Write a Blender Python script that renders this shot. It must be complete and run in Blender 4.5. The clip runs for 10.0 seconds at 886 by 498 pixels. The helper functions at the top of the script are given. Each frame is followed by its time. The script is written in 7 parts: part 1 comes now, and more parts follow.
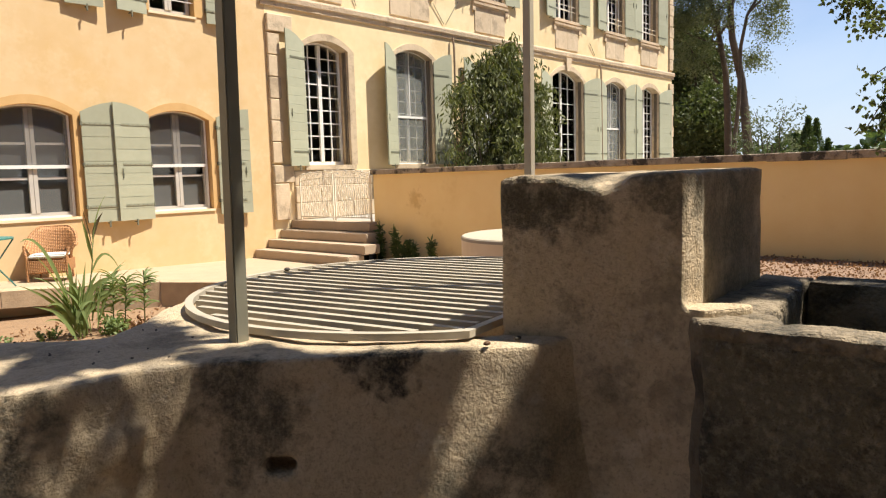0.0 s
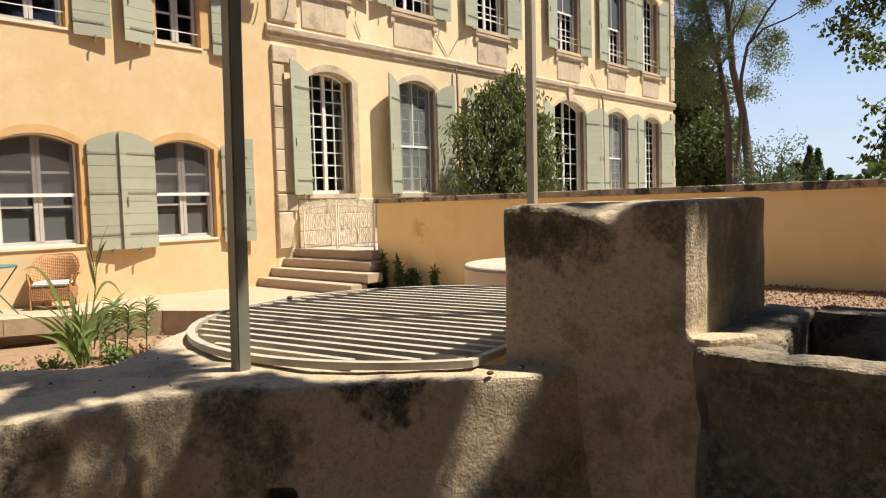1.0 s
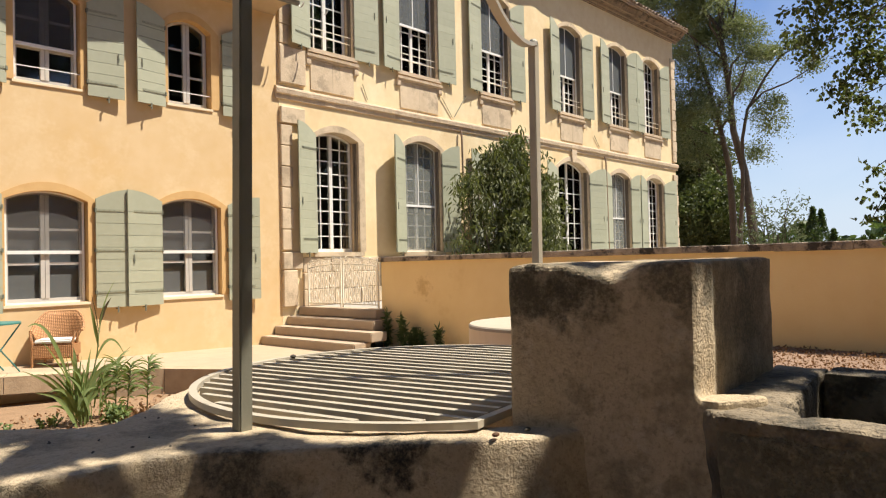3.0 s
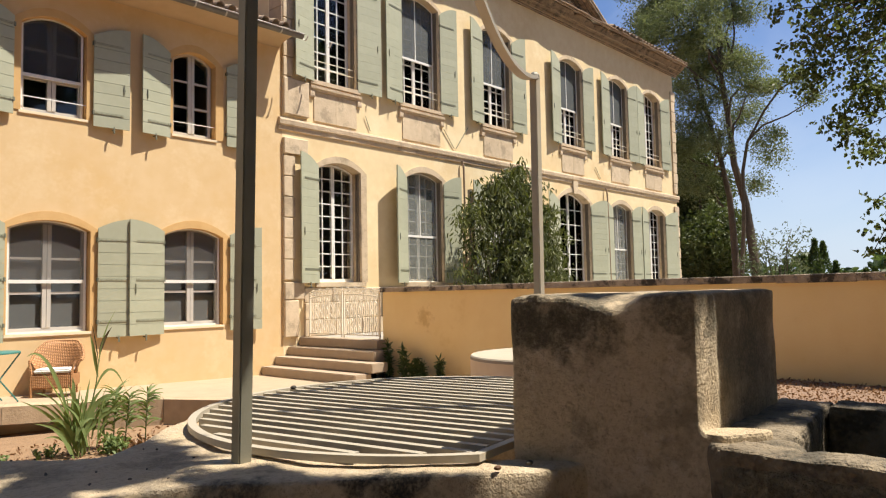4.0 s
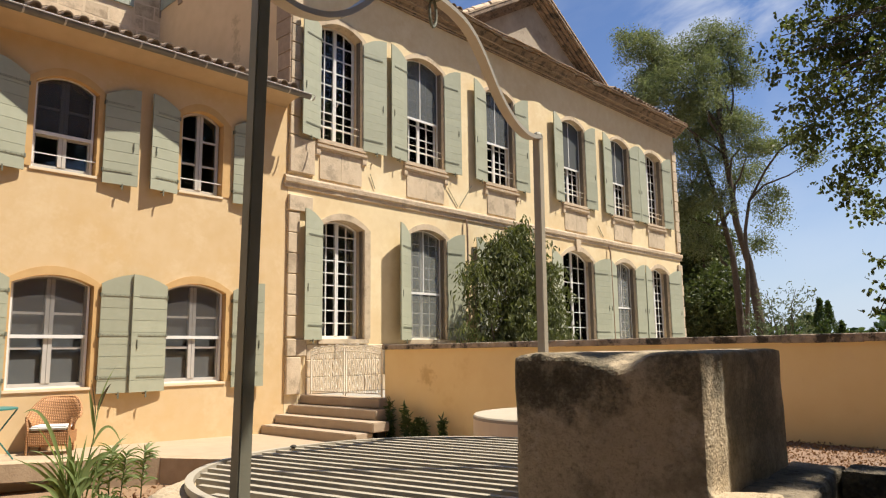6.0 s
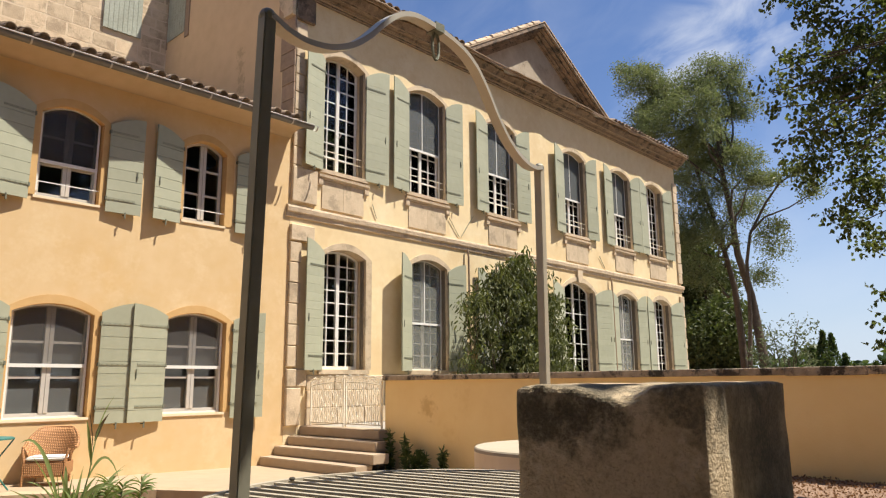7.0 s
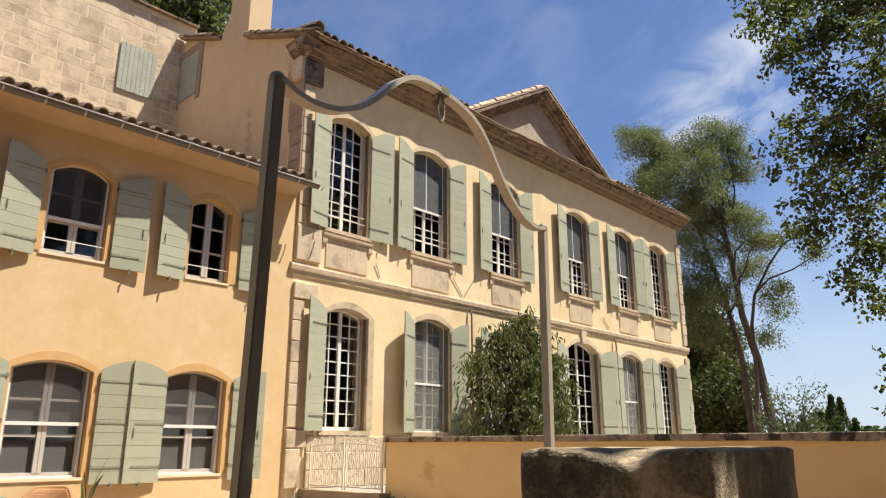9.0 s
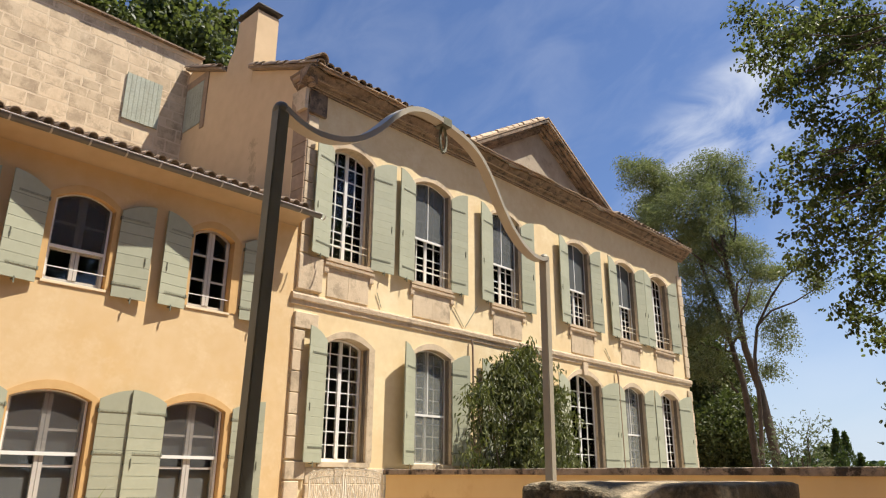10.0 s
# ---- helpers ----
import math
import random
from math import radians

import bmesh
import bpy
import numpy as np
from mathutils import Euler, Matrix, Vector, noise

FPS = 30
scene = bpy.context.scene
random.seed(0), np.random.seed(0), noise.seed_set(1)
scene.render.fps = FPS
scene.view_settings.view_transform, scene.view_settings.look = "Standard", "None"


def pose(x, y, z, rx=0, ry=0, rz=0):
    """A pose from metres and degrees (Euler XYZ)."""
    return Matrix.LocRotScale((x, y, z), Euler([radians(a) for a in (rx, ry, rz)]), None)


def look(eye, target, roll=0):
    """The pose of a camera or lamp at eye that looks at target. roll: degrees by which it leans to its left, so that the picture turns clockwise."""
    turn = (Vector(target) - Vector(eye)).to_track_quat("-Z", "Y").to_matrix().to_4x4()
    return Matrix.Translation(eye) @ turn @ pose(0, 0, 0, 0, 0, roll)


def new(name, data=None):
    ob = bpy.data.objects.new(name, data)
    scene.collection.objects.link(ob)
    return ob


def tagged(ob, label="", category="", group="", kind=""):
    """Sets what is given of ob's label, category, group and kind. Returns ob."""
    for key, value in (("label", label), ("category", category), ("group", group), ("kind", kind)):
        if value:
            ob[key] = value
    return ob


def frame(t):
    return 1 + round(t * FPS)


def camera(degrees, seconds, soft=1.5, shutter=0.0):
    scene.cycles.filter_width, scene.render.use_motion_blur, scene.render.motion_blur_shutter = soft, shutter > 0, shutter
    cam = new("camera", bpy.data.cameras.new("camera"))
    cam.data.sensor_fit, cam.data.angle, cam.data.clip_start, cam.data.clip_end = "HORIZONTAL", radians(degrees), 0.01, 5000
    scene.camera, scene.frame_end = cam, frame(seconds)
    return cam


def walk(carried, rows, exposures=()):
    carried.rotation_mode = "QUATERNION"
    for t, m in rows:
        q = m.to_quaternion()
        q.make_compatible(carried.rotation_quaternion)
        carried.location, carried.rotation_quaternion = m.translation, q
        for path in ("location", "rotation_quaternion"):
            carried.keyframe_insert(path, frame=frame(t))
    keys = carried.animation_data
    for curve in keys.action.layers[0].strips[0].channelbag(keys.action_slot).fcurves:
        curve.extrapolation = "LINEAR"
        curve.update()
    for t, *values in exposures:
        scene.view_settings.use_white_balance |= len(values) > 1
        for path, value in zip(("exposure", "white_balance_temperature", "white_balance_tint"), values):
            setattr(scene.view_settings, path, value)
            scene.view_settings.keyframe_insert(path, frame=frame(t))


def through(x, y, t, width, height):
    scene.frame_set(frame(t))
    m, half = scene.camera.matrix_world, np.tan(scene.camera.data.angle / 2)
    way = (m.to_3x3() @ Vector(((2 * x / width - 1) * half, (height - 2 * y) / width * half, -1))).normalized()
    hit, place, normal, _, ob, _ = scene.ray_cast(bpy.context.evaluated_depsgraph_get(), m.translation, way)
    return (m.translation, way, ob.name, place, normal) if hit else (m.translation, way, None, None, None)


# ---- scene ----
cam = camera(63.8, 10.0, soft=1.2)
EYE = (0.0, 0.0, 1.55)
DRIFT = (-0.006, 0.0102, -0.0004)     # the small shift of the eye over the whole clip
# seconds, yaw, pitch, lean: the camera tilts upward from one spot
PATH = [
    (0, -47.73, -5.89, -1.69),
    (0.5, -47.65, -4.81, -1.65),
    (1, -47.57, -3.575, -1.60),
    (1.5, -47.49, -2.455, -1.55),
    (2, -47.44, -1.135, -1.47),
    (2.5, -47.38, -0.03, -1.41),
    (4, -47.26, 3.625, -1.13),
    (4.5, -47.205, 4.705, -1.04),
    (5, -47.14, 5.925, -0.96),
    (5.5, -47.105, 7.03, -0.875),
    (7, -46.995, 10.67, -0.48),
    (7.5, -46.94, 11.77, -0.38),
    (8, -46.89, 13.065, -0.24),
    (8.5, -46.825, 14.175, -0.11),
    (9, -46.75, 15.43, 0.045),
    (9.5, -46.675, 16.56, 0.21),
    (10, -46.625, 17.855, 0.40),
]


def view(t, yaw, pitch, lean):
    a, b = radians(yaw), radians(pitch)
    eye = Vector(EYE) + Vector(DRIFT) * t / 10
    return look(eye, eye + Vector((-math.sin(a) * math.cos(b), math.cos(a) * math.cos(b), math.sin(b))), lean)


walk(cam, [(row[0], view(*row)) for row in PATH],
     exposures=[(0.0, 0.97), (1.0, 0.90), (2.0, 0.88), (4.0, 0.84), (5.5, 0.73), (7.0, 0.79), (8.0, 0.81), (10.0, 0.81)])

# ---- light ----
SUN_FROM = Vector((0.94, -1.05, 2.75)).normalized()
world = bpy.data.worlds.new("world")
scene.world = world
world.use_nodes = True
wn, wl = world.node_tree.nodes, world.node_tree.links
wn.clear()
sky = wn.new("ShaderNodeTexSky")
sky.sky_type, sky.sun_disc = "NISHITA", False
sky.sun_elevation = math.asin(SUN_FROM.z)
sky.sun_rotation = math.atan2(SUN_FROM.x, SUN_FROM.y)
sky.air_density, sky.dust_density, sky.ozone_density = 1.0, 0.5, 2.0
way = wn.new("ShaderNodeTexCoord")
cirrus = wn.new("ShaderNodeTexNoise")
cirrus.inputs["Scale"].default_value, cirrus.inputs["Detail"].default_value = 1.6, 7.0
cirrus.inputs["Roughness"].default_value, cirrus.inputs["Distortion"].default_value = 0.55, 0.6
veil = wn.new("ShaderNodeMapRange")
veil.inputs["From Min"].default_value, veil.inputs["From Max"].default_value = 0.40, 0.68
veil.inputs["To Max"].default_value = 0.8
white = wn.new("ShaderNodeMix")
white.data_type = "RGBA"
white.inputs["B"].default_value = (7.5, 7.8, 8.4, 1)
back = wn.new("ShaderNodeBackground")
back.inputs["Strength"].default_value = 0.068
wout = wn.new("ShaderNodeOutputWorld")


def dot_with(axis, less):
    """How far the view lies along an axis, less a constant."""
    d, m = wn.new("ShaderNodeVectorMath"), wn.new("ShaderNodeMath")
    d.operation, m.operation = "DOT_PRODUCT", "SUBTRACT"
    d.inputs[1].default_value, m.inputs[1].default_value = axis, less
    wl.new(way.outputs["Generated"], d.inputs[0])
    wl.new(d.outputs["Value"], m.inputs[0])
    return m.outputs[0]


CLOUD = Vector((0.854, 0.275, 0.443)).normalized()
ALONG = Vector((0.09, -0.91, 0.405)).normalized()
ACROSS = CLOUD.cross(ALONG).normalized()
far_along, far_across = dot_with(ALONG, ALONG.dot(CLOUD)), dot_with(ACROSS, 0.0)
lay = wn.new("ShaderNodeCombineXYZ")
for k, (socket, factor) in enumerate(((far_along, 4.5), (far_across, 8.0))):
    m = wn.new("ShaderNodeMath")
    m.operation = "MULTIPLY"
    m.inputs[1].default_value = factor
    wl.new(socket, m.inputs[0])
    wl.new(m.outputs[0], lay.inputs[k])
wl.new(lay.outputs["Vector"], cirrus.inputs["Vector"])
wl.new(cirrus.outputs["Fac"], veil.inputs["Value"])
near = wn.new("ShaderNodeMath")
near.operation = "ADD"
for k, (socket, half) in enumerate(((far_along, 0.13), (far_across, 0.055))):
    m = wn.new("ShaderNodeMath")
    m.operation = "DIVIDE"
    m.inputs[1].default_value = half
    p = wn.new("ShaderNodeMath")
    p.operation = "MULTIPLY"
    wl.new(socket, m.inputs[0])
    wl.new(m.outputs[0], p.inputs[0])
    wl.new(m.outputs[0], p.inputs[1])
    wl.new(p.outputs[0], near.inputs[k])
spread = wn.new("ShaderNodeMapRange")
spread.interpolation_type = "SMOOTHSTEP"
spread.inputs["From Min"].default_value, spread.inputs["From Max"].default_value = 2.6, 0.0
spread.inputs["To Min"].default_value = 0.12
thin = wn.new("ShaderNodeMath")
thin.operation = "MULTIPLY"
wl.new(near.outputs[0], spread.inputs["Value"])
wl.new(veil.outputs["Result"], thin.inputs[0])
wl.new(spread.outputs["Result"], thin.inputs[1])
wl.new(thin.outputs[0], white.inputs["Factor"])
clear = wn.new("ShaderNodeMix")
clear.data_type, clear.blend_type = "RGBA", "MULTIPLY"
clear.inputs["Factor"].default_value = 1.0
clear.inputs["B"].default_value = (0.84, 0.92, 1.12, 1)
wl.new(sky.outputs["Color"], clear.inputs["A"])
# pale haze low over the horizon
lift = wn.new("ShaderNodeSeparateXYZ")
low = wn.new("ShaderNodeMapRange")
low.interpolation_type = "SMOOTHSTEP"
low.inputs["From Min"].default_value, low.inputs["From Max"].default_value, low.inputs["To Max"].default_value = 0.36, -0.06, 0.9
haze = wn.new("ShaderNodeMix")
haze.data_type = "RGBA"
haze.inputs["B"].default_value = (5.6, 6.5, 7.7, 1)
wl.new(way.outputs["Generated"], lift.inputs["Vector"])
wl.new(lift.outputs["Z"], low.inputs["Value"])
wl.new(low.outputs["Result"], haze.inputs["Factor"])
wl.new(clear.outputs["Result"], haze.inputs["A"])
wl.new(haze.outputs["Result"], white.inputs["A"])
wl.new(white.outputs["Result"], back.inputs["Color"])
wl.new(back.outputs["Background"], wout.inputs["Surface"])

lamp = bpy.data.lights.new("sun", "SUN")
lamp.energy, lamp.angle, lamp.color = 5.0, radians(0.53), (1.0, 0.93, 0.82)
sun = new("sun", lamp)
sun.matrix_world = look(SUN_FROM * 40, (0, 0, 0))


GARDEN_X = 9.2     # face of the garden wall
CORNER_X = 8.6     # the manor's gable side


# ---- materials ----
def material(name, light, dark, grain=6.0, rough=0.85, bump=0.2, fine=60.0, blotch=0.6, amount=0.55, metal=0.0, spread=0.0, local=False):
    """A plain surface: colour between two tones by broad blotches and grain, with fine relief."""
    m = bpy.data.materials.new(name)
    m.use_nodes = True
    n, l = m.node_tree.nodes, m.node_tree.links
    b = n["Principled BSDF"]
    b.inputs["Roughness"].default_value, b.inputs["Metallic"].default_value = rough, metal
    if local:
        src = n.new("ShaderNodeTexCoord").outputs["Object"]
    else:
        src = n.new("ShaderNodeNewGeometry").outputs["Position"]
    broad, small, tiny = (n.new("ShaderNodeTexNoise") for _ in range(3))
    for node, s, d in ((broad, blotch, 4.0), (small, grain, 5.0), (tiny, fine, 3.0)):
        node.inputs["Scale"].default_value, node.inputs["Detail"].default_value = s, d
        l.new(src, node.inputs["Vector"])
    mix = n.new("ShaderNodeMath")
    mix.operation = "MULTIPLY_ADD"
    mix.inputs[1].default_value = 0.5
    half = n.new("ShaderNodeMath")
    half.operation = "MULTIPLY"
    half.inputs[1].default_value = 0.5
    l.new(small.outputs["Fac"], half.inputs[0])
    l.new(broad.outputs["Fac"], mix.inputs[0])
    l.new(half.outputs[0], mix.inputs[2])
    ramp = n.new("ShaderNodeMapRange")
    ramp.inputs["From Min"].default_value, ramp.inputs["From Max"].default_value = 0.5 - amount / 2, 0.5 + amount / 2
    l.new(mix.outputs[0], ramp.inputs["Value"])
    col = n.new("ShaderNodeMix")
    col.data_type = "RGBA"
    col.inputs["A"].default_value, col.inputs["B"].default_value = (*light, 1), (*dark, 1)
    l.new(ramp.outputs["Result"], col.inputs["Factor"])
    last = col.outputs["Result"]
    if spread:
        info, hsv = n.new("ShaderNodeObjectInfo"), n.new("ShaderNodeHueSaturation")
        rng = n.new("ShaderNodeMapRange")
        rng.inputs["To Min"].default_value, rng.inputs["To Max"].default_value = 1 - spread, 1 + spread
        l.new(info.outputs["Random"], rng.inputs["Value"])
        l.new(rng.outputs["Result"], hsv.inputs["Value"])
        l.new(last, hsv.inputs["Color"])
        last = hsv.outputs["Color"]
    l.new(last, b.inputs["Base Color"])
    bmp = n.new("ShaderNodeBump")
    bmp.inputs["Strength"].default_value, bmp.inputs["Distance"].default_value = bump, 0.02
    l.new(tiny.outputs["Fac"], bmp.inputs["Height"])
    l.new(bmp.outputs["Normal"], b.inputs["Normal"])
    return m


def glass_material(name, tint, rough=0.03):
    m = bpy.data.materials.new(name)
    m.use_nodes = True
    n, l = m.node_tree.nodes, m.node_tree.links
    n.clear()
    clear, gloss = n.new("ShaderNodeBsdfTransparent"), n.new("ShaderNodeBsdfGlossy")
    clear.inputs["Color"].default_value = (*tint, 1)
    gloss.inputs["Roughness"].default_value = rough
    fres = n.new("ShaderNodeFresnel")
    fres.inputs["IOR"].default_value = 1.5
    mix, out = n.new("ShaderNodeMixShader"), n.new("ShaderNodeOutputMaterial")
    l.new(fres.outputs["Fac"], mix.inputs["Fac"])
    l.new(clear.outputs[0], mix.inputs[1])
    l.new(gloss.outputs[0], mix.inputs[2])
    l.new(mix.outputs[0], out.inputs["Surface"])
    return m


def leaf_material(name, light, dark, through):
    m = bpy.data.materials.new(name)
    m.use_nodes = True
    n, l = m.node_tree.nodes, m.node_tree.links
    n.clear()
    geo = n.new("ShaderNodeNewGeometry")
    col = n.new("ShaderNodeMix")
    col.data_type = "RGBA"
    col.inputs["A"].default_value, col.inputs["B"].default_value = (*light, 1), (*dark, 1)
    l.new(geo.outputs["Random Per Island"], col.inputs["Factor"])
    b, tr = n.new("ShaderNodeBsdfPrincipled"), n.new("ShaderNodeBsdfTranslucent")
    b.inputs["Roughness"].default_value = 0.5
    b.inputs["Specular IOR Level"].default_value = 0.28
    l.new(col.outputs["Result"], b.inputs["Base Color"])
    tr.inputs["Color"].default_value = (*through, 1)
    mix, out = n.new("ShaderNodeMixShader"), n.new("ShaderNodeOutputMaterial")
    mix.inputs["Fac"].default_value = 0.3
    l.new(b.outputs[0], mix.inputs[1])
    l.new(tr.outputs[0], mix.inputs[2])
    l.new(mix.outputs[0], out.inputs["Surface"])
    return m


PLASTER_MAIN = material("plaster_main", (0.82, 0.67, 0.41), (0.72, 0.55, 0.31), 5.0, 0.9, 0.05, 45.0, 0.7, 0.5)
PLASTER_WING = material("plaster_wing", (0.72, 0.535, 0.305), (0.64, 0.44, 0.215), 4.0, 0.9, 0.05, 45.0, 0.6, 0.5)
PLASTER_GARDEN = material("plaster_garden", (0.92, 0.69, 0.34), (0.84, 0.585, 0.255), 3.0, 0.9, 0.12, 40.0, 0.8, 0.5)
# darker copy of the front plaster, toned for the shaded gable sides
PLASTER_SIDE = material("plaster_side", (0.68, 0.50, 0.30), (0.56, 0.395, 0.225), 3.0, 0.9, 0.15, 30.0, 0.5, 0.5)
OCHRE = material("ochre_trim", (0.66, 0.43, 0.19), (0.56, 0.34, 0.13), 6.0, 0.9, 0.1, 50.0, 1.5, 0.5)
STONE = material("limestone", (0.66, 0.53, 0.365), (0.49, 0.375, 0.245), 7.0, 0.9, 0.14, 60.0, 1.6, 0.45, spread=0.08)
BROWNSTONE = material("brown_stone", (0.42, 0.30, 0.20), (0.25, 0.175, 0.115), 8.0, 0.92, 0.3, 45.0, 1.8, 0.42, spread=0.1)
MOULDING = material("weathered_moulding", (0.65, 0.51, 0.35), (0.46, 0.35, 0.235), 9.0, 0.9, 0.25, 50.0, 2.2, 0.42, spread=0.06)
TYMPANUM = material("grey_render", (0.46, 0.38, 0.28), (0.31, 0.25, 0.18), 5.0, 0.95, 0.3, 40.0, 1.4, 0.45)
CORNICE = material("weathered_cornice", (0.32, 0.225, 0.15), (0.14, 0.095, 0.06), 6.0, 0.9, 0.5, 35.0, 1.2, 0.45)
ASHLAR = material("ashlar_block", (0.68, 0.535, 0.36), (0.50, 0.375, 0.24), 7.0, 0.95, 0.3, 30.0, 1.6, 0.36, spread=0.13)
MORTAR = material("mortar", (0.73, 0.59, 0.41), (0.60, 0.47, 0.315), 8.0, 0.95, 0.4, 40.0, 1.5, 0.5)
SAGE = material("sage_paint", (0.41, 0.415, 0.30), (0.345, 0.35, 0.245), 9.0, 0.6, 0.12, 70.0, 1.2, 0.5, spread=0.05)
SAGE_OLD = material("old_sage_paint", (0.42, 0.44, 0.36), (0.27, 0.28, 0.21), 16.0, 0.75, 0.25, 60.0, 3.0, 0.4)
JAMB = material("weathered_jamb_wood", (0.25, 0.20, 0.14), (0.14, 0.11, 0.075), 14.0, 0.85, 0.25, 70.0, 2.5, 0.5)
STRAP_DARK = material("bare_strap_iron", (0.20, 0.205, 0.145), (0.11, 0.115, 0.075), 14.0, 0.7, 0.2, 70.0, 2.0, 0.5)
STRAP = material("old_strap_paint", (0.33, 0.335, 0.24), (0.24, 0.245, 0.17), 14.0, 0.7, 0.2, 70.0, 2.0, 0.5)
IRON = material("painted_iron", (0.20, 0.21, 0.15), (0.12, 0.12, 0.08), 20.0, 0.6, 0.2, 80.0, 3.0, 0.5)
WHITE = material("white_paint", (0.82, 0.80, 0.76), (0.72, 0.70, 0.65), 10.0, 0.5, 0.05, 80.0, 2.0, 0.5)
GREIGE = material("grey_joinery", (0.55, 0.51, 0.455), (0.46, 0.425, 0.375), 10.0, 0.55, 0.05, 80.0, 2.0, 0.5)
SCREEN = material("roller_screen", (0.145, 0.142, 0.14), (0.11, 0.108, 0.108), 3.0, 0.7, 0.05, 200.0, 0.8, 0.6)
def mesh_screen(name, tint, share):
    """Fine insect mesh: part seen through, part grey."""
    m = bpy.data.materials.new(name)
    m.use_nodes = True
    n, l = m.node_tree.nodes, m.node_tree.links
    b = n["Principled BSDF"]
    b.inputs["Base Color"].default_value, b.inputs["Roughness"].default_value = (*tint, 1), 0.6
    clear, mix = n.new("ShaderNodeBsdfTransparent"), n.new("ShaderNodeMixShader")
    mix.inputs["Fac"].default_value = share
    l.new(clear.outputs[0], mix.inputs[1])
    l.new(b.outputs[0], mix.inputs[2])
    l.new(mix.outputs[0], n["Material Output"].inputs["Surface"])
    return m


MESH = mesh_screen("insect_mesh", (0.12, 0.13, 0.13), 0.66)
MESH_DARK = mesh_screen("dark_insect_mesh", (0.05, 0.05, 0.05), 0.45)
MESH_WING = mesh_screen("wing_insect_mesh", (0.15, 0.14, 0.13), 0.24)
MESH_THIN = mesh_screen("thin_insect_mesh", (0.30, 0.31, 0.28), 0.34)
GLASS = glass_material("window_glass", (0.93, 0.95, 0.95))
# unseen rooms behind the windows, toned dark so the panes look deep
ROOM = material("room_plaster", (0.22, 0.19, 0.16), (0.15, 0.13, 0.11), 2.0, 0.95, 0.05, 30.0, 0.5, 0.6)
FILLET = material("lit_fillet_stone", (0.48, 0.36, 0.24), (0.33, 0.24, 0.155), 9.0, 0.9, 0.2, 50.0, 2.0, 0.5)
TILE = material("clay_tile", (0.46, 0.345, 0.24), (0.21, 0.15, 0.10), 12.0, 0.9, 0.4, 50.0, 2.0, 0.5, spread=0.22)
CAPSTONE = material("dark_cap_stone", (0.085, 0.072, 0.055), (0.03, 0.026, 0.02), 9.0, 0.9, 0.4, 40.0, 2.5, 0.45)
# lighter copy of the clay tile, with that slope's sun in its colour
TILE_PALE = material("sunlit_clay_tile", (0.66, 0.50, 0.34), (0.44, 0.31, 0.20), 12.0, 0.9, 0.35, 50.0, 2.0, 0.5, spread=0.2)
ZINC_PALE = material("pale_flashing", (0.55, 0.52, 0.47), (0.42, 0.39, 0.35), 8.0, 0.6, 0.1, 60.0, 2.0, 0.5)
ZINC = material("zinc_gutter", (0.21, 0.195, 0.175), (0.13, 0.12, 0.105), 8.0, 0.45, 0.1, 60.0, 2.0, 0.5, metal=0.3)
RENDER = material("old_lime_render", (0.60, 0.468, 0.30), (0.405, 0.312, 0.197), 5.0, 0.95, 0.24, 90.0, 1.3, 0.5)
MOSSY = material("mossy_old_stone", (0.225, 0.186, 0.115), (0.10, 0.082, 0.05), 7.0, 0.95, 0.5, 90.0, 2.0, 0.45)
LICHEN = material("lichened_stone", (0.28, 0.222, 0.145), (0.12, 0.092, 0.058), 12.0, 0.95, 0.6, 80.0, 3.0, 0.4)
GRAVEL = material("pinkish_gravel", (0.31, 0.20, 0.13), (0.175, 0.11, 0.07), 26.0, 0.95, 0.9, 60.0, 1.2, 0.5)
TREAD = material("pale_stone_step", (0.45, 0.345, 0.24), (0.36, 0.27, 0.183), 6.0, 0.85, 0.2, 50.0, 1.2, 0.5, spread=0.05)
PAVING = material("pale_terrace", (0.43, 0.325, 0.215), (0.34, 0.255, 0.165), 4.0, 0.9, 0.25, 40.0, 0.8, 0.5)
# unseen court, made grey so less warm light bounces onto the front
COURT = material("grey_bounce_court", (0.37, 0.345, 0.295), (0.27, 0.25, 0.21), 20.0, 0.95, 0.6, 60.0, 1.0, 0.5)
STEEL = material("brushed_steel", (0.56, 0.51, 0.42), (0.45, 0.41, 0.335), 8.0, 0.4, 0.06, 60.0, 2.0, 0.5, metal=0.3)
# near post and finials: shade under the boughs put into a darker steel
STEEL_SHADED = material("shaded_steel", (0.30, 0.285, 0.22), (0.20, 0.19, 0.14), 8.0, 0.42, 0.06, 60.0, 2.0, 0.5, metal=0.35)
GRATE = material("painted_steel", (0.44, 0.39, 0.30), (0.36, 0.315, 0.24), 8.0, 0.5, 0.08, 60.0, 2.0, 0.5)
# wing plaster darkened in colour for the shade under the eaves
SOFFIT = material("shaded_eaves_plaster", (0.60, 0.45, 0.28), (0.48, 0.345, 0.20), 4.0, 0.95, 0.15, 45.0, 0.8, 0.5)
SOIL = material("soil", (0.32, 0.20, 0.108), (0.185, 0.113, 0.06), 5.0, 1.0, 0.9, 25.0, 0.7, 0.5)
CREAM = material("cream_plaster", (0.43, 0.37, 0.275), (0.37, 0.31, 0.22), 5.0, 0.9, 0.15, 50.0, 1.0, 0.5)
DRUM = material("drum_plaster", (0.84, 0.70, 0.49), (0.75, 0.60, 0.39), 4.0, 0.9, 0.15, 50.0, 1.0, 0.5)
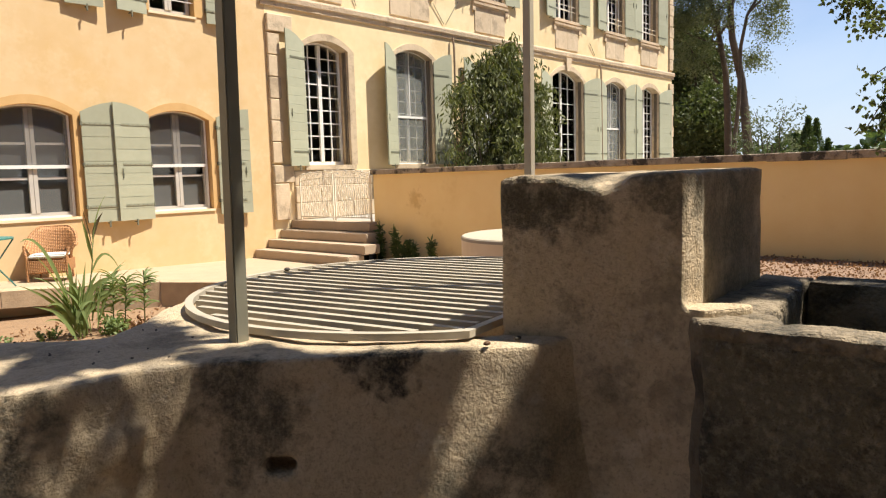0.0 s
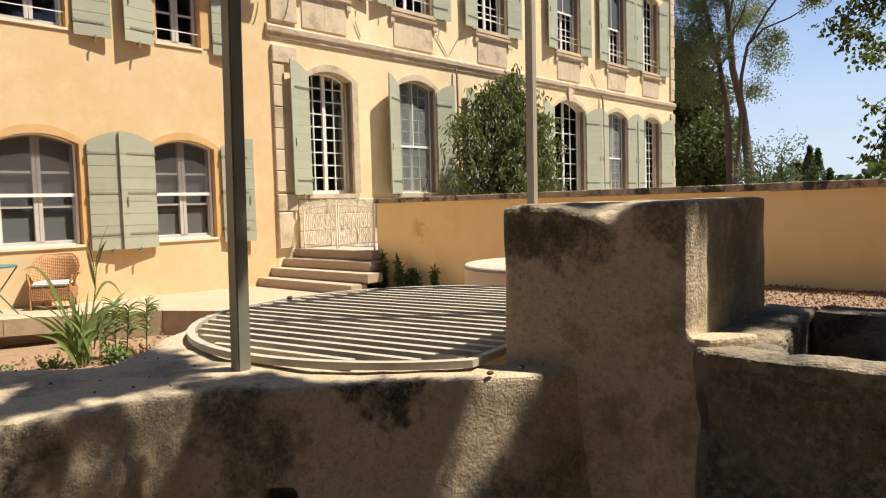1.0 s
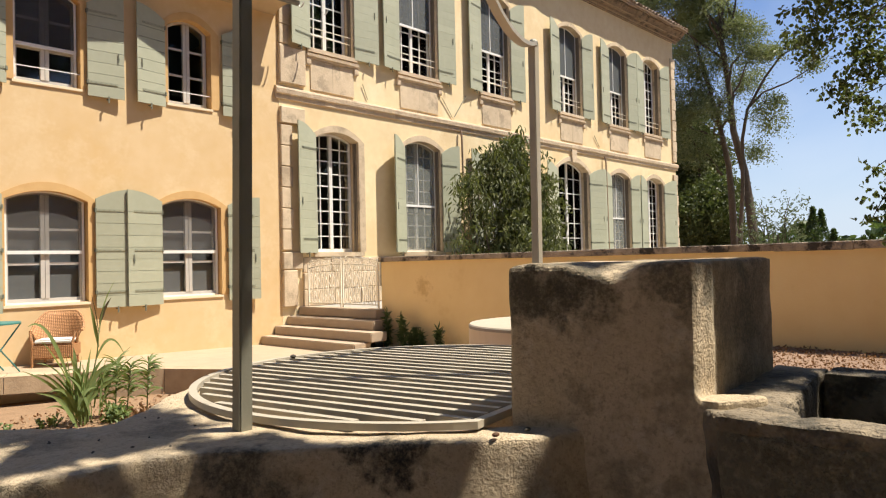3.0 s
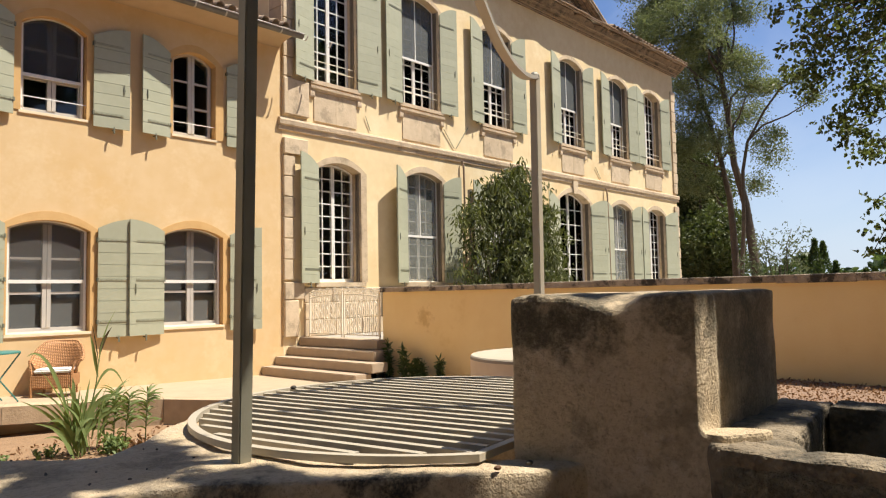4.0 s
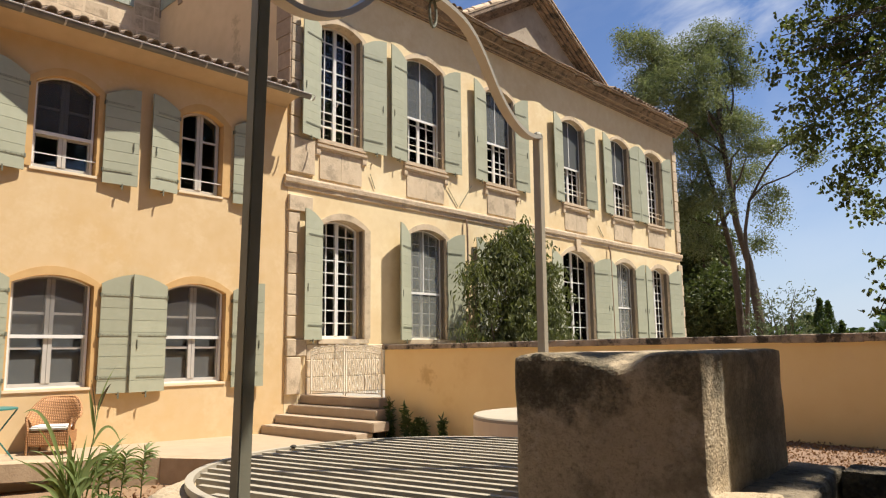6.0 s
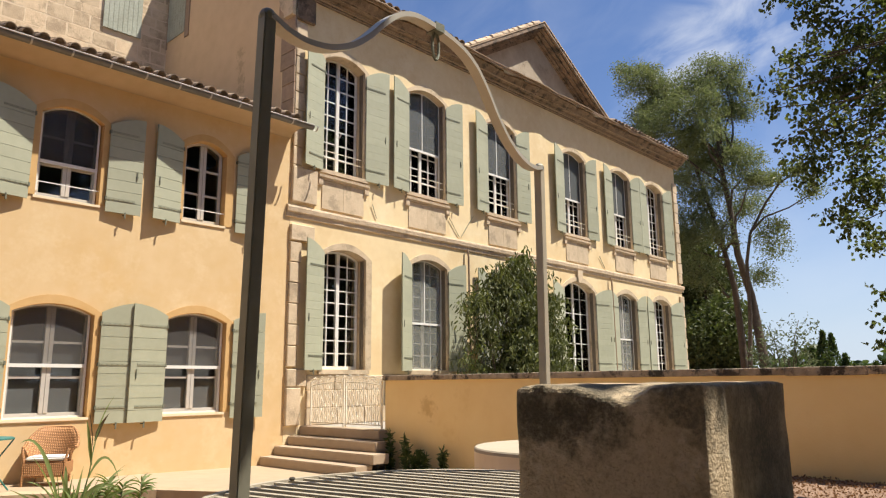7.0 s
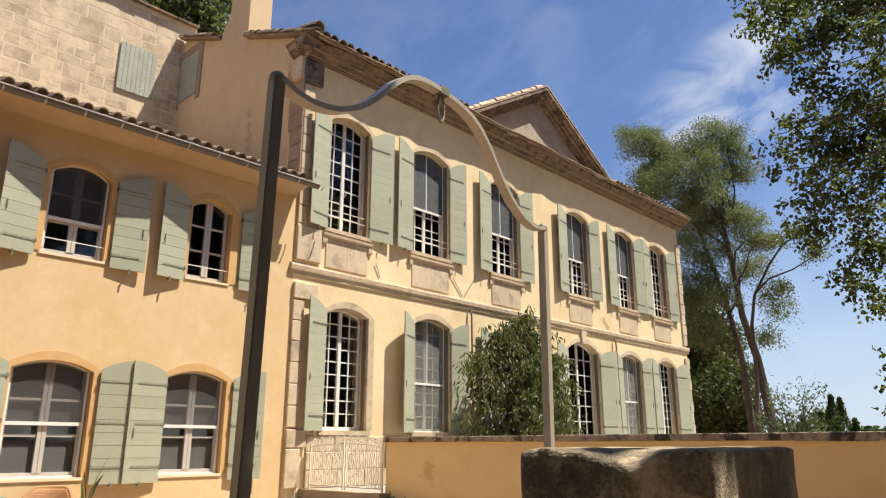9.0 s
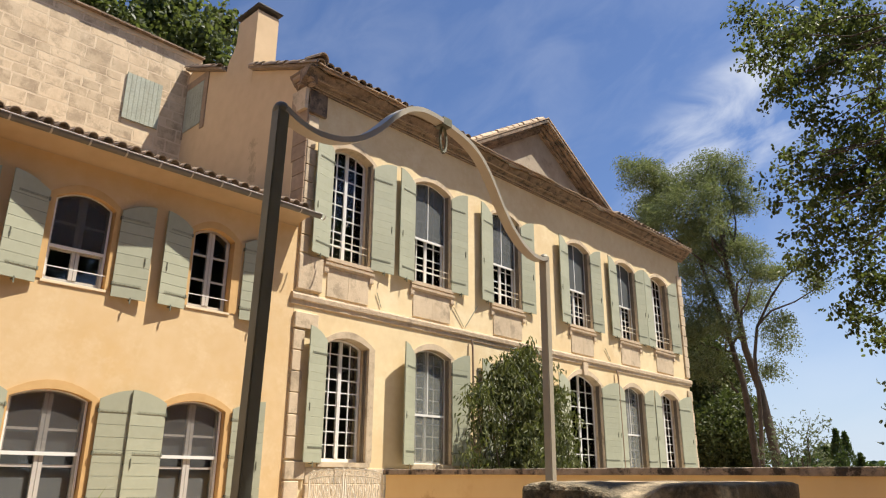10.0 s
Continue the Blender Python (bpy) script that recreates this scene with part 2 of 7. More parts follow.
KERBSTONE = material("kerb_stone", (0.52, 0.39, 0.25), (0.36, 0.26, 0.16), 6.0, 0.95, 0.15, 50.0, 1.5, 0.5, spread=0.08)
COPING = material("dark_coping", (0.50, 0.40, 0.29), (0.19, 0.147, 0.105), 9.0, 0.95, 0.6, 40.0, 2.5, 0.4)
BARK = material("bark", (0.14, 0.108, 0.08), (0.052, 0.039, 0.027), 14.0, 0.95, 0.8, 30.0, 2.0, 0.5)
GATE = material("cream_iron", (0.86, 0.80, 0.67), (0.72, 0.63, 0.48), 18.0, 0.5, 0.1, 80.0, 3.0, 0.5)
WICKER = material("wicker", (0.58, 0.29, 0.12), (0.35, 0.165, 0.06), 30.0, 0.6, 0.8, 110.0, 4.0, 0.5)
CLOTH = material("white_cloth", (0.70, 0.68, 0.64), (0.62, 0.60, 0.55), 12.0, 0.9, 0.2, 90.0, 2.0, 0.5)
TEAL = material("teal_metal", (0.05, 0.22, 0.19), (0.03, 0.14, 0.12), 12.0, 0.45, 0.05, 60.0, 2.0, 0.5)
LEAF_TREE = leaf_material("acacia_leaf", (0.205, 0.235, 0.11), (0.07, 0.09, 0.042), (0.28, 0.33, 0.10))
LEAF_SHADE = leaf_material("shade_leaf", (0.09, 0.112, 0.036), (0.018, 0.029, 0.010), (0.19, 0.24, 0.05))
LEAF_DARK = leaf_material("dark_leaf", (0.07, 0.10, 0.03), (0.025, 0.045, 0.012), (0.10, 0.15, 0.03))
LEAF_BUSH = leaf_material("bush_leaf", (0.205, 0.22, 0.095), (0.012, 0.018, 0.007), (0.16, 0.19, 0.03))
LEAF_OAK = leaf_material("oak_leaf", (0.145, 0.17, 0.065), (0.035, 0.05, 0.018), (0.11, 0.15, 0.03))
LEAF_OLIVE = leaf_material("olive_leaf", (0.20, 0.225, 0.13), (0.05, 0.065, 0.032), (0.18, 0.22, 0.08))
LEAF_DRY = leaf_material("dry_leaf", (0.34, 0.20, 0.10), (0.16, 0.08, 0.04), (0.2, 0.1, 0.03))
LEAF_WEED = leaf_material("weed_leaf", (0.12, 0.155, 0.05), (0.04, 0.062, 0.02), (0.16, 0.22, 0.05))
LEAF_BROWN = leaf_material("withered_reed_leaf", (0.10, 0.075, 0.035), (0.05, 0.04, 0.02), (0.08, 0.06, 0.02))
LEAF_REED = leaf_material("reed_leaf", (0.215, 0.265, 0.10), (0.07, 0.11, 0.034), (0.30, 0.40, 0.09))



def weather(mat, laid_tone, scale, low, high, strength=1.0, rough_bump=0.0, bump_scale=18.0):
    """Adds ragged dark growth and coarser relief to a surface."""
    n, l = mat.node_tree.nodes, mat.node_tree.links
    p = n["Principled BSDF"]
    old = p.inputs["Base Color"].links[0].from_socket
    geo = n.new("ShaderNodeNewGeometry")
    big, ragged = n.new("ShaderNodeTexNoise"), n.new("ShaderNodeTexNoise")
    big.inputs["Scale"].default_value, big.inputs["Detail"].default_value = scale, 9.0
    big.inputs["Roughness"].default_value = 0.62
    ragged.inputs["Scale"].default_value, ragged.inputs["Detail"].default_value = scale * 11, 4.0
    for node in (big, ragged):
        l.new(geo.outputs["Position"], node.inputs["Vector"])
    add = n.new("ShaderNodeMath")
    add.operation = "MULTIPLY_ADD"
    add.inputs[1].default_value = 0.22
    l.new(ragged.outputs["Fac"], add.inputs[0])
    l.new(big.outputs["Fac"], add.inputs[2])
    rng = n.new("ShaderNodeMapRange")
    rng.inputs["From Min"].default_value, rng.inputs["From Max"].default_value, rng.inputs["To Max"].default_value = low, high, strength
    l.new(add.outputs[0], rng.inputs["Value"])
    mix = n.new("ShaderNodeMix")
    mix.data_type = "RGBA"
    mix.inputs["B"].default_value = (*laid_tone, 1)
    l.new(rng.outputs["Result"], mix.inputs["Factor"])
    l.new(old, mix.inputs["A"])
    l.new(mix.outputs["Result"], p.inputs["Base Color"])
    if rough_bump:
        grit = n.new("ShaderNodeTexNoise")
        grit.inputs["Scale"].default_value, grit.inputs["Detail"].default_value = bump_scale, 8.0
        l.new(geo.outputs["Position"], grit.inputs["Vector"])
        bump = n.new("ShaderNodeBump")
        bump.inputs["Strength"].default_value, bump.inputs["Distance"].default_value = rough_bump, 0.05
        l.new(grit.outputs["Fac"], bump.inputs["Height"])
        l.new(p.inputs["Normal"].links[0].from_socket, bump.inputs["Normal"])
        l.new(bump.outputs["Normal"], p.inputs["Normal"])


def trowel(mat, strength):
    """Hand-laid render: dragged ridges and small ragged pits in relief."""
    n, l = mat.node_tree.nodes, mat.node_tree.links
    p = n["Principled BSDF"]
    geo, drag, pits = n.new("ShaderNodeNewGeometry"), n.new("ShaderNodeTexNoise"), n.new("ShaderNodeTexNoise")
    drag.inputs["Scale"].default_value, drag.inputs["Detail"].default_value, drag.inputs["Distortion"].default_value = 30.0, 7.0, 1.2
    drag.inputs["Roughness"].default_value = 0.66
    pits.inputs["Scale"].default_value, pits.inputs["Detail"].default_value, pits.inputs["Roughness"].default_value = 95.0, 3.0, 0.6
    for node in (drag, pits):
        l.new(geo.outputs["Position"], node.inputs["Vector"])
    hollow, total = n.new("ShaderNodeMapRange"), n.new("ShaderNodeMath")
    hollow.inputs["From Min"].default_value, hollow.inputs["From Max"].default_value = 0.42, 0.30
    hollow.inputs["To Max"].default_value = 0.5
    total.operation = "SUBTRACT"
    l.new(pits.outputs["Fac"], hollow.inputs["Value"])
    l.new(drag.outputs["Fac"], total.inputs[0])
    l.new(hollow.outputs["Result"], total.inputs[1])
    bump = n.new("ShaderNodeBump")
    bump.inputs["Strength"].default_value, bump.inputs["Distance"].default_value = strength, 0.04
    l.new(total.outputs[0], bump.inputs["Height"])
    l.new(p.inputs["Normal"].links[0].from_socket, bump.inputs["Normal"])
    l.new(bump.outputs["Normal"], p.inputs["Normal"])


def patch(mat, where, radius, laid_tone, strength):
    """One ragged patch of another tone about a place."""
    n, l = mat.node_tree.nodes, mat.node_tree.links
    p = n["Principled BSDF"]
    old = p.inputs["Base Color"].links[0].from_socket
    geo, dist, rag = n.new("ShaderNodeNewGeometry"), n.new("ShaderNodeVectorMath"), n.new("ShaderNodeTexNoise")
    dist.operation = "DISTANCE"
    dist.inputs[1].default_value = where
    rag.inputs["Scale"].default_value, rag.inputs["Detail"].default_value, rag.inputs["Roughness"].default_value = 15.0, 10.0, 0.72
    bend, shift, moved = n.new("ShaderNodeTexNoise"), n.new("ShaderNodeVectorMath"), n.new("ShaderNodeVectorMath")
    bend.inputs["Scale"].default_value, bend.inputs["Detail"].default_value = 1.1 / radius, 3.0
    shift.operation, moved.operation = "SUBTRACT", "MULTIPLY_ADD"
    shift.inputs[1].default_value = (0.5, 0.5, 0.5)
    moved.inputs[1].default_value = (radius * 3.2,) * 3
    l.new(geo.outputs["Position"], bend.inputs["Vector"])
    l.new(bend.outputs["Color"], shift.inputs[0])
    l.new(shift.outputs["Vector"], moved.inputs[0])
    l.new(geo.outputs["Position"], moved.inputs[2])
    l.new(moved.outputs["Vector"], dist.inputs[0])
    l.new(geo.outputs["Position"], rag.inputs["Vector"])
    sub = n.new("ShaderNodeMath")
    sub.operation = "MULTIPLY_ADD"
    sub.inputs[1].default_value = -radius * 2.2
    l.new(rag.outputs["Fac"], sub.inputs[0])
    l.new(dist.outputs["Value"], sub.inputs[2])
    rng = n.new("ShaderNodeMapRange")
    rng.inputs["From Min"].default_value, rng.inputs["From Max"].default_value = 0.28 * radius, -0.50 * radius
    rng.inputs["To Max"].default_value = strength
    grit, holes = n.new("ShaderNodeTexNoise"), n.new("ShaderNodeMapRange")
    grit.inputs["Scale"].default_value, grit.inputs["Detail"].default_value, grit.inputs["Roughness"].default_value = 80.0, 6.0, 0.75
    holes.inputs["From Min"].default_value, holes.inputs["From Max"].default_value, holes.inputs["To Min"].default_value = 0.38, 0.60, 0.5
    l.new(geo.outputs["Position"], grit.inputs["Vector"])
    l.new(grit.outputs["Fac"], holes.inputs["Value"])
    l.new(sub.outputs[0], rng.inputs["Value"])
    part_way = n.new("ShaderNodeMath")
    part_way.operation = "MULTIPLY"
    l.new(rng.outputs["Result"], part_way.inputs[0])
    l.new(holes.outputs["Result"], part_way.inputs[1])
    mix = n.new("ShaderNodeMix")
    mix.data_type = "RGBA"
    mix.inputs["B"].default_value = (*laid_tone, 1)
    l.new(part_way.outputs[0], mix.inputs["Factor"])
    l.new(old, mix.inputs["A"])
    l.new(mix.outputs["Result"], p.inputs["Base Color"])


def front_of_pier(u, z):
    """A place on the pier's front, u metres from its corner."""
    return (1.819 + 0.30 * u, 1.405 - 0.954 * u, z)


weather(RENDER, (0.08, 0.068, 0.045), 2.7, 0.72, 0.82, 0.5, 0.16, 42.0)
weather(RENDER, (0.62, 0.52, 0.38), 5.0, 0.68, 0.78, 0.5)
weather(RENDER, (0.17, 0.13, 0.08), 34.0, 0.60, 0.80, 0.3, 0.22, 130.0)
weather(LICHEN, (0.06, 0.052, 0.036), 6.0, 0.62, 0.72, 0.8, 0.5, 35.0)
weather(MOSSY, (0.035, 0.034, 0.022), 5.0, 0.60, 0.74, 0.8, 0.5, 45.0)
weather(MOSSY, (0.36, 0.30, 0.20), 38.0, 0.60, 0.76, 0.55, 0.5, 60.0)
weather(RENDER, (0.15, 0.118, 0.075), 75.0, 0.64, 0.80, 0.5, 0.08, 90.0)
trowel(RENDER, 0.42)
trowel(MOSSY, 0.6)
# stains on the well, and one patch that dims a sunlit streak's foot
STAINS_AND_SHADE = [((1.08, 1.87, 0.95), 0.09, 0.9), ((1.15, 1.80, 0.92), 0.09, 0.85), ((1.12, 1.83, 0.80), 0.10, 0.8), ((1.20, 1.76, 0.84), 0.07, 0.7), ((1.10, 1.84, 0.70), 0.07, 0.6), ((0.55, 1.98, 0.92), 0.09, 0.95), ((0.53, 1.99, 0.80), 0.09, 0.95), ((0.51, 2.00, 0.66), 0.09, 0.95), ((1.1, 2.25, 1.04), 0.10, 0.6), ((0.75, 2.45, 1.04), 0.14, 0.5), ((1.0, 2.0, 1.03), 0.05, 0.6), ((1.60, 1.36, 0.62), 0.10, 0.7), ((1.72, 1.25, 0.66), 0.09, 0.7), ((1.60, 1.33, 0.74), 0.06, 0.4), ((1.75, 1.2, 0.80), 0.14, 0.5), ((1.8, 1.2, 0.62), 0.14, 0.5)]
for where, radius, strength in STAINS_AND_SHADE:
    patch(RENDER, where, radius, (0.075, 0.066, 0.045), strength)
for where, radius in (((1.42, 1.535, 0.99), 0.07), ((1.36, 1.60, 1.03), 0.055), ((1.48, 1.49, 1.03), 0.055), ((1.44, 1.52, 0.94), 0.05)):
    patch(RENDER, where, radius, (0.022, 0.02, 0.015), 0.95)
# dark growth on the pier's front, strengthened to put its dimness into colour
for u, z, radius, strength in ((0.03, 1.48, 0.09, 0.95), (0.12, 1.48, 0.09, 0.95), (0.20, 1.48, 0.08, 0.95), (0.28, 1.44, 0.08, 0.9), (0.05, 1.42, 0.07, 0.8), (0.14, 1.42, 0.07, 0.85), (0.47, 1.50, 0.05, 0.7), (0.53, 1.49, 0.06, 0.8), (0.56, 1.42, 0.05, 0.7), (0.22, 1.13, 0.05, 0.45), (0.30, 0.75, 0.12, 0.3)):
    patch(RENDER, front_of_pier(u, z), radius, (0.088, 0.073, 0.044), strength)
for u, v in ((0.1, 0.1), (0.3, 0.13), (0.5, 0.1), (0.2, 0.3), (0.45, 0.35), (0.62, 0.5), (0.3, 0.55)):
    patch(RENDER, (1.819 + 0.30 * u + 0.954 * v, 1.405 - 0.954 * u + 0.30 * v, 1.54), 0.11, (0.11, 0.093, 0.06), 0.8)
# two broad dark patches deepen the shade of the pier's side in colour
for x in (2.35, 2.6):
    patch(RENDER, (x, 0.89, 1.34), 0.24, (0.13, 0.112, 0.072), 0.75)
weather(CORNICE, (0.05, 0.04, 0.03), 3.6, 0.62, 0.72, 0.8, 0.5, 14.0)
weather(CORNICE, (0.46, 0.34, 0.23), 2.1, 0.66, 0.78, 0.5)
weather(TYMPANUM, (0.12, 0.095, 0.068), 1.6, 0.68, 0.84, 0.6, 0.3, 20.0)
weather(COPING, (0.03, 0.026, 0.02), 4.5, 0.62, 0.72, 0.9, 0.6, 18.0)
weather(ASHLAR, (0.27, 0.195, 0.125), 1.9, 0.60, 0.74, 0.6)
weather(MOULDING, (0.24, 0.175, 0.115), 3.2, 0.64, 0.80, 0.4, 0.3, 22.0)
weather(KERBSTONE, (0.30, 0.215, 0.135), 3.5, 0.62, 0.80, 0.5, 0.12, 30.0)
# a darker upright strip on the gable side
for y, z in ((14.84, 9.6), (14.78, 9.25), (14.74, 8.9), (14.76, 8.6)):
    patch(PLASTER_SIDE, (CORNER_X, y, z), 0.14, (0.33, 0.225, 0.125), 0.6)
weather(STONE, (0.20, 0.15, 0.10), 2.4, 0.62, 0.76, 0.5, 0.15, 24.0)
weather(PLASTER_MAIN, (0.62, 0.42, 0.20), 0.5, 0.60, 0.85, 0.5)
weather(PLASTER_WING, (0.64, 0.40, 0.14), 0.45, 0.60, 0.85, 0.5)
weather(PLASTER_WING, (0.80, 0.64, 0.40), 1.3, 0.64, 0.82, 0.4)
weather(PLASTER_MAIN, (0.88, 0.76, 0.52), 1.5, 0.64, 0.82, 0.4)
weather(PLASTER_GARDEN, (0.88, 0.66, 0.36), 1.1, 0.64, 0.82, 0.35)
weather(PLASTER_GARDEN, (0.66, 0.38, 0.12), 0.8, 0.66, 0.84, 0.4)
patch(PLASTER_GARDEN, (GARDEN_X, 9.0, 1.15), 0.16, (0.52, 0.27, 0.08), 0.55)


def weave(mat, across, along):
    """Woven strands: two crossing sets of ridges in relief and tone."""
    n, l = mat.node_tree.nodes, mat.node_tree.links
    p = n["Principled BSDF"]
    src = n.new("ShaderNodeTexCoord")
    both = n.new("ShaderNodeMath")
    both.operation = "MULTIPLY"
    for k, (axis, scale) in enumerate((("Z", along), ("X", across))):
        w = n.new("ShaderNodeTexWave")
        w.bands_direction = axis
        w.inputs["Scale"].default_value, w.inputs["Distortion"].default_value = scale, 0.6
        l.new(src.outputs["Object"], w.inputs["Vector"])
        l.new(w.outputs["Fac"], both.inputs[k])
    old = p.inputs["Base Color"].links[0].from_socket
    mix = n.new("ShaderNodeMix")
    mix.data_type, mix.blend_type = "RGBA", "MULTIPLY"
    mix.inputs["Factor"].default_value = 1.0
    tone = n.new("ShaderNodeMapRange")
    tone.inputs["To Min"].default_value, tone.inputs["To Max"].default_value = 0.66, 1.5
    l.new(both.outputs[0], tone.inputs["Value"])
    l.new(old, mix.inputs["A"])
    l.new(tone.outputs["Result"], mix.inputs["B"])
    l.new(mix.outputs["Result"], p.inputs["Base Color"])
    bump = n.new("ShaderNodeBump")
    bump.inputs["Strength"].default_value, bump.inputs["Distance"].default_value = 0.8, 0.01
    l.new(both.outputs[0], bump.inputs["Height"])
    l.new(bump.outputs["Normal"], p.inputs["Normal"])


weave(WICKER, 11.0, 12.5)


# ---- building helpers ----
def part(name, bm, mat, parent=None, label="", smooth=False):
    me = bpy.data.meshes.new(name)
    bmesh.ops.recalc_face_normals(bm, faces=bm.faces)
    bm.to_mesh(me)
    bm.free()
    me.materials.append(mat)
    if smooth:
        me.shade_smooth()
    ob = new(name, me)
    if parent:
        ob.parent = parent
    if label:
        ob["label"] = label
    return ob


def again(ob, m, parent=None):
    """The same part once more, at another place; shares the mesh."""
    o = ob.copy()
    scene.collection.objects.link(o)
    o.matrix_basis = m
    if parent:
        o.parent = parent
    return o


def thing(name, label, category, group="", kind=""):
    return tagged(new(name), label, category, group, kind)


def box(bm, x0, x1, y0, y1, z0, z1):
    v = [bm.verts.new(p) for p in ((x0, y0, z0), (x1, y0, z0), (x1, y1, z0), (x0, y1, z0), (x0, y0, z1), (x1, y0, z1), (x1, y1, z1), (x0, y1, z1))]
    for f in ((0, 3, 2, 1), (4, 5, 6, 7), (0, 1, 5, 4), (1, 2, 6, 5), (2, 3, 7, 6), (3, 0, 4, 7)):
        bm.faces.new([v[i] for i in f])


def boxes(*rows):
    bm = bmesh.new()
    for r in rows:
        box(bm, *r)
    return bm


def prism(bm, pts, axis, a, b):
    """A closed outline in a plane, pushed along an axis from a to b."""
    def at(p, d):
        return {"x": (d, p[0], p[1]), "y": (p[0], d, p[1]), "z": (p[0], p[1], d)}[axis]
    lo, hi = [bm.verts.new(at(p, a)) for p in pts], [bm.verts.new(at(p, b)) for p in pts]
    n = len(pts)
    bm.faces.new(lo), bm.faces.new(hi[::-1])
    for i in range(n):
        bm.faces.new((lo[i], lo[(i + 1) % n], hi[(i + 1) % n], hi[i]))


def tube(bm, pts, radius, sides=8, flat=1.0):
    """A round bar along a line of points; radius a number or one for each point."""
    pts = [Vector(p) for p in pts]
    rad = radius if isinstance(radius, (list, tuple)) else [radius] * len(pts)
    rings, up = [], Vector((0.13, 0.21, 0.97)).normalized()
    for i, p in enumerate(pts):
        d = (pts[min(i + 1, len(pts) - 1)] - pts[max(i - 1, 0)]).normalized()
        if abs(d.dot(up)) > 0.95:
            up = Vector((0.9, 0.3, 0.1)).normalized()
        s = d.cross(up).normalized()
        u = s.cross(d).normalized()
        rings.append([bm.verts.new(p + rad[i] * (math.cos(k * 2 * math.pi / sides) * s + flat * math.sin(k * 2 * math.pi / sides) * u)) for k in range(sides)])
    for a, b in zip(rings, rings[1:]):
        for k in range(sides):
            bm.faces.new((a[k], a[(k + 1) % sides], b[(k + 1) % sides], b[k]))
    bm.faces.new(rings[0][::-1]), bm.faces.new(rings[-1])


def arch(x, x0, x1, zs, rise):
    c, h = (x0 + x1) / 2, (x1 - x0) / 2
    return zs + rise * max(0.0, 1 - ((x - c) / h) ** 2)


def opening(x0, x1, z0, zs, rise, n=10):
    """The outline of an opening with a low arch, anticlockwise."""
    top = [(x1 + (x0 - x1) * i / n) for i in range(n + 1)]
    return [(x0, z0), (x1, z0)] + [(x, arch(x, x0, x1, zs, rise)) for x in top]


def wall_mesh(outline, holes, y0, y1):
    """An upright wall between y0 and y1 with openings right through it."""
    bm = bmesh.new()
    edges, loops = [], []
    for loop in [outline] + holes:
        vs = [bm.verts.new((x, y0, z)) for x, z in loop]
        loops.append(vs)
        edges += [bm.edges.new((vs[i], vs[(i + 1) % len(vs)])) for i in range(len(vs))]
    bmesh.ops.triangle_fill(bm, use_beauty=True, use_dissolve=False, edges=edges)
    front = list(bm.faces)
    twin = {v: bm.verts.new((v.co.x, y1, v.co.z)) for v in list(bm.verts)}
    for f in front:
        bm.faces.new([twin[v] for v in reversed(f.verts)])
    for vs in loops:
        for i in range(len(vs)):
            a, b = vs[i], vs[(i + 1) % len(vs)]
            bm.faces.new((a, b, twin[b], twin[a]))
    return bm


def band(bm, x0, x1, zs, rise, width, y0, y1, n=12):
    """A curved band that follows the outside of a low arch."""
    prev = None
    for i in range(n + 1):
        x = x0 + (x1 - x0) * i / n
        xo = (x0 - width) + (x1 - x0 + 2 * width) * i / n
        a, b = (x, arch(x, x0, x1, zs, rise)), (xo, arch(xo, x0 - width, x1 + width, zs, rise + width * 0.9))
        ring = [bm.verts.new(p) for p in ((a[0], y0, a[1]), (b[0], y0, b[1]), (b[0], y1, b[1]), (a[0], y1, a[1]))]
        if prev:
            for k in range(4):
                bm.faces.new((prev[k], prev[(k + 1) % 4], ring[(k + 1) % 4], ring[k]))
        else:
            bm.faces.new(ring)
        prev = ring
    bm.faces.new(prev[::-1])


# ---- ground ----
FY = 12.5          # plane of the two house fronts
CORNER = CORNER_X  # where the wing meets the main house
END = 27.55        # far end of the main house


def smooth01(v):
    v = min(1.0, max(0.0, v))
    return v * v * (3 - 2 * v)


def ground_z(x, y):
    z = -0.30 + 0.72 * smooth01((x - 3.6) / 3.0) * smooth01((8.8 - y) / 5.5)
    return z + 0.02 * noise.noise((x * 1.3, y * 1.3, 0.2))


def terrace_z(x, y):
    return 0.12 - 0.024 * (x - 3.0)


def sheet(name, xs, ys, fz, mat, label, category):
    bm = bmesh.new()
    rows = [[bm.verts.new((x, y, fz(x, y))) for x in xs] for y in ys]
    for a, b in zip(rows, rows[1:]):
        for i in range(len(xs) - 1):
            bm.faces.new((a[i], a[i + 1], b[i + 1], b[i]))
    ob = part(name, bm, mat, smooth=True)
    return tagged(ob, label, category, kind="structure")


def spaced(*spans):
    out = []
    for a, b, n in spans:
        out += [a + (b - a) * i / n for i in range(n)]
    return out + [spans[-1][1]]


sheet("ground", spaced((-900, -60, 6), (-60, -6, 9), (-6, 14, 100), (14, 60, 12), (60, 1500, 8)), spaced((-600, -30, 6), (-30, -4, 9), (-4, 14, 90), (14, 60, 12), (60, 1200, 8)), ground_z, SOIL, "dry ochre soil and gravel round the house", "ground")

KERB = [(-3.6, 13.3), (0.0, 12.25), (3.1, 11.15), (4.2, 10.75), (4.98, 10.3), (5.6, 9.4), (6.2, 8.2), (7.2, 6.9), (9.18, 6.2)]


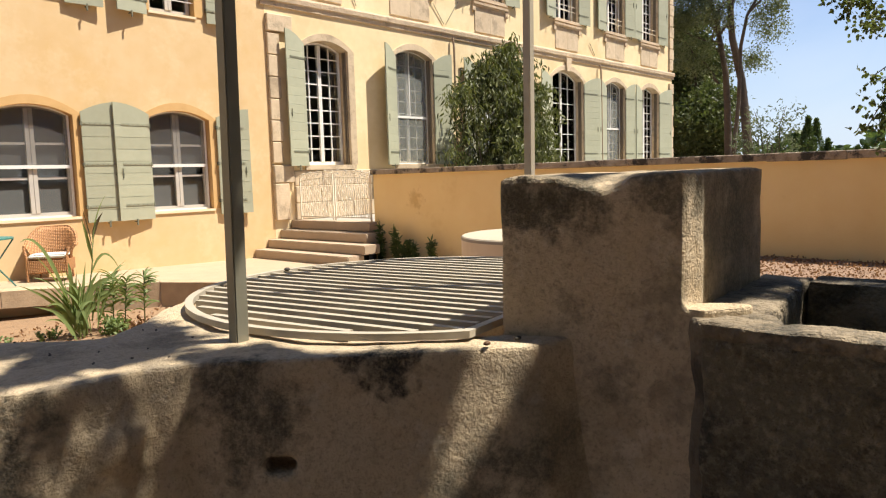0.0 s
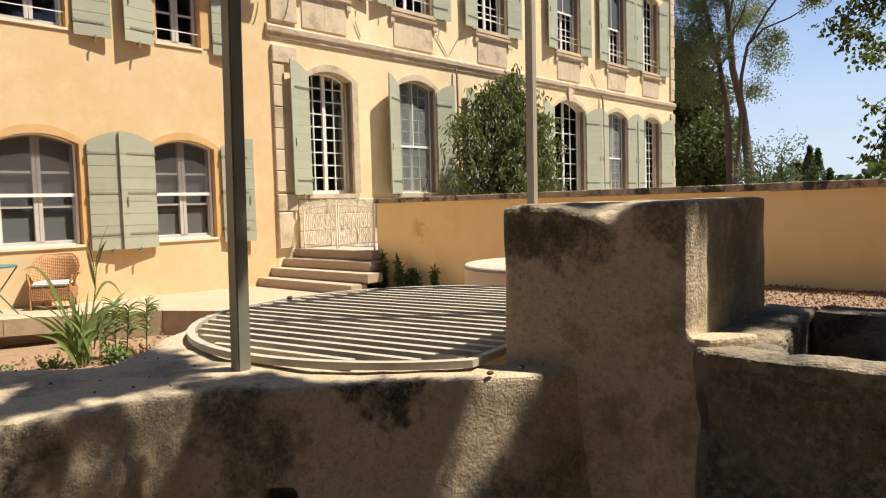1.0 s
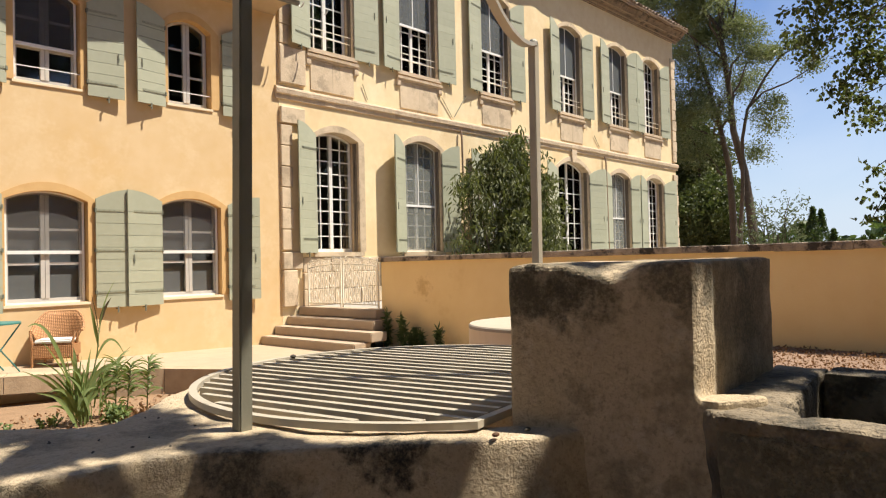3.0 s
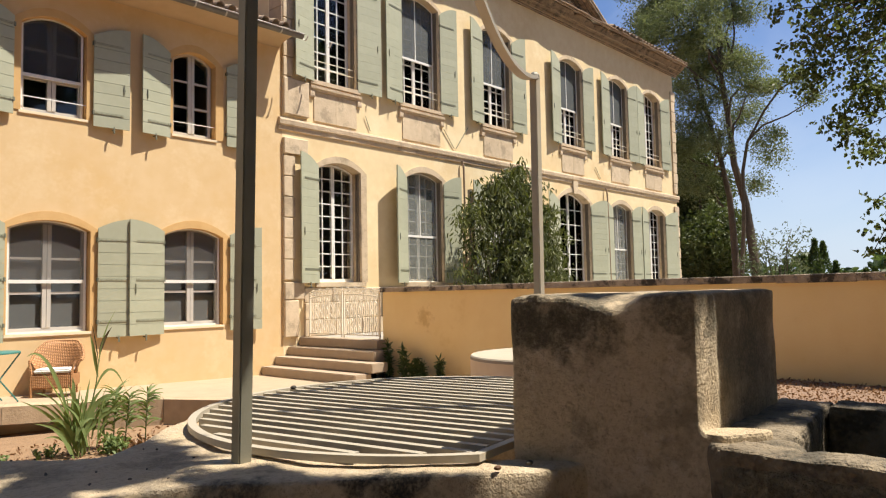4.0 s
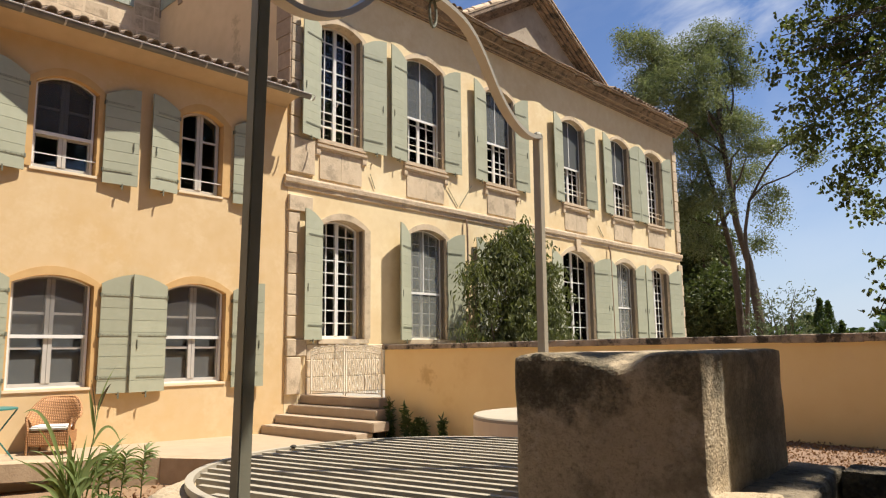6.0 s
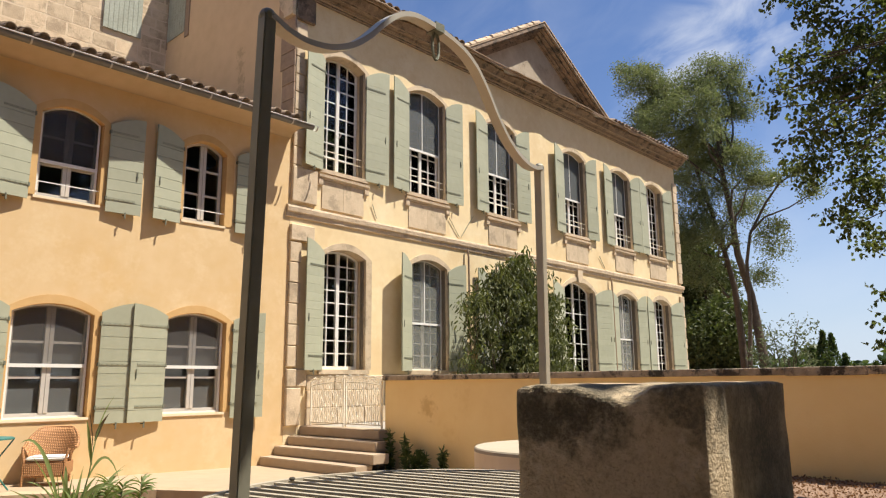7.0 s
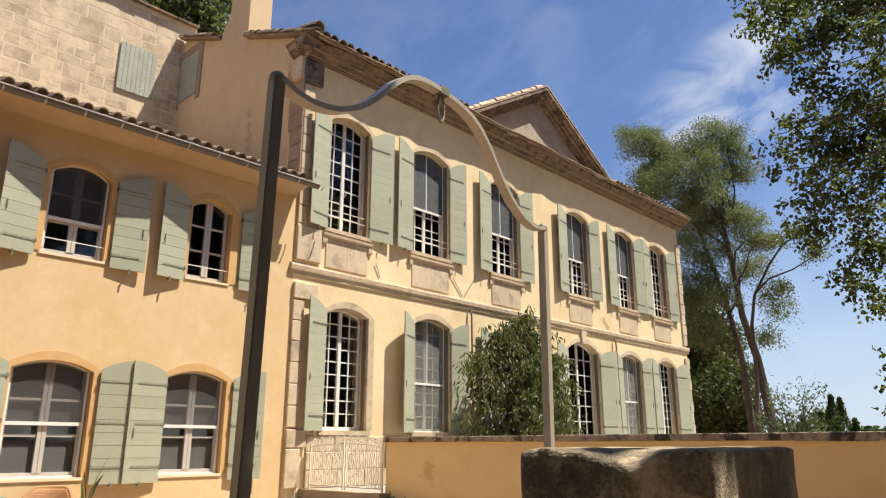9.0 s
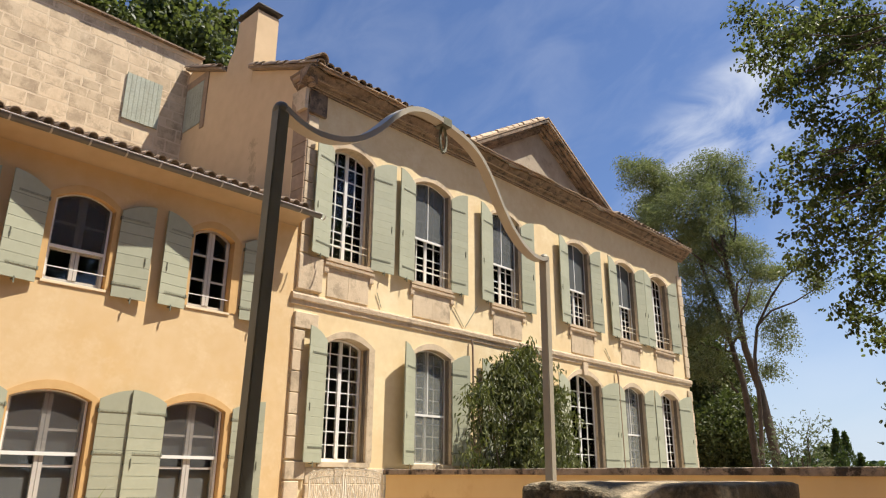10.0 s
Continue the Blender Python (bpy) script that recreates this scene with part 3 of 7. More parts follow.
def slab(pts, fz, thick):
    bm = bmesh.new()
    top = [bm.verts.new((x, y, fz(x, y))) for x, y in pts]
    low = [bm.verts.new((v.co.x, v.co.y, v.co.z - thick)) for v in top]
    bm.faces.new(top), bm.faces.new(low[::-1])
    for i in range(len(top)):
        bm.faces.new((top[i], low[i], low[(i + 1) % len(top)], top[(i + 1) % len(top)]))
    return bm


bm = slab([(x + 0.12, y + 0.3) for x, y in KERB[:-1]] + [(9.18, 6.5), (9.18, FY - 0.002), (-3.6, FY + 0.9)], terrace_z, 0.6)
terrace = tagged(part("terrace", bm, PAVING), "pale beaten terrace along the yellow house fronts", "terrace", kind="structure")


for (xa, ya), (xb, yb) in zip(KERB, KERB[1:]):
    n = max(1, round(math.hypot(xb - xa, yb - ya) / 1.7))
    for i in range(n):
        p = [(xa + (xb - xa) * q, ya + (yb - ya) * q) for q in ((i + 0.003) / n, (i + 0.997) / n)]
        bm = slab([p[0], p[1], (p[1][0] + 0.16, p[1][1] + 0.36), (p[0][0] + 0.16, p[0][1] + 0.36)], lambda x, y: terrace_z(x, y) + 0.006, 0.24 if xa < 4 else 0.46)
        part("kerb_stone", bm, KERBSTONE, terrace, "long worn kerb stone at the terrace edge")


sheet("gravel", spaced((3.7, 9.19, 14)), spaced((-6.0, 6.1, 30)), lambda x, y: ground_z(x, y) + 0.01, GRAVEL, "pale pinkish gravel with dry leaves by the garden wall", "gravel")


# ---- parts that the houses share ----
def shutter(house, hinge, z0, wide, low_h, high_h, side, angle, boards, straps, y=FY - 0.05, mat=None):
    """A leaf of horizontal boards with strap hinges, hung at one side and folded back; side +1 lies to the right of its hinge."""
    mat = mat or SAGE
    leaf = part("shutter", boxes((min(0.02 * side, (wide - 0.02) * side), max(0.02 * side, (wide - 0.02) * side), 0.0122, 0.026, 0.02, low_h - 0.04)), mat, house)
    leaf.matrix_basis = pose(hinge, y, z0, 0, 0, -side * angle)

    def top(x):
        return low_h + (high_h - low_h) * (1 - (1 - x / wide) ** 2)
    step = low_h / boards
    for i in range(boards):
        gap = 0.003 if boards < 12 else 0.0012
        a, b = i * step + gap, (i + 1) * step - gap
        bm = bmesh.new()
        if i < boards - 1:
            pts = [(0, a), (wide, a), (wide, b), (0, b)]
        else:
            pts = [(0, a), (wide, a)] + [(wide * k / 6, top(wide * k / 6)) for k in range(6, -1, -1)]
        prism(bm, [(side * x, z) for x, z in pts], "y", -0.014, 0.012)
        part("board", bm, mat, leaf)
    for z in straps:
        part("strap_hinge", boxes((min(0, side * wide * 0.82), max(0, side * wide * 0.82), -0.022, -0.0145, z - 0.019, z + 0.019)), STRAP_DARK if house is main_house else STRAP, leaf, "painted iron strap hinge")
        bm = bmesh.new()
        for k in range(6):
            x = side * wide * (0.08 + 0.135 * k)
            box(bm, x - 0.006, x + 0.006, -0.028, -0.0225, z - 0.006, z + 0.006)
        part("hinge_nails", bm, IRON, leaf, "row of dark nail heads")
        bm = boxes((-0.014, 0.014, -0.03, 0.045, z - 0.035, z + 0.03))
        part("hinge_pin", bm, IRON, leaf, "dark iron hinge pin")
    bm = boxes((side * wide * 0.84 - 0.008, side * wide * 0.84 + 0.008, -0.03, -0.0145, low_h * 0.4, low_h * 0.4 + 0.16), (side * wide * 0.84 - 0.02, side * wide * 0.84 + 0.02, -0.022, -0.0145, low_h * 0.4 + 0.05, low_h * 0.4 + 0.075))
    part("latch", bm, IRON, leaf, "dark iron shutter latch")
    bm = boxes((side * wide * 0.55 - 0.012, side * wide * 0.55 + 0.012, -0.04, 0.05, -0.03, -0.012), (side * wide * 0.55 - 0.012, side * wide * 0.55 + 0.012, -0.045, -0.03, -0.09, 0.02))
    part("shutter_stay", bm, IRON, leaf, "small iron shutter stay")
    return leaf


def casement(house, x0, x1, z0, zs, rise, y, cols, rows, mat, bar=0.023, stile=0.085, frame=0.06, label=""):
    """A two-leaf arched casement: frame, meeting stiles, glazing bars and panes."""
    t0, t1 = y, y + 0.06
    bm = boxes((x0, x0 + frame, t0, t1, z0, zs), (x1 - frame, x1, t0, t1, z0, zs), (x0 + frame, x1 - frame, t0, t1, z0, z0 + frame * 1.3))
    band(bm, x0 + frame, x1 - frame, zs, rise - frame * 0.8, frame, t0, t1)
    win = part("window", bm, mat, house, label)
    c = (x0 + x1) / 2
    for a, b in ((c - stile / 2, c - 0.004), (c + 0.004, c + stile / 2)):      # the two stiles meet in a narrow gap
        part("stile", boxes((a, b, t0 - 0.012, t1, z0 + frame * 1.3, arch(c, x0, x1, zs, rise) - frame)), mat, win)
    per = cols // 2
    xs = [x0 + frame + (c - stile / 2 - x0 - frame) * i / per for i in range(per + 1)]
    xs2 = [c + stile / 2 + (x1 - frame - c - stile / 2) * i / per for i in range(per + 1)]
    zt = arch(c, x0, x1, zs, rise) - frame
    zz = [z0 + frame * 1.3 + (zt - z0 - frame * 1.3) * i / rows for i in range(rows + 1)]
    for group in (xs, xs2):
        for x in group[1:-1]:
            part("glazing_bar", boxes((x - bar / 2, x + bar / 2, t0 + 0.008, t1 - 0.015, zz[0], arch(x, x0, x1, zs, rise) - frame * 0.9)), mat, win)
        for z in zz[1:-1]:
            part("glazing_bar", boxes((group[0], group[-1], t0 + 0.01, t1 - 0.017, z - bar / 2, z + bar / 2)), mat, win)
    for group in (xs, xs2):
        for a, b in zip(group, group[1:]):
            for p, q in zip(zz, zz[1:]):
                ends = [min(q, arch(x, x0, x1, zs, rise) - frame * 0.8) for x in (b, (a + b) / 2, a)]
                if min(ends) <= p + 0.01:
                    continue
                bm = bmesh.new()
                prism(bm, [(a, p), (b, p), (b, ends[0]), ((a + b) / 2, ends[1]), (a, ends[2])], "y", t0 + 0.024, t0 + 0.028)
                pane = part("pane", bm, GLASS, win)
                pane.visible_shadow = False
    return win


def screen_frame(house, x0, x1, z0, zs, rise, y, mid, mesh_over=None, grey_low=None, divided=True):
    """A white outer sash with a rail at half height and grey roller screens behind it."""
    f = 0.035
    bm = boxes((x0, x0 + f, y, y + 0.03, z0, zs), (x1 - f, x1, y, y + 0.03, z0, zs), (x0 + f, x1 - f, y - 0.005, y + 0.03, mid - 0.028, mid + 0.028), (x0 + f, x1 - f, y, y + 0.03, z0, z0 + 0.03))
    band(bm, x0 + f, x1 - f, zs, rise - f * 0.8, f, y, y + 0.03)
    s = part("sash", bm, WHITE, house, "white outer sash with a middle rail")
    if mesh_over:
        c = (x0 + x1) / 2
        bm = bmesh.new()
        prism(bm, opening(x0 + f, x1 - f, mid, zs, rise - f), "y", y + 0.012, y + 0.014)
        part("insect_mesh", bm, mesh_over, s, "grey insect mesh")
        if divided:
            part("mullion", boxes((c - 0.014, c + 0.014, y + 0.002, y + 0.026, mid + 0.028, arch(c, x0, x1, zs, rise) - f)), WHITE, s)
    if grey_low:
        bm = boxes((x0 + f, x1 - f, y + 0.012, y + 0.014, z0 + 0.03, mid - 0.028))
        part("insect_mesh", bm, grey_low, s, "grey insect mesh")
    return s


# ---- main house ----
main_house = thing("manor_house", "two-storey cream-yellow manor house with stone cornice and sage shutters", "house")
LOWER = [(9.52, 10.74), (12.22, 13.52), (15.32, 16.62), (18.95, 20.80), (22.30, 23.65), (24.95, 26.35)]
UPPER = [(9.42, 10.64), (12.12, 13.48), (15.28, 16.60), (19.20, 20.52), (22.32, 23.62), (24.90, 26.25)]
LZ = [(1.86, 4.37, 0.17), (1.86, 4.46, 0.18), (1.86, 4.46, 0.18), (0.75, 4.48, 0.30), (1.86, 4.46, 0.18), (1.86, 4.46, 0.18)]
UZ = (6.32, 8.98, 0.20)
holes = [opening(a, b, *z) for (a, b), z in zip(LOWER, LZ)] + [opening(a, b, *UZ) for a, b in UPPER]
part("wall", wall_mesh([(CORNER, -0.4), (END, -0.4), (END, 10.6), (CORNER, 10.6)], holes, FY, FY + 0.5), PLASTER_MAIN, main_house)
# gable side, back and far end
side = [(FY + 0.5, -0.4), (25.2, -0.4), (25.2, 10.66), (18.7, 13.32), (FY + 0.5, 11.0)]
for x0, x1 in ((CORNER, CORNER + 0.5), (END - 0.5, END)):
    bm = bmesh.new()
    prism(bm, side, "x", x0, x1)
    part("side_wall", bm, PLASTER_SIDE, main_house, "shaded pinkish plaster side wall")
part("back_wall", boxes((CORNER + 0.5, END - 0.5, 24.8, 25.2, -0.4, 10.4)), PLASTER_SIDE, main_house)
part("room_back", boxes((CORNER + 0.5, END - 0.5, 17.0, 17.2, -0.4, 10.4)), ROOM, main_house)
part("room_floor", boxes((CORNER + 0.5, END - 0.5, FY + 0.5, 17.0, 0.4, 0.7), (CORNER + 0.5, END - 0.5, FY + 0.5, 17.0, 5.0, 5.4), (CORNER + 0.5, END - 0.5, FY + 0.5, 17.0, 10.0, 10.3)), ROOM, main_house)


def quoin_strip(x0, x1, z0, z1, tall):
    z, odd = z0, 0
    while z < z1 - 0.05:
        top = min(z + tall, z1)
        bm = boxes((x0, x1 + (0.05 if odd % 2 else 0.0), FY - 0.06, FY + 0.1, z + 0.008, top - 0.008))
        bmesh.ops.bevel(bm, geom=bm.edges[:], offset=0.012, segments=1, affect="EDGES")
        part("quoin_stone", bm, STONE, main_house)
        z, odd = top, odd + 1


quoin_strip(CORNER + 0.002, CORNER + 0.24, 1.9, 4.55, 0.44)
quoin_strip(CORNER + 0.002, CORNER + 0.24, 5.4, 9.6, 0.42)
quoin_strip(END - 0.3, END + 0.02, 0.7, 4.9, 0.42)
quoin_strip(END - 0.3, END + 0.02, 5.4, 9.6, 0.42)
# topmost block in the cornice tone, which holds its stain and shade alike
for z0, z1, x1 in ((9.66, 10.24, 0.5), (4.57, 4.92, 0.62), (5.42, 6.2, 0.66), (1.5, 1.86, 0.5), (0.72, 1.48, 0.36)):
    bm = boxes((CORNER + 0.001, CORNER + x1, FY - 0.075, FY + 0.1, z0, z1))
    bmesh.ops.bevel(bm, geom=bm.edges[:], offset=0.015, segments=1, affect="EDGES")
    part("corner_block", bm, CORNICE if z0 > 9 else STONE, main_house)

# rough stone plinth under the front windows
rnd = random.Random(19)
for z0, z1 in ((0.70, 1.06), (1.06, 1.42), (1.42, 1.75)):
    x = CORNER + 0.52
    while x < END:
        w = rnd.uniform(0.5, 1.0)
        if not (x < 20.95 and x + w > 18.8):
            bm = boxes((x + 0.006, min(x + w, END) - 0.006, FY - 0.03 - rnd.uniform(0, 0.03), FY + 0.05, z0 + 0.006, z1 - 0.006))
            bmesh.ops.bevel(bm, geom=bm.edges[:], offset=0.012, segments=1, affect="EDGES")
            part("plinth_stone", bm, STONE, main_house)
        x += w

# string course and cornice
def along(name, profile, x0, x1, mat, label):
    """A moulding: offsets out from the front and heights, run along the front."""
    bm = bmesh.new()
    prism(bm, [(FY - o, z) for o, z in profile], "x", x0, x1)
    return part(name, bm, mat, main_house, label)


def worn_along(name, profile, x0, x1, mat, label, wear, seed):
    """The same moulding with its stones a little out of line and its lip chipped."""
    r = random.Random(seed)
    top = max(o for o, z in profile)
    bm = bmesh.new()
    n = int((x1 - x0) / 0.16)
    rings, chip, drift = [], 0.0, 0.0
    for i in range(n + 1):
        x = x0 + (x1 - x0) * i / n
        drift = 0.75 * drift + r.uniform(-0.3, 0.3) * wear
        chip = r.uniform(0.4, 1.5) * wear if r.random() < 0.16 else chip * 0.4
        ring = []
        for o, z in profile:
            k = o / top
            ring.append(bm.verts.new((x, FY - max(o - chip * k ** 3 + drift * k, 0), z + drift * 0.4 * k + r.uniform(-0.1, 0.1) * wear * k)))
        rings.append(ring)
    for a, b in zip(rings, rings[1:]):
        for j in range(len(profile) - 1):
            bm.faces.new((a[j], b[j], b[j + 1], a[j + 1]))
    bm.faces.new(rings[0]), bm.faces.new(rings[-1][::-1])
    bmesh.ops.recalc_face_normals(bm, faces=bm.faces[:])
    return part(name, bm, mat, main_house, label)


worn_along("string_course", [(0, 5.08), (0.035, 5.08), (0.04, 5.17), (0.075, 5.19), (0.085, 5.28), (0.07, 5.32), (0, 5.345)], CORNER - 0.1, END + 0.12, MOULDING, "weathered stone string course", 0.012, 5)
PROFILE = [(0, 10.27), (0.045, 10.27), (0.05, 10.325), (0.085, 10.33), (0.09, 10.365), (0.13, 10.37), (0.15, 10.41), (0.235, 10.425), (0.24, 10.465), (0.27, 10.47), (0.31, 10.52), (0.385, 10.585), (0.41, 10.60), (0.41, 10.645), (0, 10.66)]
worn_along("cornice", PROFILE, CORNER - 0.3, END + 0.3, CORNICE, "dark weathered stone cornice", 0.07, 6)


bm = bmesh.new()
prism(bm, [(CORNER - o * 0.72, z) for o, z in PROFILE], "y", FY - 0.3, FY + 0.42)
part("cornice_return", bm, CORNICE, main_house, "end of the cornice turned round the corner")
bm = bmesh.new()
prism(bm, [(FY - 0.05, 9.72), (FY - 0.05, 10.26), (FY + 0.5, 10.26), (FY + 0.42, 9.97), (FY + 0.30, 9.84), (FY + 0.28, 9.72)], "x", CORNER - 0.14, CORNER - 0.003)
part("corner_console", bm, STONE, main_house, "worn stone console under the cornice")
rnd = random.Random(44)
z = 7.32
while z < 10.2:
    top = min(z + rnd.uniform(0.36, 0.5), 10.25)
    bm = boxes((CORNER - 0.04 - rnd.uniform(0, 0.012), CORNER - 0.002, FY - 0.05, FY + rnd.choice((0.42, 0.5, 0.62)), z + 0.005, top - 0.005))
    bmesh.ops.bevel(bm, geom=bm.edges[:], offset=0.01, segments=1, affect="EDGES")
    part("quoin_stone", bm, BROWNSTONE, main_house)
    z = top
for z0, z1, out in ((10.262, 10.36, 0.10), (10.36, 10.47, 0.19), (10.47, 10.62, 0.27)):
    bm = boxes((CORNER - out, CORNER - 0.004, FY - 0.29, FY + 0.36 - (10.62 - z1) * 0.4, z0 + 0.002, z1))
    bmesh.ops.bevel(bm, geom=bm.edges[:], offset=0.03, segments=3, affect="EDGES")
    part("corner_capital", bm, BROWNSTONE, main_house, "worn brown stone capital at the roof corner")


def surround(x0, x1, z0, zs, rise, width, house, mat, proud, depth, key=False):
    """The stone dressing of an opening, with its reveal."""
    y0, y1 = FY - proud, FY + depth
    bm = boxes((x0 - width, x0 + 0.006, y0, FY + 0.02, z0, zs), (x1 - 0.006, x1 + width, y0, FY + 0.02, z0, zs), (x0 - 0.004, x0 + 0.006, FY + 0.02, y1, z0, zs), (x1 - 0.006, x1 + 0.004, FY + 0.02, y1, z0, zs))
    band(bm, x0, x1, zs, rise - 0.004, width, y0, FY + 0.02)
    band(bm, x0, x1, zs, rise - 0.008, 0.012, FY + 0.02, y1)
    s = part("surround", bm, mat, house)
    for e, d in ((x0, 1), (x1, -1)) if depth >= 0.3 else ():
        bm = bmesh.new()
        for a, b, w in ((0.05, 0.085, 0.03), (0.085, 0.105, 0.012), (0.105, 0.15, 0.04), (0.15, 0.168, 0.02)):
            box(bm, min(e + d * 0.005, e + d * w), max(e + d * 0.005, e + d * w), FY + a, FY + b, z0 + 0.02, zs - 0.01)
        part("jamb_lining", bm, JAMB, s, "weathered brown wooden jamb lining")
    if key:
        c, z = (x0 + x1) / 2, zs + rise
        bm = bmesh.new()
        prism(bm, [(c - 0.11, z - 0.05), (c + 0.11, z - 0.05), (c + 0.15, z + 0.36), (c - 0.15, z + 0.36)], "y", y0 - 0.05, FY)
        part("keystone", bm, STONE, s, "projecting stone keystone")
    return s


def sill_panel(x0, x1):
    """A slim sill over an eared moulding that frames a panel of two stone slabs."""
    sill = part("sill", boxes((x0 - 0.10, x1 + 0.10, FY - 0.06, FY + 0.3, 6.22, 6.31)), MOULDING, main_house, "slim stone window sill")
    bm = bmesh.new()
    prism(bm, [(FY + 0.01, 6.06), (FY - 0.05, 6.06), (FY - 0.055, 6.09), (FY - 0.085, 6.11), (FY - 0.09, 6.17), (FY + 0.01, 6.20)], "x", x0 - 0.12, x1 + 0.12)
    for a in (x0 - 0.12, x1):
        prism(bm, [(FY + 0.01, 5.92), (FY - 0.05, 5.92), (FY - 0.06, 5.95), (FY - 0.06, 6.058), (FY + 0.01, 6.058)], "x", a, a + 0.12)
    part("eared_moulding", bm, MOULDING, sill, "eared stone moulding under the sill")
    mid = (x0 + x1) / 2
    for a, b in ((x0 + 0.003, mid - 0.003), (mid + 0.003, x1 - 0.003)):
        part("panel_slab", boxes((a, b, FY - 0.022, FY + 0.02, 5.4, 6.055)), STONE, sill, "flat pale stone slab")


for i, ((a, b), z) in enumerate(zip(LOWER, LZ)):
    surround(a, b, *z, 0.17, main_house, STONE, 0.03, 0.3, key=(i == 3))
    part("sill", boxes((a - 0.1, b + 0.1, FY - 0.06, FY + 0.35, z[0] - 0.1, z[0] - 0.003)), STONE, main_house)
    rows, cols = (9, 4) if i != 3 else (8, 4)
    casement(main_house, a + 0.02, b - 0.02, *z, FY + 0.26, cols, rows, WHITE, label="white many-paned arched casement window")
    if i in (1, 2, 4):
        screen_frame(main_house, a + 0.02, b - 0.02, *z, FY + 0.17, 3.02, MESH_THIN, MESH_THIN)
for i, (a, b) in enumerate(UPPER):
    surround(a, b, *UZ, 0.15, main_house, STONE, 0.03, 0.3)
    sill_panel(a, b)
    casement(main_house, a + 0.02, b - 0.02, *UZ, FY + 0.26, 4, 8, WHITE, label="white many-paned arched casement window")
    if i in (1, 2, 3, 4):
        screen_frame(main_house, a + 0.02, b - 0.02, *UZ, FY + 0.17, 7.55, MESH)
    bm = boxes((a, b, FY + 0.05, FY + 0.062, 6.62, 6.635), (a, b, FY + 0.05, FY + 0.062, 6.78, 6.795))
    part("guard_rail", bm, GATE, main_house, "thin pale iron window guard")

# upper shutters: hinge, width, side, angle
for hinge, w, s, ang in ((9.40, 0.60, -1, 14), (10.66, 0.70, 1, 4), (12.10, 0.62, -1, 9), (13.50, 0.62, 1, 4), (15.26, 0.62, -1, 9), (16.62, 0.62, 1, 4), (19.18, 0.66, -1, 10), (20.54, 0.62, 1, 4), (22.30, 0.66, -1, 6), (23.64, 0.62, 1, 4), (24.88, 0.60, -1, 4), (26.27, 0.70, 1, 4)):
    shutter(main_house, hinge, 6.27, w, 2.64, 2.90, s, ang, 14, (0.28, 2.35))
# lower shutters
for hinge, w, s, ang in ((9.50, 0.58, -1, 14), (12.20, 0.68, -1, 26), (13.54, 0.64, 1, 4), (15.30, 0.64, -1, 6), (16.64, 0.64, 1, 4), (18.93, 0.78, -1, 10), (20.82, 0.88, 1, 5), (22.28, 0.62, -1, 6), (23.67, 0.62, 1, 4), (24.93, 0.60, -1, 6), (26.37, 0.95, 1, 4)):
    shutter(main_house, hinge, 1.84, w, 2.56, 2.80, s, ang, 14, (0.30, 2.25))


# thin strips whose paler colour holds the bounce light on the mouldings
for rows in ([(0.04, 10.329), (0.094, 10.329), (0.097, 10.360), (0.04, 10.360)], [(0.2, 10.431), (0.247, 10.431), (0.251, 10.460), (0.2, 10.460)], [(0.02, 10.274), (0.054, 10.274), (0.054, 10.296), (0.02, 10.296)]):
    along("fillet", rows, CORNER - 0.02, END + 0.28, FILLET, "fillet of the cornice, paler for the bounce light it catches")


# ---- clay tiles and roofs ----
def tile_mesh(radius, length, wall=0.016, taper=0.84, n=7):
    bm = bmesh.new()
    rings = []
    for k in (0, 1):
        r = radius * (1 if k == 0 else taper)
        outer = [(r * math.cos(math.pi * i / n), length * k, r * math.sin(math.pi * i / n)) for i in range(n + 1)]
        inner = [((r - wall) * math.cos(math.pi * i / n), length * k, (r - wall) * math.sin(math.pi * i / n)) for i in range(n, -1, -1)]
        rings.append([bm.verts.new(p) for p in outer + inner])
    m = len(rings[0])
    for i in range(m):
        bm.faces.new((rings[0][i], rings[0][(i + 1) % m], rings[1][(i + 1) % m], rings[1][i]))
    for r in rings:
        for i in range(n):
            q = (r[i], r[i + 1], r[m - 2 - i], r[m - 1 - i])
            bm.faces.new(q)
    return bm


def tiled_slope(house, origin, run, rise_dir, courses, columns, pitch, cover=0.30, radius=0.105, mat=None):
    """Barrel tiles: columns along run, courses up the slope; the lower gutters lie as a sheet of cups between them."""
    run, up = Vector(run).normalized(), Vector(rise_dir).normalized()
    nrm = run.cross(up).normalized()
    if nrm.z < 0:
        nrm = -nrm
    first = None
    rnd = random.Random(5)
    for c in range(columns):
        for k in range(courses):
            p = Vector(origin) + run * (c * pitch + rnd.uniform(-0.012, 0.012)) + up * (k * cover + rnd.uniform(-0.02, 0.02)) + nrm * 0.01
            m = Matrix.Translation(p) @ Matrix((run, up, nrm)).transposed().to_4x4() @ pose(0, 0, 0, -2.5 + rnd.uniform(-1.5, 1.5), 0, rnd.uniform(-2, 2))
            if first is None:
                first = part("roof_tile", tile_mesh(radius, 0.42), mat or TILE, house)
                first.matrix_basis = m
            else:
                again(first, m, house)
    return first


def roof_slab(house, pts, name="roof"):
    bm = bmesh.new()
    top = [bm.verts.new(p) for p in pts]
    low = [bm.verts.new((p[0], p[1], p[2] - 0.07)) for p in pts]
    bm.faces.new(top), bm.faces.new(low[::-1])
    for i in range(len(pts)):
        bm.faces.new((top[i], low[i], low[(i + 1) % len(pts)], top[(i + 1) % len(pts)]))
    return part(name, bm, TILE, house, "old clay barrel-tile roof")


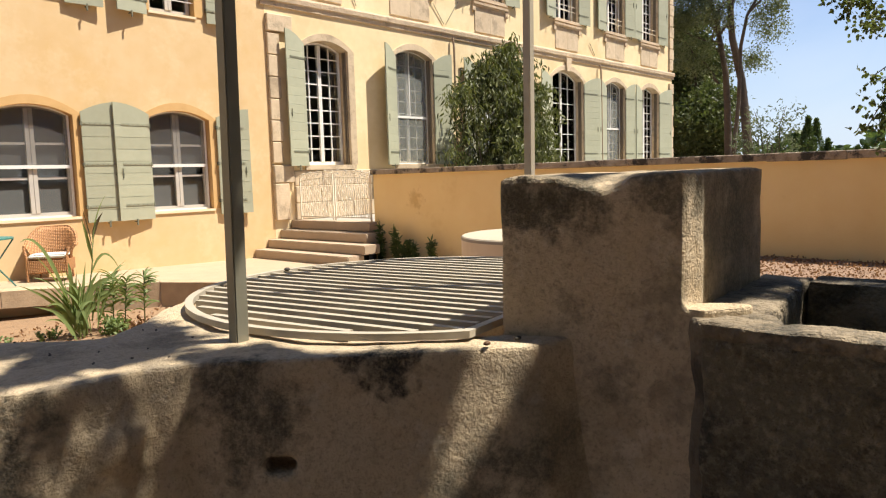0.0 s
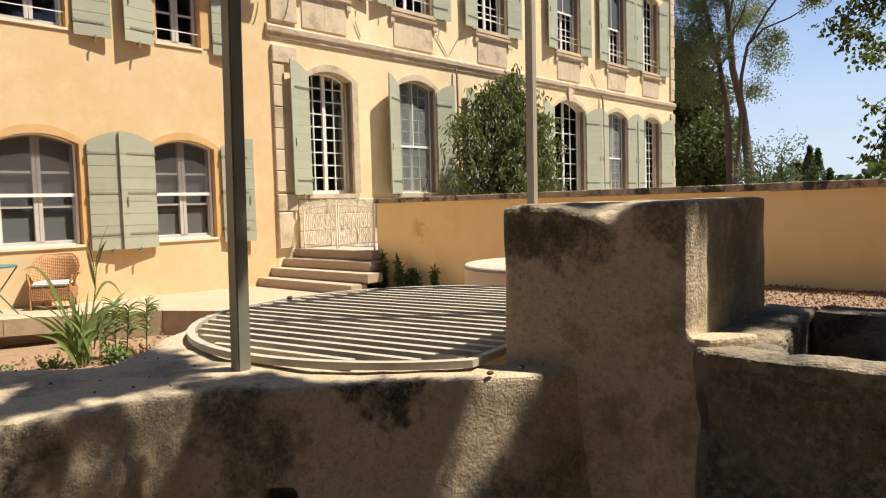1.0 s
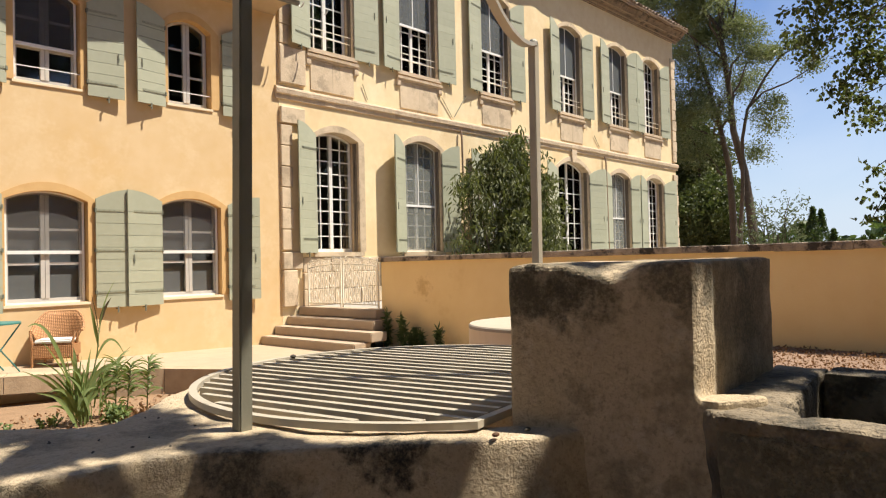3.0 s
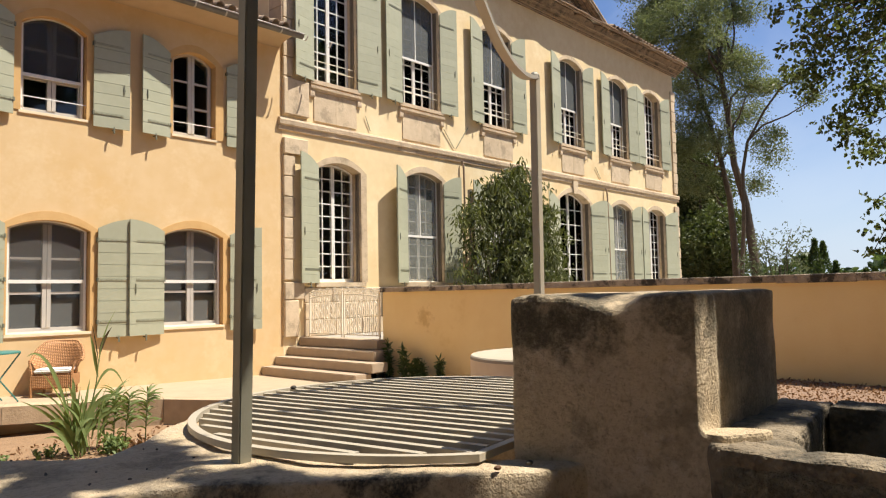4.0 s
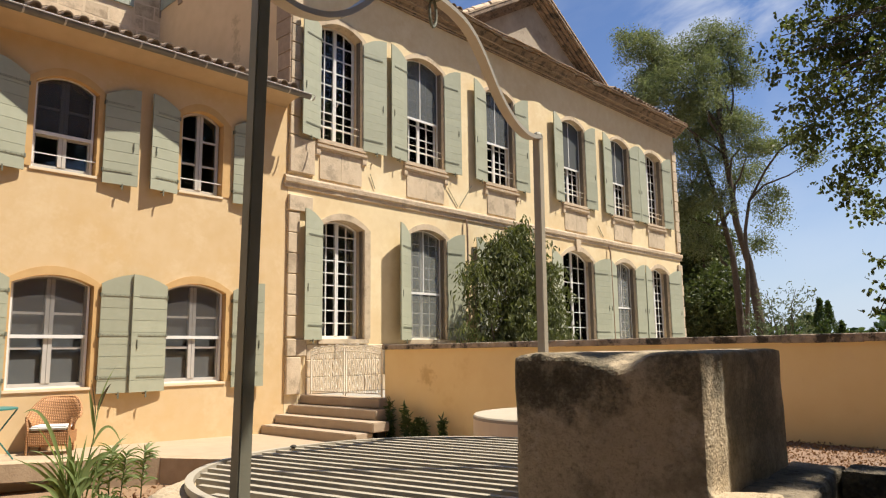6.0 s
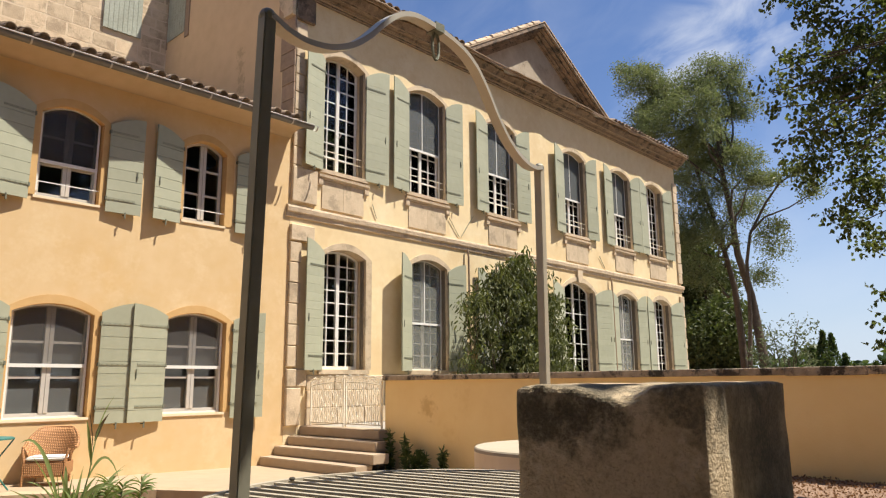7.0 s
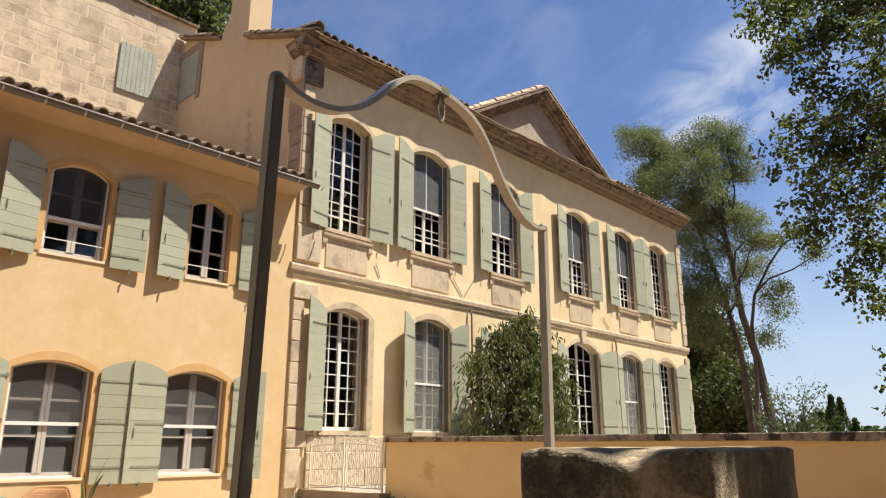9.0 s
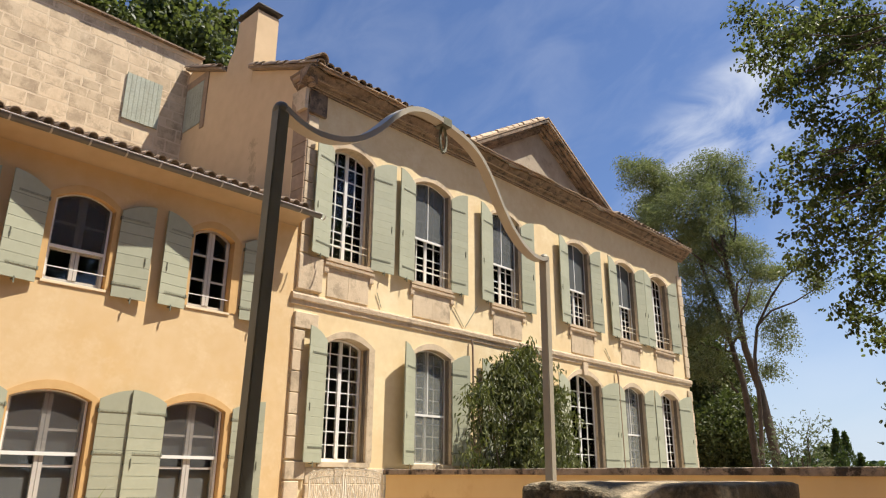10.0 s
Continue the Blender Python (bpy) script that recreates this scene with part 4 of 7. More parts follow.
E0, E1 = CORNER - 0.16, END + 0.36
roof_slab(main_house, [(CORNER + 0.02, 12.01, 10.69), (E1, 12.01, 10.69), (E1, 18.7, 13.40), (CORNER + 0.02, 18.7, 13.40)])
roof_slab(main_house, [(CORNER + 0.02, 18.7, 13.40), (E1, 18.7, 13.40), (E1, 25.6, 10.6), (CORNER + 0.02, 25.6, 10.6)])
# the verge breaks off at the chimney, whose face is flush with the wall
for y0, y1 in ((12.035, 15.17), (16.62, 18.9)):
    roof_slab(main_house, [(x, y, 10.70 + 0.405 * (y - 12.035)) for x, y in ((E0, y0), (CORNER + 0.018, y0), (CORNER + 0.018, y1), (E0, y1))], "verge")
eave_tile = tiled_slope(main_house, (E0 + 0.08, 11.975, 10.675), (1, 0, 0), (0, 6.62, 2.68), 2, 22, 0.245, radius=0.121)
tiled_slope(main_house, (21.95, 11.975, 10.675), (1, 0, 0), (0, 6.62, 2.68), 2, 25, 0.245, radius=0.121)
# lowest course, uneven along the eaves
bm, rnd, prev, sag = bmesh.new(), random.Random(15), None, 0.0
for i in range(75):
    x = E0 + 0.02 + (E1 - E0 - 0.04) * i / 74
    sag = 0.7 * sag + rnd.uniform(-0.028, 0.034)
    y = 11.975 - min(max(sag, -0.02), 0.09)
    ring = [bm.verts.new(v) for v in ((x, y, 10.672), (x, y, 10.69), (x, 12.2, 10.775), (x, 12.2, 10.752))]
    if prev:
        for k in range(4):
            bm.faces.new((prev[k], prev[(k + 1) % 4], ring[(k + 1) % 4], ring[k]))
    else:
        bm.faces.new(ring)
    prev = ring
bm.faces.new(prev[::-1])
part("eaves_course", bm, TILE, main_house, "uneven lowest course of the tiled eaves")
# verge tiles along the gable edge, two rows, and the dark ridge-end tile over the corner
rnd = random.Random(14)
for row in range(2):
    for k in range(20):
        y = 12.05 + 0.34 * k + rnd.uniform(-0.03, 0.03)
        if 14.85 < y < 16.62:
            continue
        again(eave_tile, Matrix.Translation((E0 + 0.05 + 0.22 * row, y, 10.71 + 0.405 * (y - 12.05) + 0.01 * row)) @ pose(0, 0, 0, 20 + rnd.uniform(-3, 3), rnd.uniform(-6, 6), rnd.uniform(-5, 5)), main_house)
again(eave_tile, Matrix.Translation((E0 + 0.10, 11.93, 10.80)) @ pose(0, 0, 0, 12, 6, 8) @ Matrix.Scale(1.35, 4), main_house)

# pediment
PX0, PX1, PC = 13.90, 21.70, 17.80
PZ0, PZ1 = 10.67, 12.97
k = (PC - PX0) / (PZ1 - PZ0)
bm = bmesh.new()
prism(bm, [(PX0 + 0.3, PZ0), (PX1 - 0.3, PZ0), (PC, PZ1 - 0.2)], "y", 12.5, 12.8)
pediment = part("pediment", bm, TYMPANUM, main_house, "grey plastered triangular pediment over the cornice")
for x0 in (PX0, PX1):
    d = 1 if x0 < PC else -1
    for y0, top, low in ((12.05, 0.0, 0.13), (12.12, 0.13, 0.19), (12.24, 0.19, 0.27), (12.36, 0.27, 0.36), (12.44, 0.36, 0.41)):
        bm = bmesh.new()
        prism(bm, [(x0 + d * k * top, PZ0), (PC, PZ1 - top), (PC, PZ1 - low), (x0 + d * k * low, PZ0)], "y", y0, 12.8)
        part("raking_cornice", bm, CORNICE, pediment, "sloping stone cornice of the pediment")
part("flashing", boxes((PX0 + 0.1, PX1 - 0.1, 12.13, 12.5, 10.664, 10.676)), ZINC_PALE, pediment, "pale metal flashing along the cornice top")
rise_l = Vector((PC - PX0, 0, PZ1 - PZ0)).normalized()
for x0 in (PX0 - 0.1, PX1 + 0.1):
    bm = bmesh.new()
    prism(bm, [(x0, PZ0 - 0.02), (PC, PZ1 + 0.04), (PC, PZ1 + 0.004), (x0, PZ0 - 0.056)], "y", 12.03, 16.5)
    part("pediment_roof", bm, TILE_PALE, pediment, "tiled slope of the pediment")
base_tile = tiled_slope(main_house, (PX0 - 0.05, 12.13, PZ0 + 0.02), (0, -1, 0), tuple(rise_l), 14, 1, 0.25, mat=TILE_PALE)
rnd = random.Random(27)
for j in range(1, 12):
    for i in range(14):
        p = Vector((PX0 - 0.05, 12.13 + j * 0.25, PZ0 + 0.02)) + rise_l * (i * 0.305 + rnd.uniform(-0.02, 0.02))
        if p.z > 10.7 + 0.405 * (p.y - 12.08):
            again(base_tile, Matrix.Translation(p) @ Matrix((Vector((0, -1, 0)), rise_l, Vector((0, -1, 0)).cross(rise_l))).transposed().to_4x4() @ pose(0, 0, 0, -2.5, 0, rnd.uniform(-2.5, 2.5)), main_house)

# small shuttered window high in the side wall
for k in range(7):
    part("board", boxes((CORNER - 0.035, CORNER - 0.008, 17.85 + 0.147 * k, 17.85 + 0.147 * k + 0.14, 11.3, 12.7)), SAGE_OLD, main_house, "faded green plank of a closed shutter")
part("window_surround", boxes((CORNER - 0.03, CORNER + 0.02, 17.62, 17.84, 11.1, 12.95), (CORNER - 0.03, CORNER + 0.02, 18.89, 18.99, 11.1, 12.95), (CORNER - 0.033, CORNER + 0.02, 17.842, 18.888, 12.72, 12.945)), BROWNSTONE, main_house)

# chimney on the gable edge
chimney = thing("chimney", "tall cream plastered chimney with a dark stone cap", "chimney")
bm = bmesh.new()
prism(bm, [(15.2, 11.5), (16.62, 12.0), (16.60, 12.62), (16.5, 12.80), (16.33, 12.98), (16.22, 13.2), (16.18, 13.84), (15.2, 13.84)], "x", CORNER - 0.004, CORNER + 0.66)
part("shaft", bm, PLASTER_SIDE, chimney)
for x in (CORNER + 0.03, CORNER + 0.53):
    for y in (15.24, 15.95):
        part("foot", boxes((x, x + 0.1, y, y + 0.12, 13.842, 13.95)), CAPSTONE, chimney)
bm = bmesh.new()
cx, cy = CORNER + 0.33, 15.69
rings = [[bm.verts.new((cx + a * i, cy + b * j, z)) for i, j in ((-1, -1), (1, -1), (1, 1), (-1, 1))] for a, b, z in ((0.39, 0.56, 13.95), (0.41, 0.58, 13.99), (0.22, 0.38, 14.18), (0.09, 0.24, 14.23))]
bm.faces.new(rings[0][::-1]), bm.faces.new(rings[-1])
for a, b in zip(rings, rings[1:]):
    for k in range(4):
        bm.faces.new((a[k], a[(k + 1) % 4], b[(k + 1) % 4], b[k]))
part("cap", bm, CAPSTONE, chimney, "dark hipped stone cap")

# ---- wing ----
wing = thing("house_wing", "low ochre-yellow plastered house wing with sage shutters and tiled eaves", "house")
WL = [(-1.45, -0.31), (1.02, 2.16), (3.50, 4.76), (6.01, 7.23)]
WU = [(-1.35, -0.40), (1.12, 2.08), (3.65, 4.67), (6.19, 7.07)]
WLZ, WUZ = (1.05, 2.72, 0.16), (4.62, 6.07, 0.18)
holes = [opening(a, b, *WLZ) for a, b in WL] + [opening(a, b, *WUZ) for a, b in WU]
WX0 = -4.0
part("wall", wall_mesh([(WX0, -0.4), (CORNER - 0.003, -0.4), (CORNER - 0.003, 7.2), (WX0, 7.2)], holes, FY + 0.003, FY + 0.45), PLASTER_WING, wing)
part("side_wall", boxes((WX0, WX0 + 0.45, FY + 0.45, 18.9, -0.4, 7.2)), PLASTER_WING, wing)
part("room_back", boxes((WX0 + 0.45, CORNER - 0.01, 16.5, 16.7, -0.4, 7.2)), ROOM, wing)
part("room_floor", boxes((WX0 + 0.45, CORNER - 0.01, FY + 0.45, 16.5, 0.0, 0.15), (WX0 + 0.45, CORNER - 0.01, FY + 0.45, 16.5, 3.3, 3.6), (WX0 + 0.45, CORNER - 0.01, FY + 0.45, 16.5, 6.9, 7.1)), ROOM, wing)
for low in (True, False):
    for i, (a, b) in enumerate(WL if low else WU):
        z = WLZ if low else WUZ
        surround(a, b, *z, 0.16, wing, OCHRE, 0.012, 0.2)
        part("sill", boxes((a - 0.02, b + 0.02, FY - 0.02, FY + 0.25, z[0] - 0.045, z[0] - 0.003)), DRUM, wing)
        casement(wing, a + 0.03, b - 0.03, *z, FY + 0.145, 2, 3, GREIGE, bar=0.04, stile=0.13, frame=0.065, label="grey two-leaf arched casement window")
        if low or i == 2:
            screen_frame(wing, a + 0.03, b - 0.03, *z, FY + 0.1, z[0] + (0.83 if low else 0.62), MESH_WING if low else MESH_DARK, divided=False)
            if low:
                bm = bmesh.new()
                prism(bm, opening(a + 0.05, b - 0.05, z[0] + 0.03, z[1], z[2] - 0.03), "y", FY + 0.215, FY + 0.22)
                part("roller_screen", bm, SCREEN, wing, "grey screen behind the glass")
        if not low:
            part("guard_rail", boxes((a, b, FY + 0.03, FY + 0.042, z[0] + 0.24, z[0] + 0.255)), WHITE, wing)
for hinge, w, s, ang in ((3.46, 0.60, -1, 6), (4.86, 0.62, 1, 4), (6.02, 0.66, -1, 7), (7.35, 0.68, 1, 4), (2.24, 0.60, 1, 4), (0.95, 0.6, -1, 4)):
    shutter(wing, hinge, 0.93, w, 1.85, 2.03, s, ang, 9, (0.27, 0.98, 1.66))
for hinge, w, s, ang in ((3.54, 0.62, -1, 12), (4.76, 0.60, 1, 4), (6.12, 0.56, -1, 9), (7.28, 0.60, 1, 4), (2.16, 0.60, 1, 4), (1.05, 0.6, -1, 4)):
    shutter(wing, hinge, 4.52, w, 1.58, 1.78, s, ang, 8, (0.24, 1.45))
roof_slab(wing, [(WX0 - 0.3, 11.98, 7.02), (CORNER + 0.02, 11.98, 7.02), (CORNER - 0.01, 18.88, 9.6), (WX0 - 0.3, 18.88, 9.6)])
tiled_slope(wing, (WX0 - 0.2, 11.90, 7.04), (1, 0, 0), (0, 6.9, 2.58), 3, 52, 0.245, radius=0.094)
bm = bmesh.new()
prism(bm, [(FY + 0.002 - 0.48 * (1 - math.cos(k * math.pi / 20)), 6.80 + 0.145 * math.sin(k * math.pi / 20)) for k in range(11)] + [(FY + 0.002, 6.945)], "x", WX0 - 0.3, CORNER - 0.05)
part("soffit", bm, SOFFIT, wing, "coved plaster under the eaves")
# gutter: a half pipe with brackets
gutter = thing("gutter", "grey zinc half-round gutter under the tiled eaves", "gutter")
bm = bmesh.new()
prism(bm, [(11.93 - 0.075 * math.cos(math.pi * k / 8), 6.98 - 0.085 * math.sin(math.pi * k / 8)) for k in range(9)] + [(11.93 + 0.065 * math.cos(math.pi * k / 8), 6.98 - 0.075 * math.sin(math.pi * k / 8)) for k in range(9)], "x", WX0 - 0.3, CORNER + 0.12)
part("channel", bm, ZINC, gutter)
# pale bead: the glint along the gutter put into its colour
bm = bmesh.new()
tube(bm, [(WX0 - 0.3, 11.853, 6.984), (CORNER + 0.12, 11.853, 6.984)], 0.013, 6)
part("bead", bm, ZINC_PALE, gutter, "rolled edge, pale to show its glint")
bracket = None
for k in range(22):
    m = Matrix.Translation((WX0 + 0.4 + 0.62 * k, 0, 0))
    if bracket is None:
        bm = bmesh.new()
        prism(bm, [(11.93 - 0.083 * math.cos(math.pi * j / 8), 6.985 - 0.093 * math.sin(math.pi * j / 8)) for j in range(9)] + [(11.93 + 0.076 * math.cos(math.pi * j / 8), 6.985 - 0.086 * math.sin(math.pi * j / 8)) for j in range(9)], "x", -0.015, 0.015)
        bracket = part("bracket", bm, GREIGE, gutter, "pale gutter bracket")
        bracket.matrix_basis = m
    else:
        again(bracket, m, gutter)

# ---- stone building behind the wing ----
stone_house = thing("stone_building", "tall windowless ashlar stone building behind the wing", "house")
SY, SZ = 18.92, 13.86
part("wall", boxes((-14, CORNER + 0.3, SY + 0.014, SY + 0.6, 0, SZ - 0.02)), MORTAR, stone_house)
part("coping", boxes((-14, CORNER + 0.35, SY - 0.01, SY + 0.7, SZ - 0.018, SZ + 0.12)), MORTAR, stone_house, "pale rendered wall top")
rnd = random.Random(12)
x = -3.0
while x < CORNER + 0.3:
    w = rnd.uniform(0.35, 0.6)
    bm = boxes((x, x + w - 0.012, SY - 0.14 - rnd.uniform(0, 0.03), SY + 0.7, SZ + 0.122, SZ + 0.165 + rnd.uniform(0, 0.02)))
    part("coping_tile", bm, CORNICE, stone_house, "dark flat tile along the wall top")
    x += w
rnd = random.Random(11)
z = 9.0
while z < SZ - 0.05:
    h = rnd.choice((0.27, 0.31, 0.36, 0.41))
    top = min(z + h, SZ - 0.01)
    x = -0.5 + rnd.uniform(-0.3, 0)
    while x < CORNER:
        w = rnd.uniform(0.34, 0.74)
        if not (6.7 < x + w / 2 < 7.85 and 11.05 < (z + top) / 2 < 12.65):
            d, g = rnd.uniform(0.009, 0.0125), rnd.uniform(0.014, 0.030)
            bm = bmesh.new()
            x1 = max(min(x + w, CORNER - 0.01), x + 0.08)
            prism(bm, [(p + rnd.uniform(-0.016, 0.016), q + rnd.uniform(-0.014, 0.014)) for p, q in ((x + g, z + g), ((x + x1) / 2, z + g), (x1 - g, z + g), (x1 - g, (z + top) / 2), (x1 - g, top - g), ((x + x1) / 2, top - g), (x + g, top - g), (x + g, (z + top) / 2))], "y", SY + d, SY + 0.05)
            part("stone_block", bm, ASHLAR, stone_house)
        x += w
    z = top
for k in range(8):
    part("board", boxes((6.78 + 0.13 * k, 6.78 + 0.13 * k + 0.122, SY - 0.05, SY + 0.0, 11.15 - 0.004 * (k % 3), 12.58)), SAGE_OLD, stone_house, "faded green plank of a closed shutter")


# ---- raised terrace, steps, garden wall and gate ----
tagged(part("upper_terrace", boxes((GARDEN_X + 0.36, 40, 5.0, FY - 0.003, -0.4, 0.70), (GARDEN_X - 0.1, GARDEN_X + 0.36, 10.2, FY - 0.003, -0.4, 0.70)), COURT), "raised pale terrace before the manor front", "terrace", kind="structure")
stairs = thing("stone_stairs", "four broad pale stone steps up to the gate", "stairs")
for i, (x, z) in enumerate(((8.10, 0.17), (8.42, 0.345), (8.73, 0.52), (9.02, 0.70))):
    bm = boxes((x - 0.03, 9.4 if i == 3 else x + 0.36, (9.60, 9.52, 9.80, 10.03)[i], FY - 0.004, z - 0.17 if i else -0.2, z + (0.004 if i == 3 else 0)))
    bmesh.ops.bevel(bm, geom=[e for e in bm.edges], offset=0.014, segments=2, affect="EDGES")
    part("step", bm, TREAD, stairs)

garden_wall = thing("garden_wall", "orange-yellow plastered garden wall with a dark weathered coping", "wall", kind="structure")
CAP = 1.70
part("wall", boxes((GARDEN_X, GARDEN_X + 0.34, -14.0, 10.10, -0.6, CAP - 0.09)), PLASTER_GARDEN, garden_wall)
rnd = random.Random(3)
y = 10.14
while y > -13.5:
    w = rnd.uniform(0.7, 1.3)
    bm = boxes((GARDEN_X - 0.05, GARDEN_X + 0.39, y - w + 0.001, y - 0.001, CAP - 0.088 + rnd.uniform(-0.012, 0.0), CAP + rnd.uniform(-0.006, 0.006)))
    bmesh.ops.bevel(bm, geom=bm.edges[:], offset=0.008, segments=1, affect="EDGES")
    part("coping_stone", bm, COPING, garden_wall)
    y -= w

gate = thing("iron_gate", "cream wrought-iron double gate with wavy bars and scrolls", "gate")
GX = GARDEN_X - 0.02
rnd = random.Random(91)
for j, (y0, y1) in enumerate(((12.38, 11.28), (11.24, 10.16))):
    def rise(q):
        """How far the top rail climbs towards the middle, q from the first stile to the second."""
        return 0.085 * math.sin(math.pi * (q + j) / 2) ** 0.6

    leaf = part("gate_leaf", boxes((GX - 0.014, GX + 0.014, y1, y1 + 0.026, 0.72, 1.66 if j == 0 else 1.60), (GX - 0.014, GX + 0.014, y0 - 0.026, y0, 0.72, 1.60 if j == 0 else 1.66), (GX - 0.008, GX + 0.008, y1, y0, 0.77, 0.79)), GATE, gate)
    for z in (1.50, 1.64):
        bm = bmesh.new()
        tube(bm, [(GX, y0 + (y1 - y0) * k / 12, z + rise(k / 12) - (0.02 if z > 1.6 else 0)) for k in range(13)], 0.009, 6)
        part("top_rail", bm, GATE, leaf)
    for k in range(1, 18):
        q = k / 18
        yy, zt = y0 + (y1 - y0) * q, 1.50 + rise(q)
        bm = bmesh.new()
        if k % 2:
            tube(bm, [(GX, yy, 0.77), (GX, yy, zt)], 0.008, 5)
        else:
            wide, turn, start = rnd.uniform(0.016, 0.03), rnd.uniform(1.0, 1.5), rnd.uniform(0, 6)
            tube(bm, [(GX, yy + wide * math.sin(start + i * turn), 0.77 + (zt - 0.77) * i / 18) for i in range(19)], 0.0085, 5)
        part("bar", bm, GATE, leaf)
    for k in range(9):
        q = (k + 0.5) / 9
        yy, zt, way = y0 + (y1 - y0) * q, 1.55 + rise(q), (1 if k % 2 else -1)
        bm = bmesh.new()
        tube(bm, [(GX, yy + way * (0.05 - 0.006 * i) * math.cos(i * 0.75), zt + (0.05 - 0.0045 * i) * math.sin(i * 0.75)) for i in range(10)], 0.0065, 5)
        tube(bm, [(GX, yy + way * 0.05, zt), (GX, yy + way * 0.075, zt + 0.05), (GX, yy + way * 0.04, zt + 0.10), (GX, yy + way * 0.01, zt + 0.075)], 0.0065, 5)
        part("scroll", bm, GATE, leaf)

# ---- round plastered basin near the garden wall ----
def turned(profile, n=48):
    """A turned solid from radii and heights."""
    bm = bmesh.new()
    rings = [[bm.verts.new((r * math.cos(2 * math.pi * k / n), r * math.sin(2 * math.pi * k / n), z)) for k in range(n)] for r, z in profile]
    for a, b in zip(rings, rings[1:]):
        for k in range(n):
            bm.faces.new((a[k], a[(k + 1) % n], b[(k + 1) % n], b[k]))
    bm.faces.new(rings[0][::-1]), bm.faces.new(rings[-1])
    return bm


drum = thing("round_well_cap", "low round plastered well with a pale flat cap", "well")
part("shaft", turned([(1.03, -0.2), (1.03, 0.70), (1.03, 0.79)]), DRUM, drum, "cream-orange plaster side")
part("cap", turned([(1.029, 0.79), (1.029, 0.80), (1.027, 0.82), (1.015, 0.835), (0.2, 0.842)]), CREAM, drum, "pale flat cement cap")
drum.location = (7.06, 4.73, 0)

# ---- old well ----
RIM, TROUGH_Z, BLOCK_Z = 1.027, 1.122, 1.54
CX, CY, CR = 2.335, 2.23, 1.045


def worn(ob, voxel, smooth_steps, rough, scale):
    """Melts joined solids into one worn mass with soft edges and an uneven face."""
    r = ob.modifiers.new("melt", "REMESH")
    r.mode, r.voxel_size = "VOXEL", voxel
    s = ob.modifiers.new("soften", "SMOOTH")
    s.factor, s.iterations = 0.5, smooth_steps
    for k, (sc, amt) in enumerate(((scale, rough), (scale * 0.22, rough * 0.16))):
        tex = bpy.data.textures.new("unevenness", "CLOUDS")
        tex.noise_scale, tex.noise_depth = sc, 3
        d = ob.modifiers.new("uneven", "DISPLACE")
        d.texture, d.strength, d.mid_level, d.texture_coords = tex, amt, 0.5, "GLOBAL"
    return ob


well = thing("old_well", "old lime-rendered stone well with worn rounded edges", "well")
bm = bmesh.new()
outline = [(1.0, 1.93), (1.735, 1.245), (1.76, 1.225), (1.92, 1.18), (2.67, 1.02), (3.20, 1.38), (3.46, 2.15), (3.36, 2.72), (2.86, 3.21), (2.25, 3.33), (1.72, 3.12), (1.40, 2.88), (1.19, 2.64), (1.04, 2.53)]
ring = [(CX + 0.97 * math.cos(2 * math.pi * k / 32), CY + 0.97 * math.sin(2 * math.pi * k / 32)) for k in range(32)]
# a weep hole low in the front face
NOTCH = [(1.0, 1.93), (1.146, 1.794), (1.236, 1.881), (1.306, 1.815), (1.216, 1.728)]
for loop0, low, high in ((outline, -0.6, 0.682), (NOTCH + outline[1:], 0.682, 0.734), (outline, 0.734, RIM)):
    edges, before = [], set(bm.faces)
    for loop in (loop0, ring):
        vs = [bm.verts.new((x, y, high)) for x, y in loop]
        edges += [bm.edges.new((vs[i], vs[(i + 1) % len(vs)])) for i in range(len(vs))]
    bmesh.ops.triangle_fill(bm, use_beauty=True, edges=edges)
    geo = bmesh.ops.extrude_face_region(bm, geom=[f for f in bm.faces if f not in before])
    for v in geo["geom"]:
        if isinstance(v, bmesh.types.BMVert):
            v.co.z = low
prism(bm, [(1.03, 1.96), (0.985, 1.925), (0.945, 1.93), (0.90, 1.975), (0.74, 1.96), (0.615, 1.985), (-2.25, 4.10), (-1.79, 4.71), (0.756, 2.78), (0.88, 2.61), (1.03, 2.51), (1.15, 2.56), (1.49, 2.25)], "z", -0.6, RIM)
# a broken lump of render on the low wall's face
for dx, dz, rad in ((0.0, 0.0, 0.085), (-0.055, 0.025, 0.06), (0.06, 0.015, 0.06), (0.03, -0.045, 0.06), (-0.04, -0.04, 0.06), (0.01, 0.05, 0.05)):
    lump = bmesh.ops.create_icosphere(bm, subdivisions=2, radius=rad)["verts"]
    bmesh.ops.transform(bm, matrix=pose(0.785 + dx, 1.982, 0.83 + dz) @ Matrix.Diagonal((1.0, 0.55, 0.9, 1)), verts=lump)
for v in bm.verts:      # its outer faces lean back a little
    if v.co.y < 2.3 and math.hypot(v.co.x - CX, v.co.y - CY) > 1.0 and v.co.z < RIM:
        lean = 0.11 * (RIM - v.co.z)
        v.co.x, v.co.y = v.co.x - 0.5 * lean, v.co.y - 0.85 * lean
worn(part("well_wall", bm, RENDER, well), 0.014, 4, 0.02, 0.3)
# the pier: its own corner, its front along one axis and its depth along the other
PIER = Matrix(((0.30, 0.954, 0, 1.819), (-0.954, 0.30, 0, 1.405), (0, 0, 1, 0), (0, 0, 0, 1)))
bm = bmesh.new()
prism(bm, [(0.03, 0.20), (0.62, 0.20), (0.762, 0.82), (0.115, 0.783)], "z", -0.6, BLOCK_Z + 0.003)
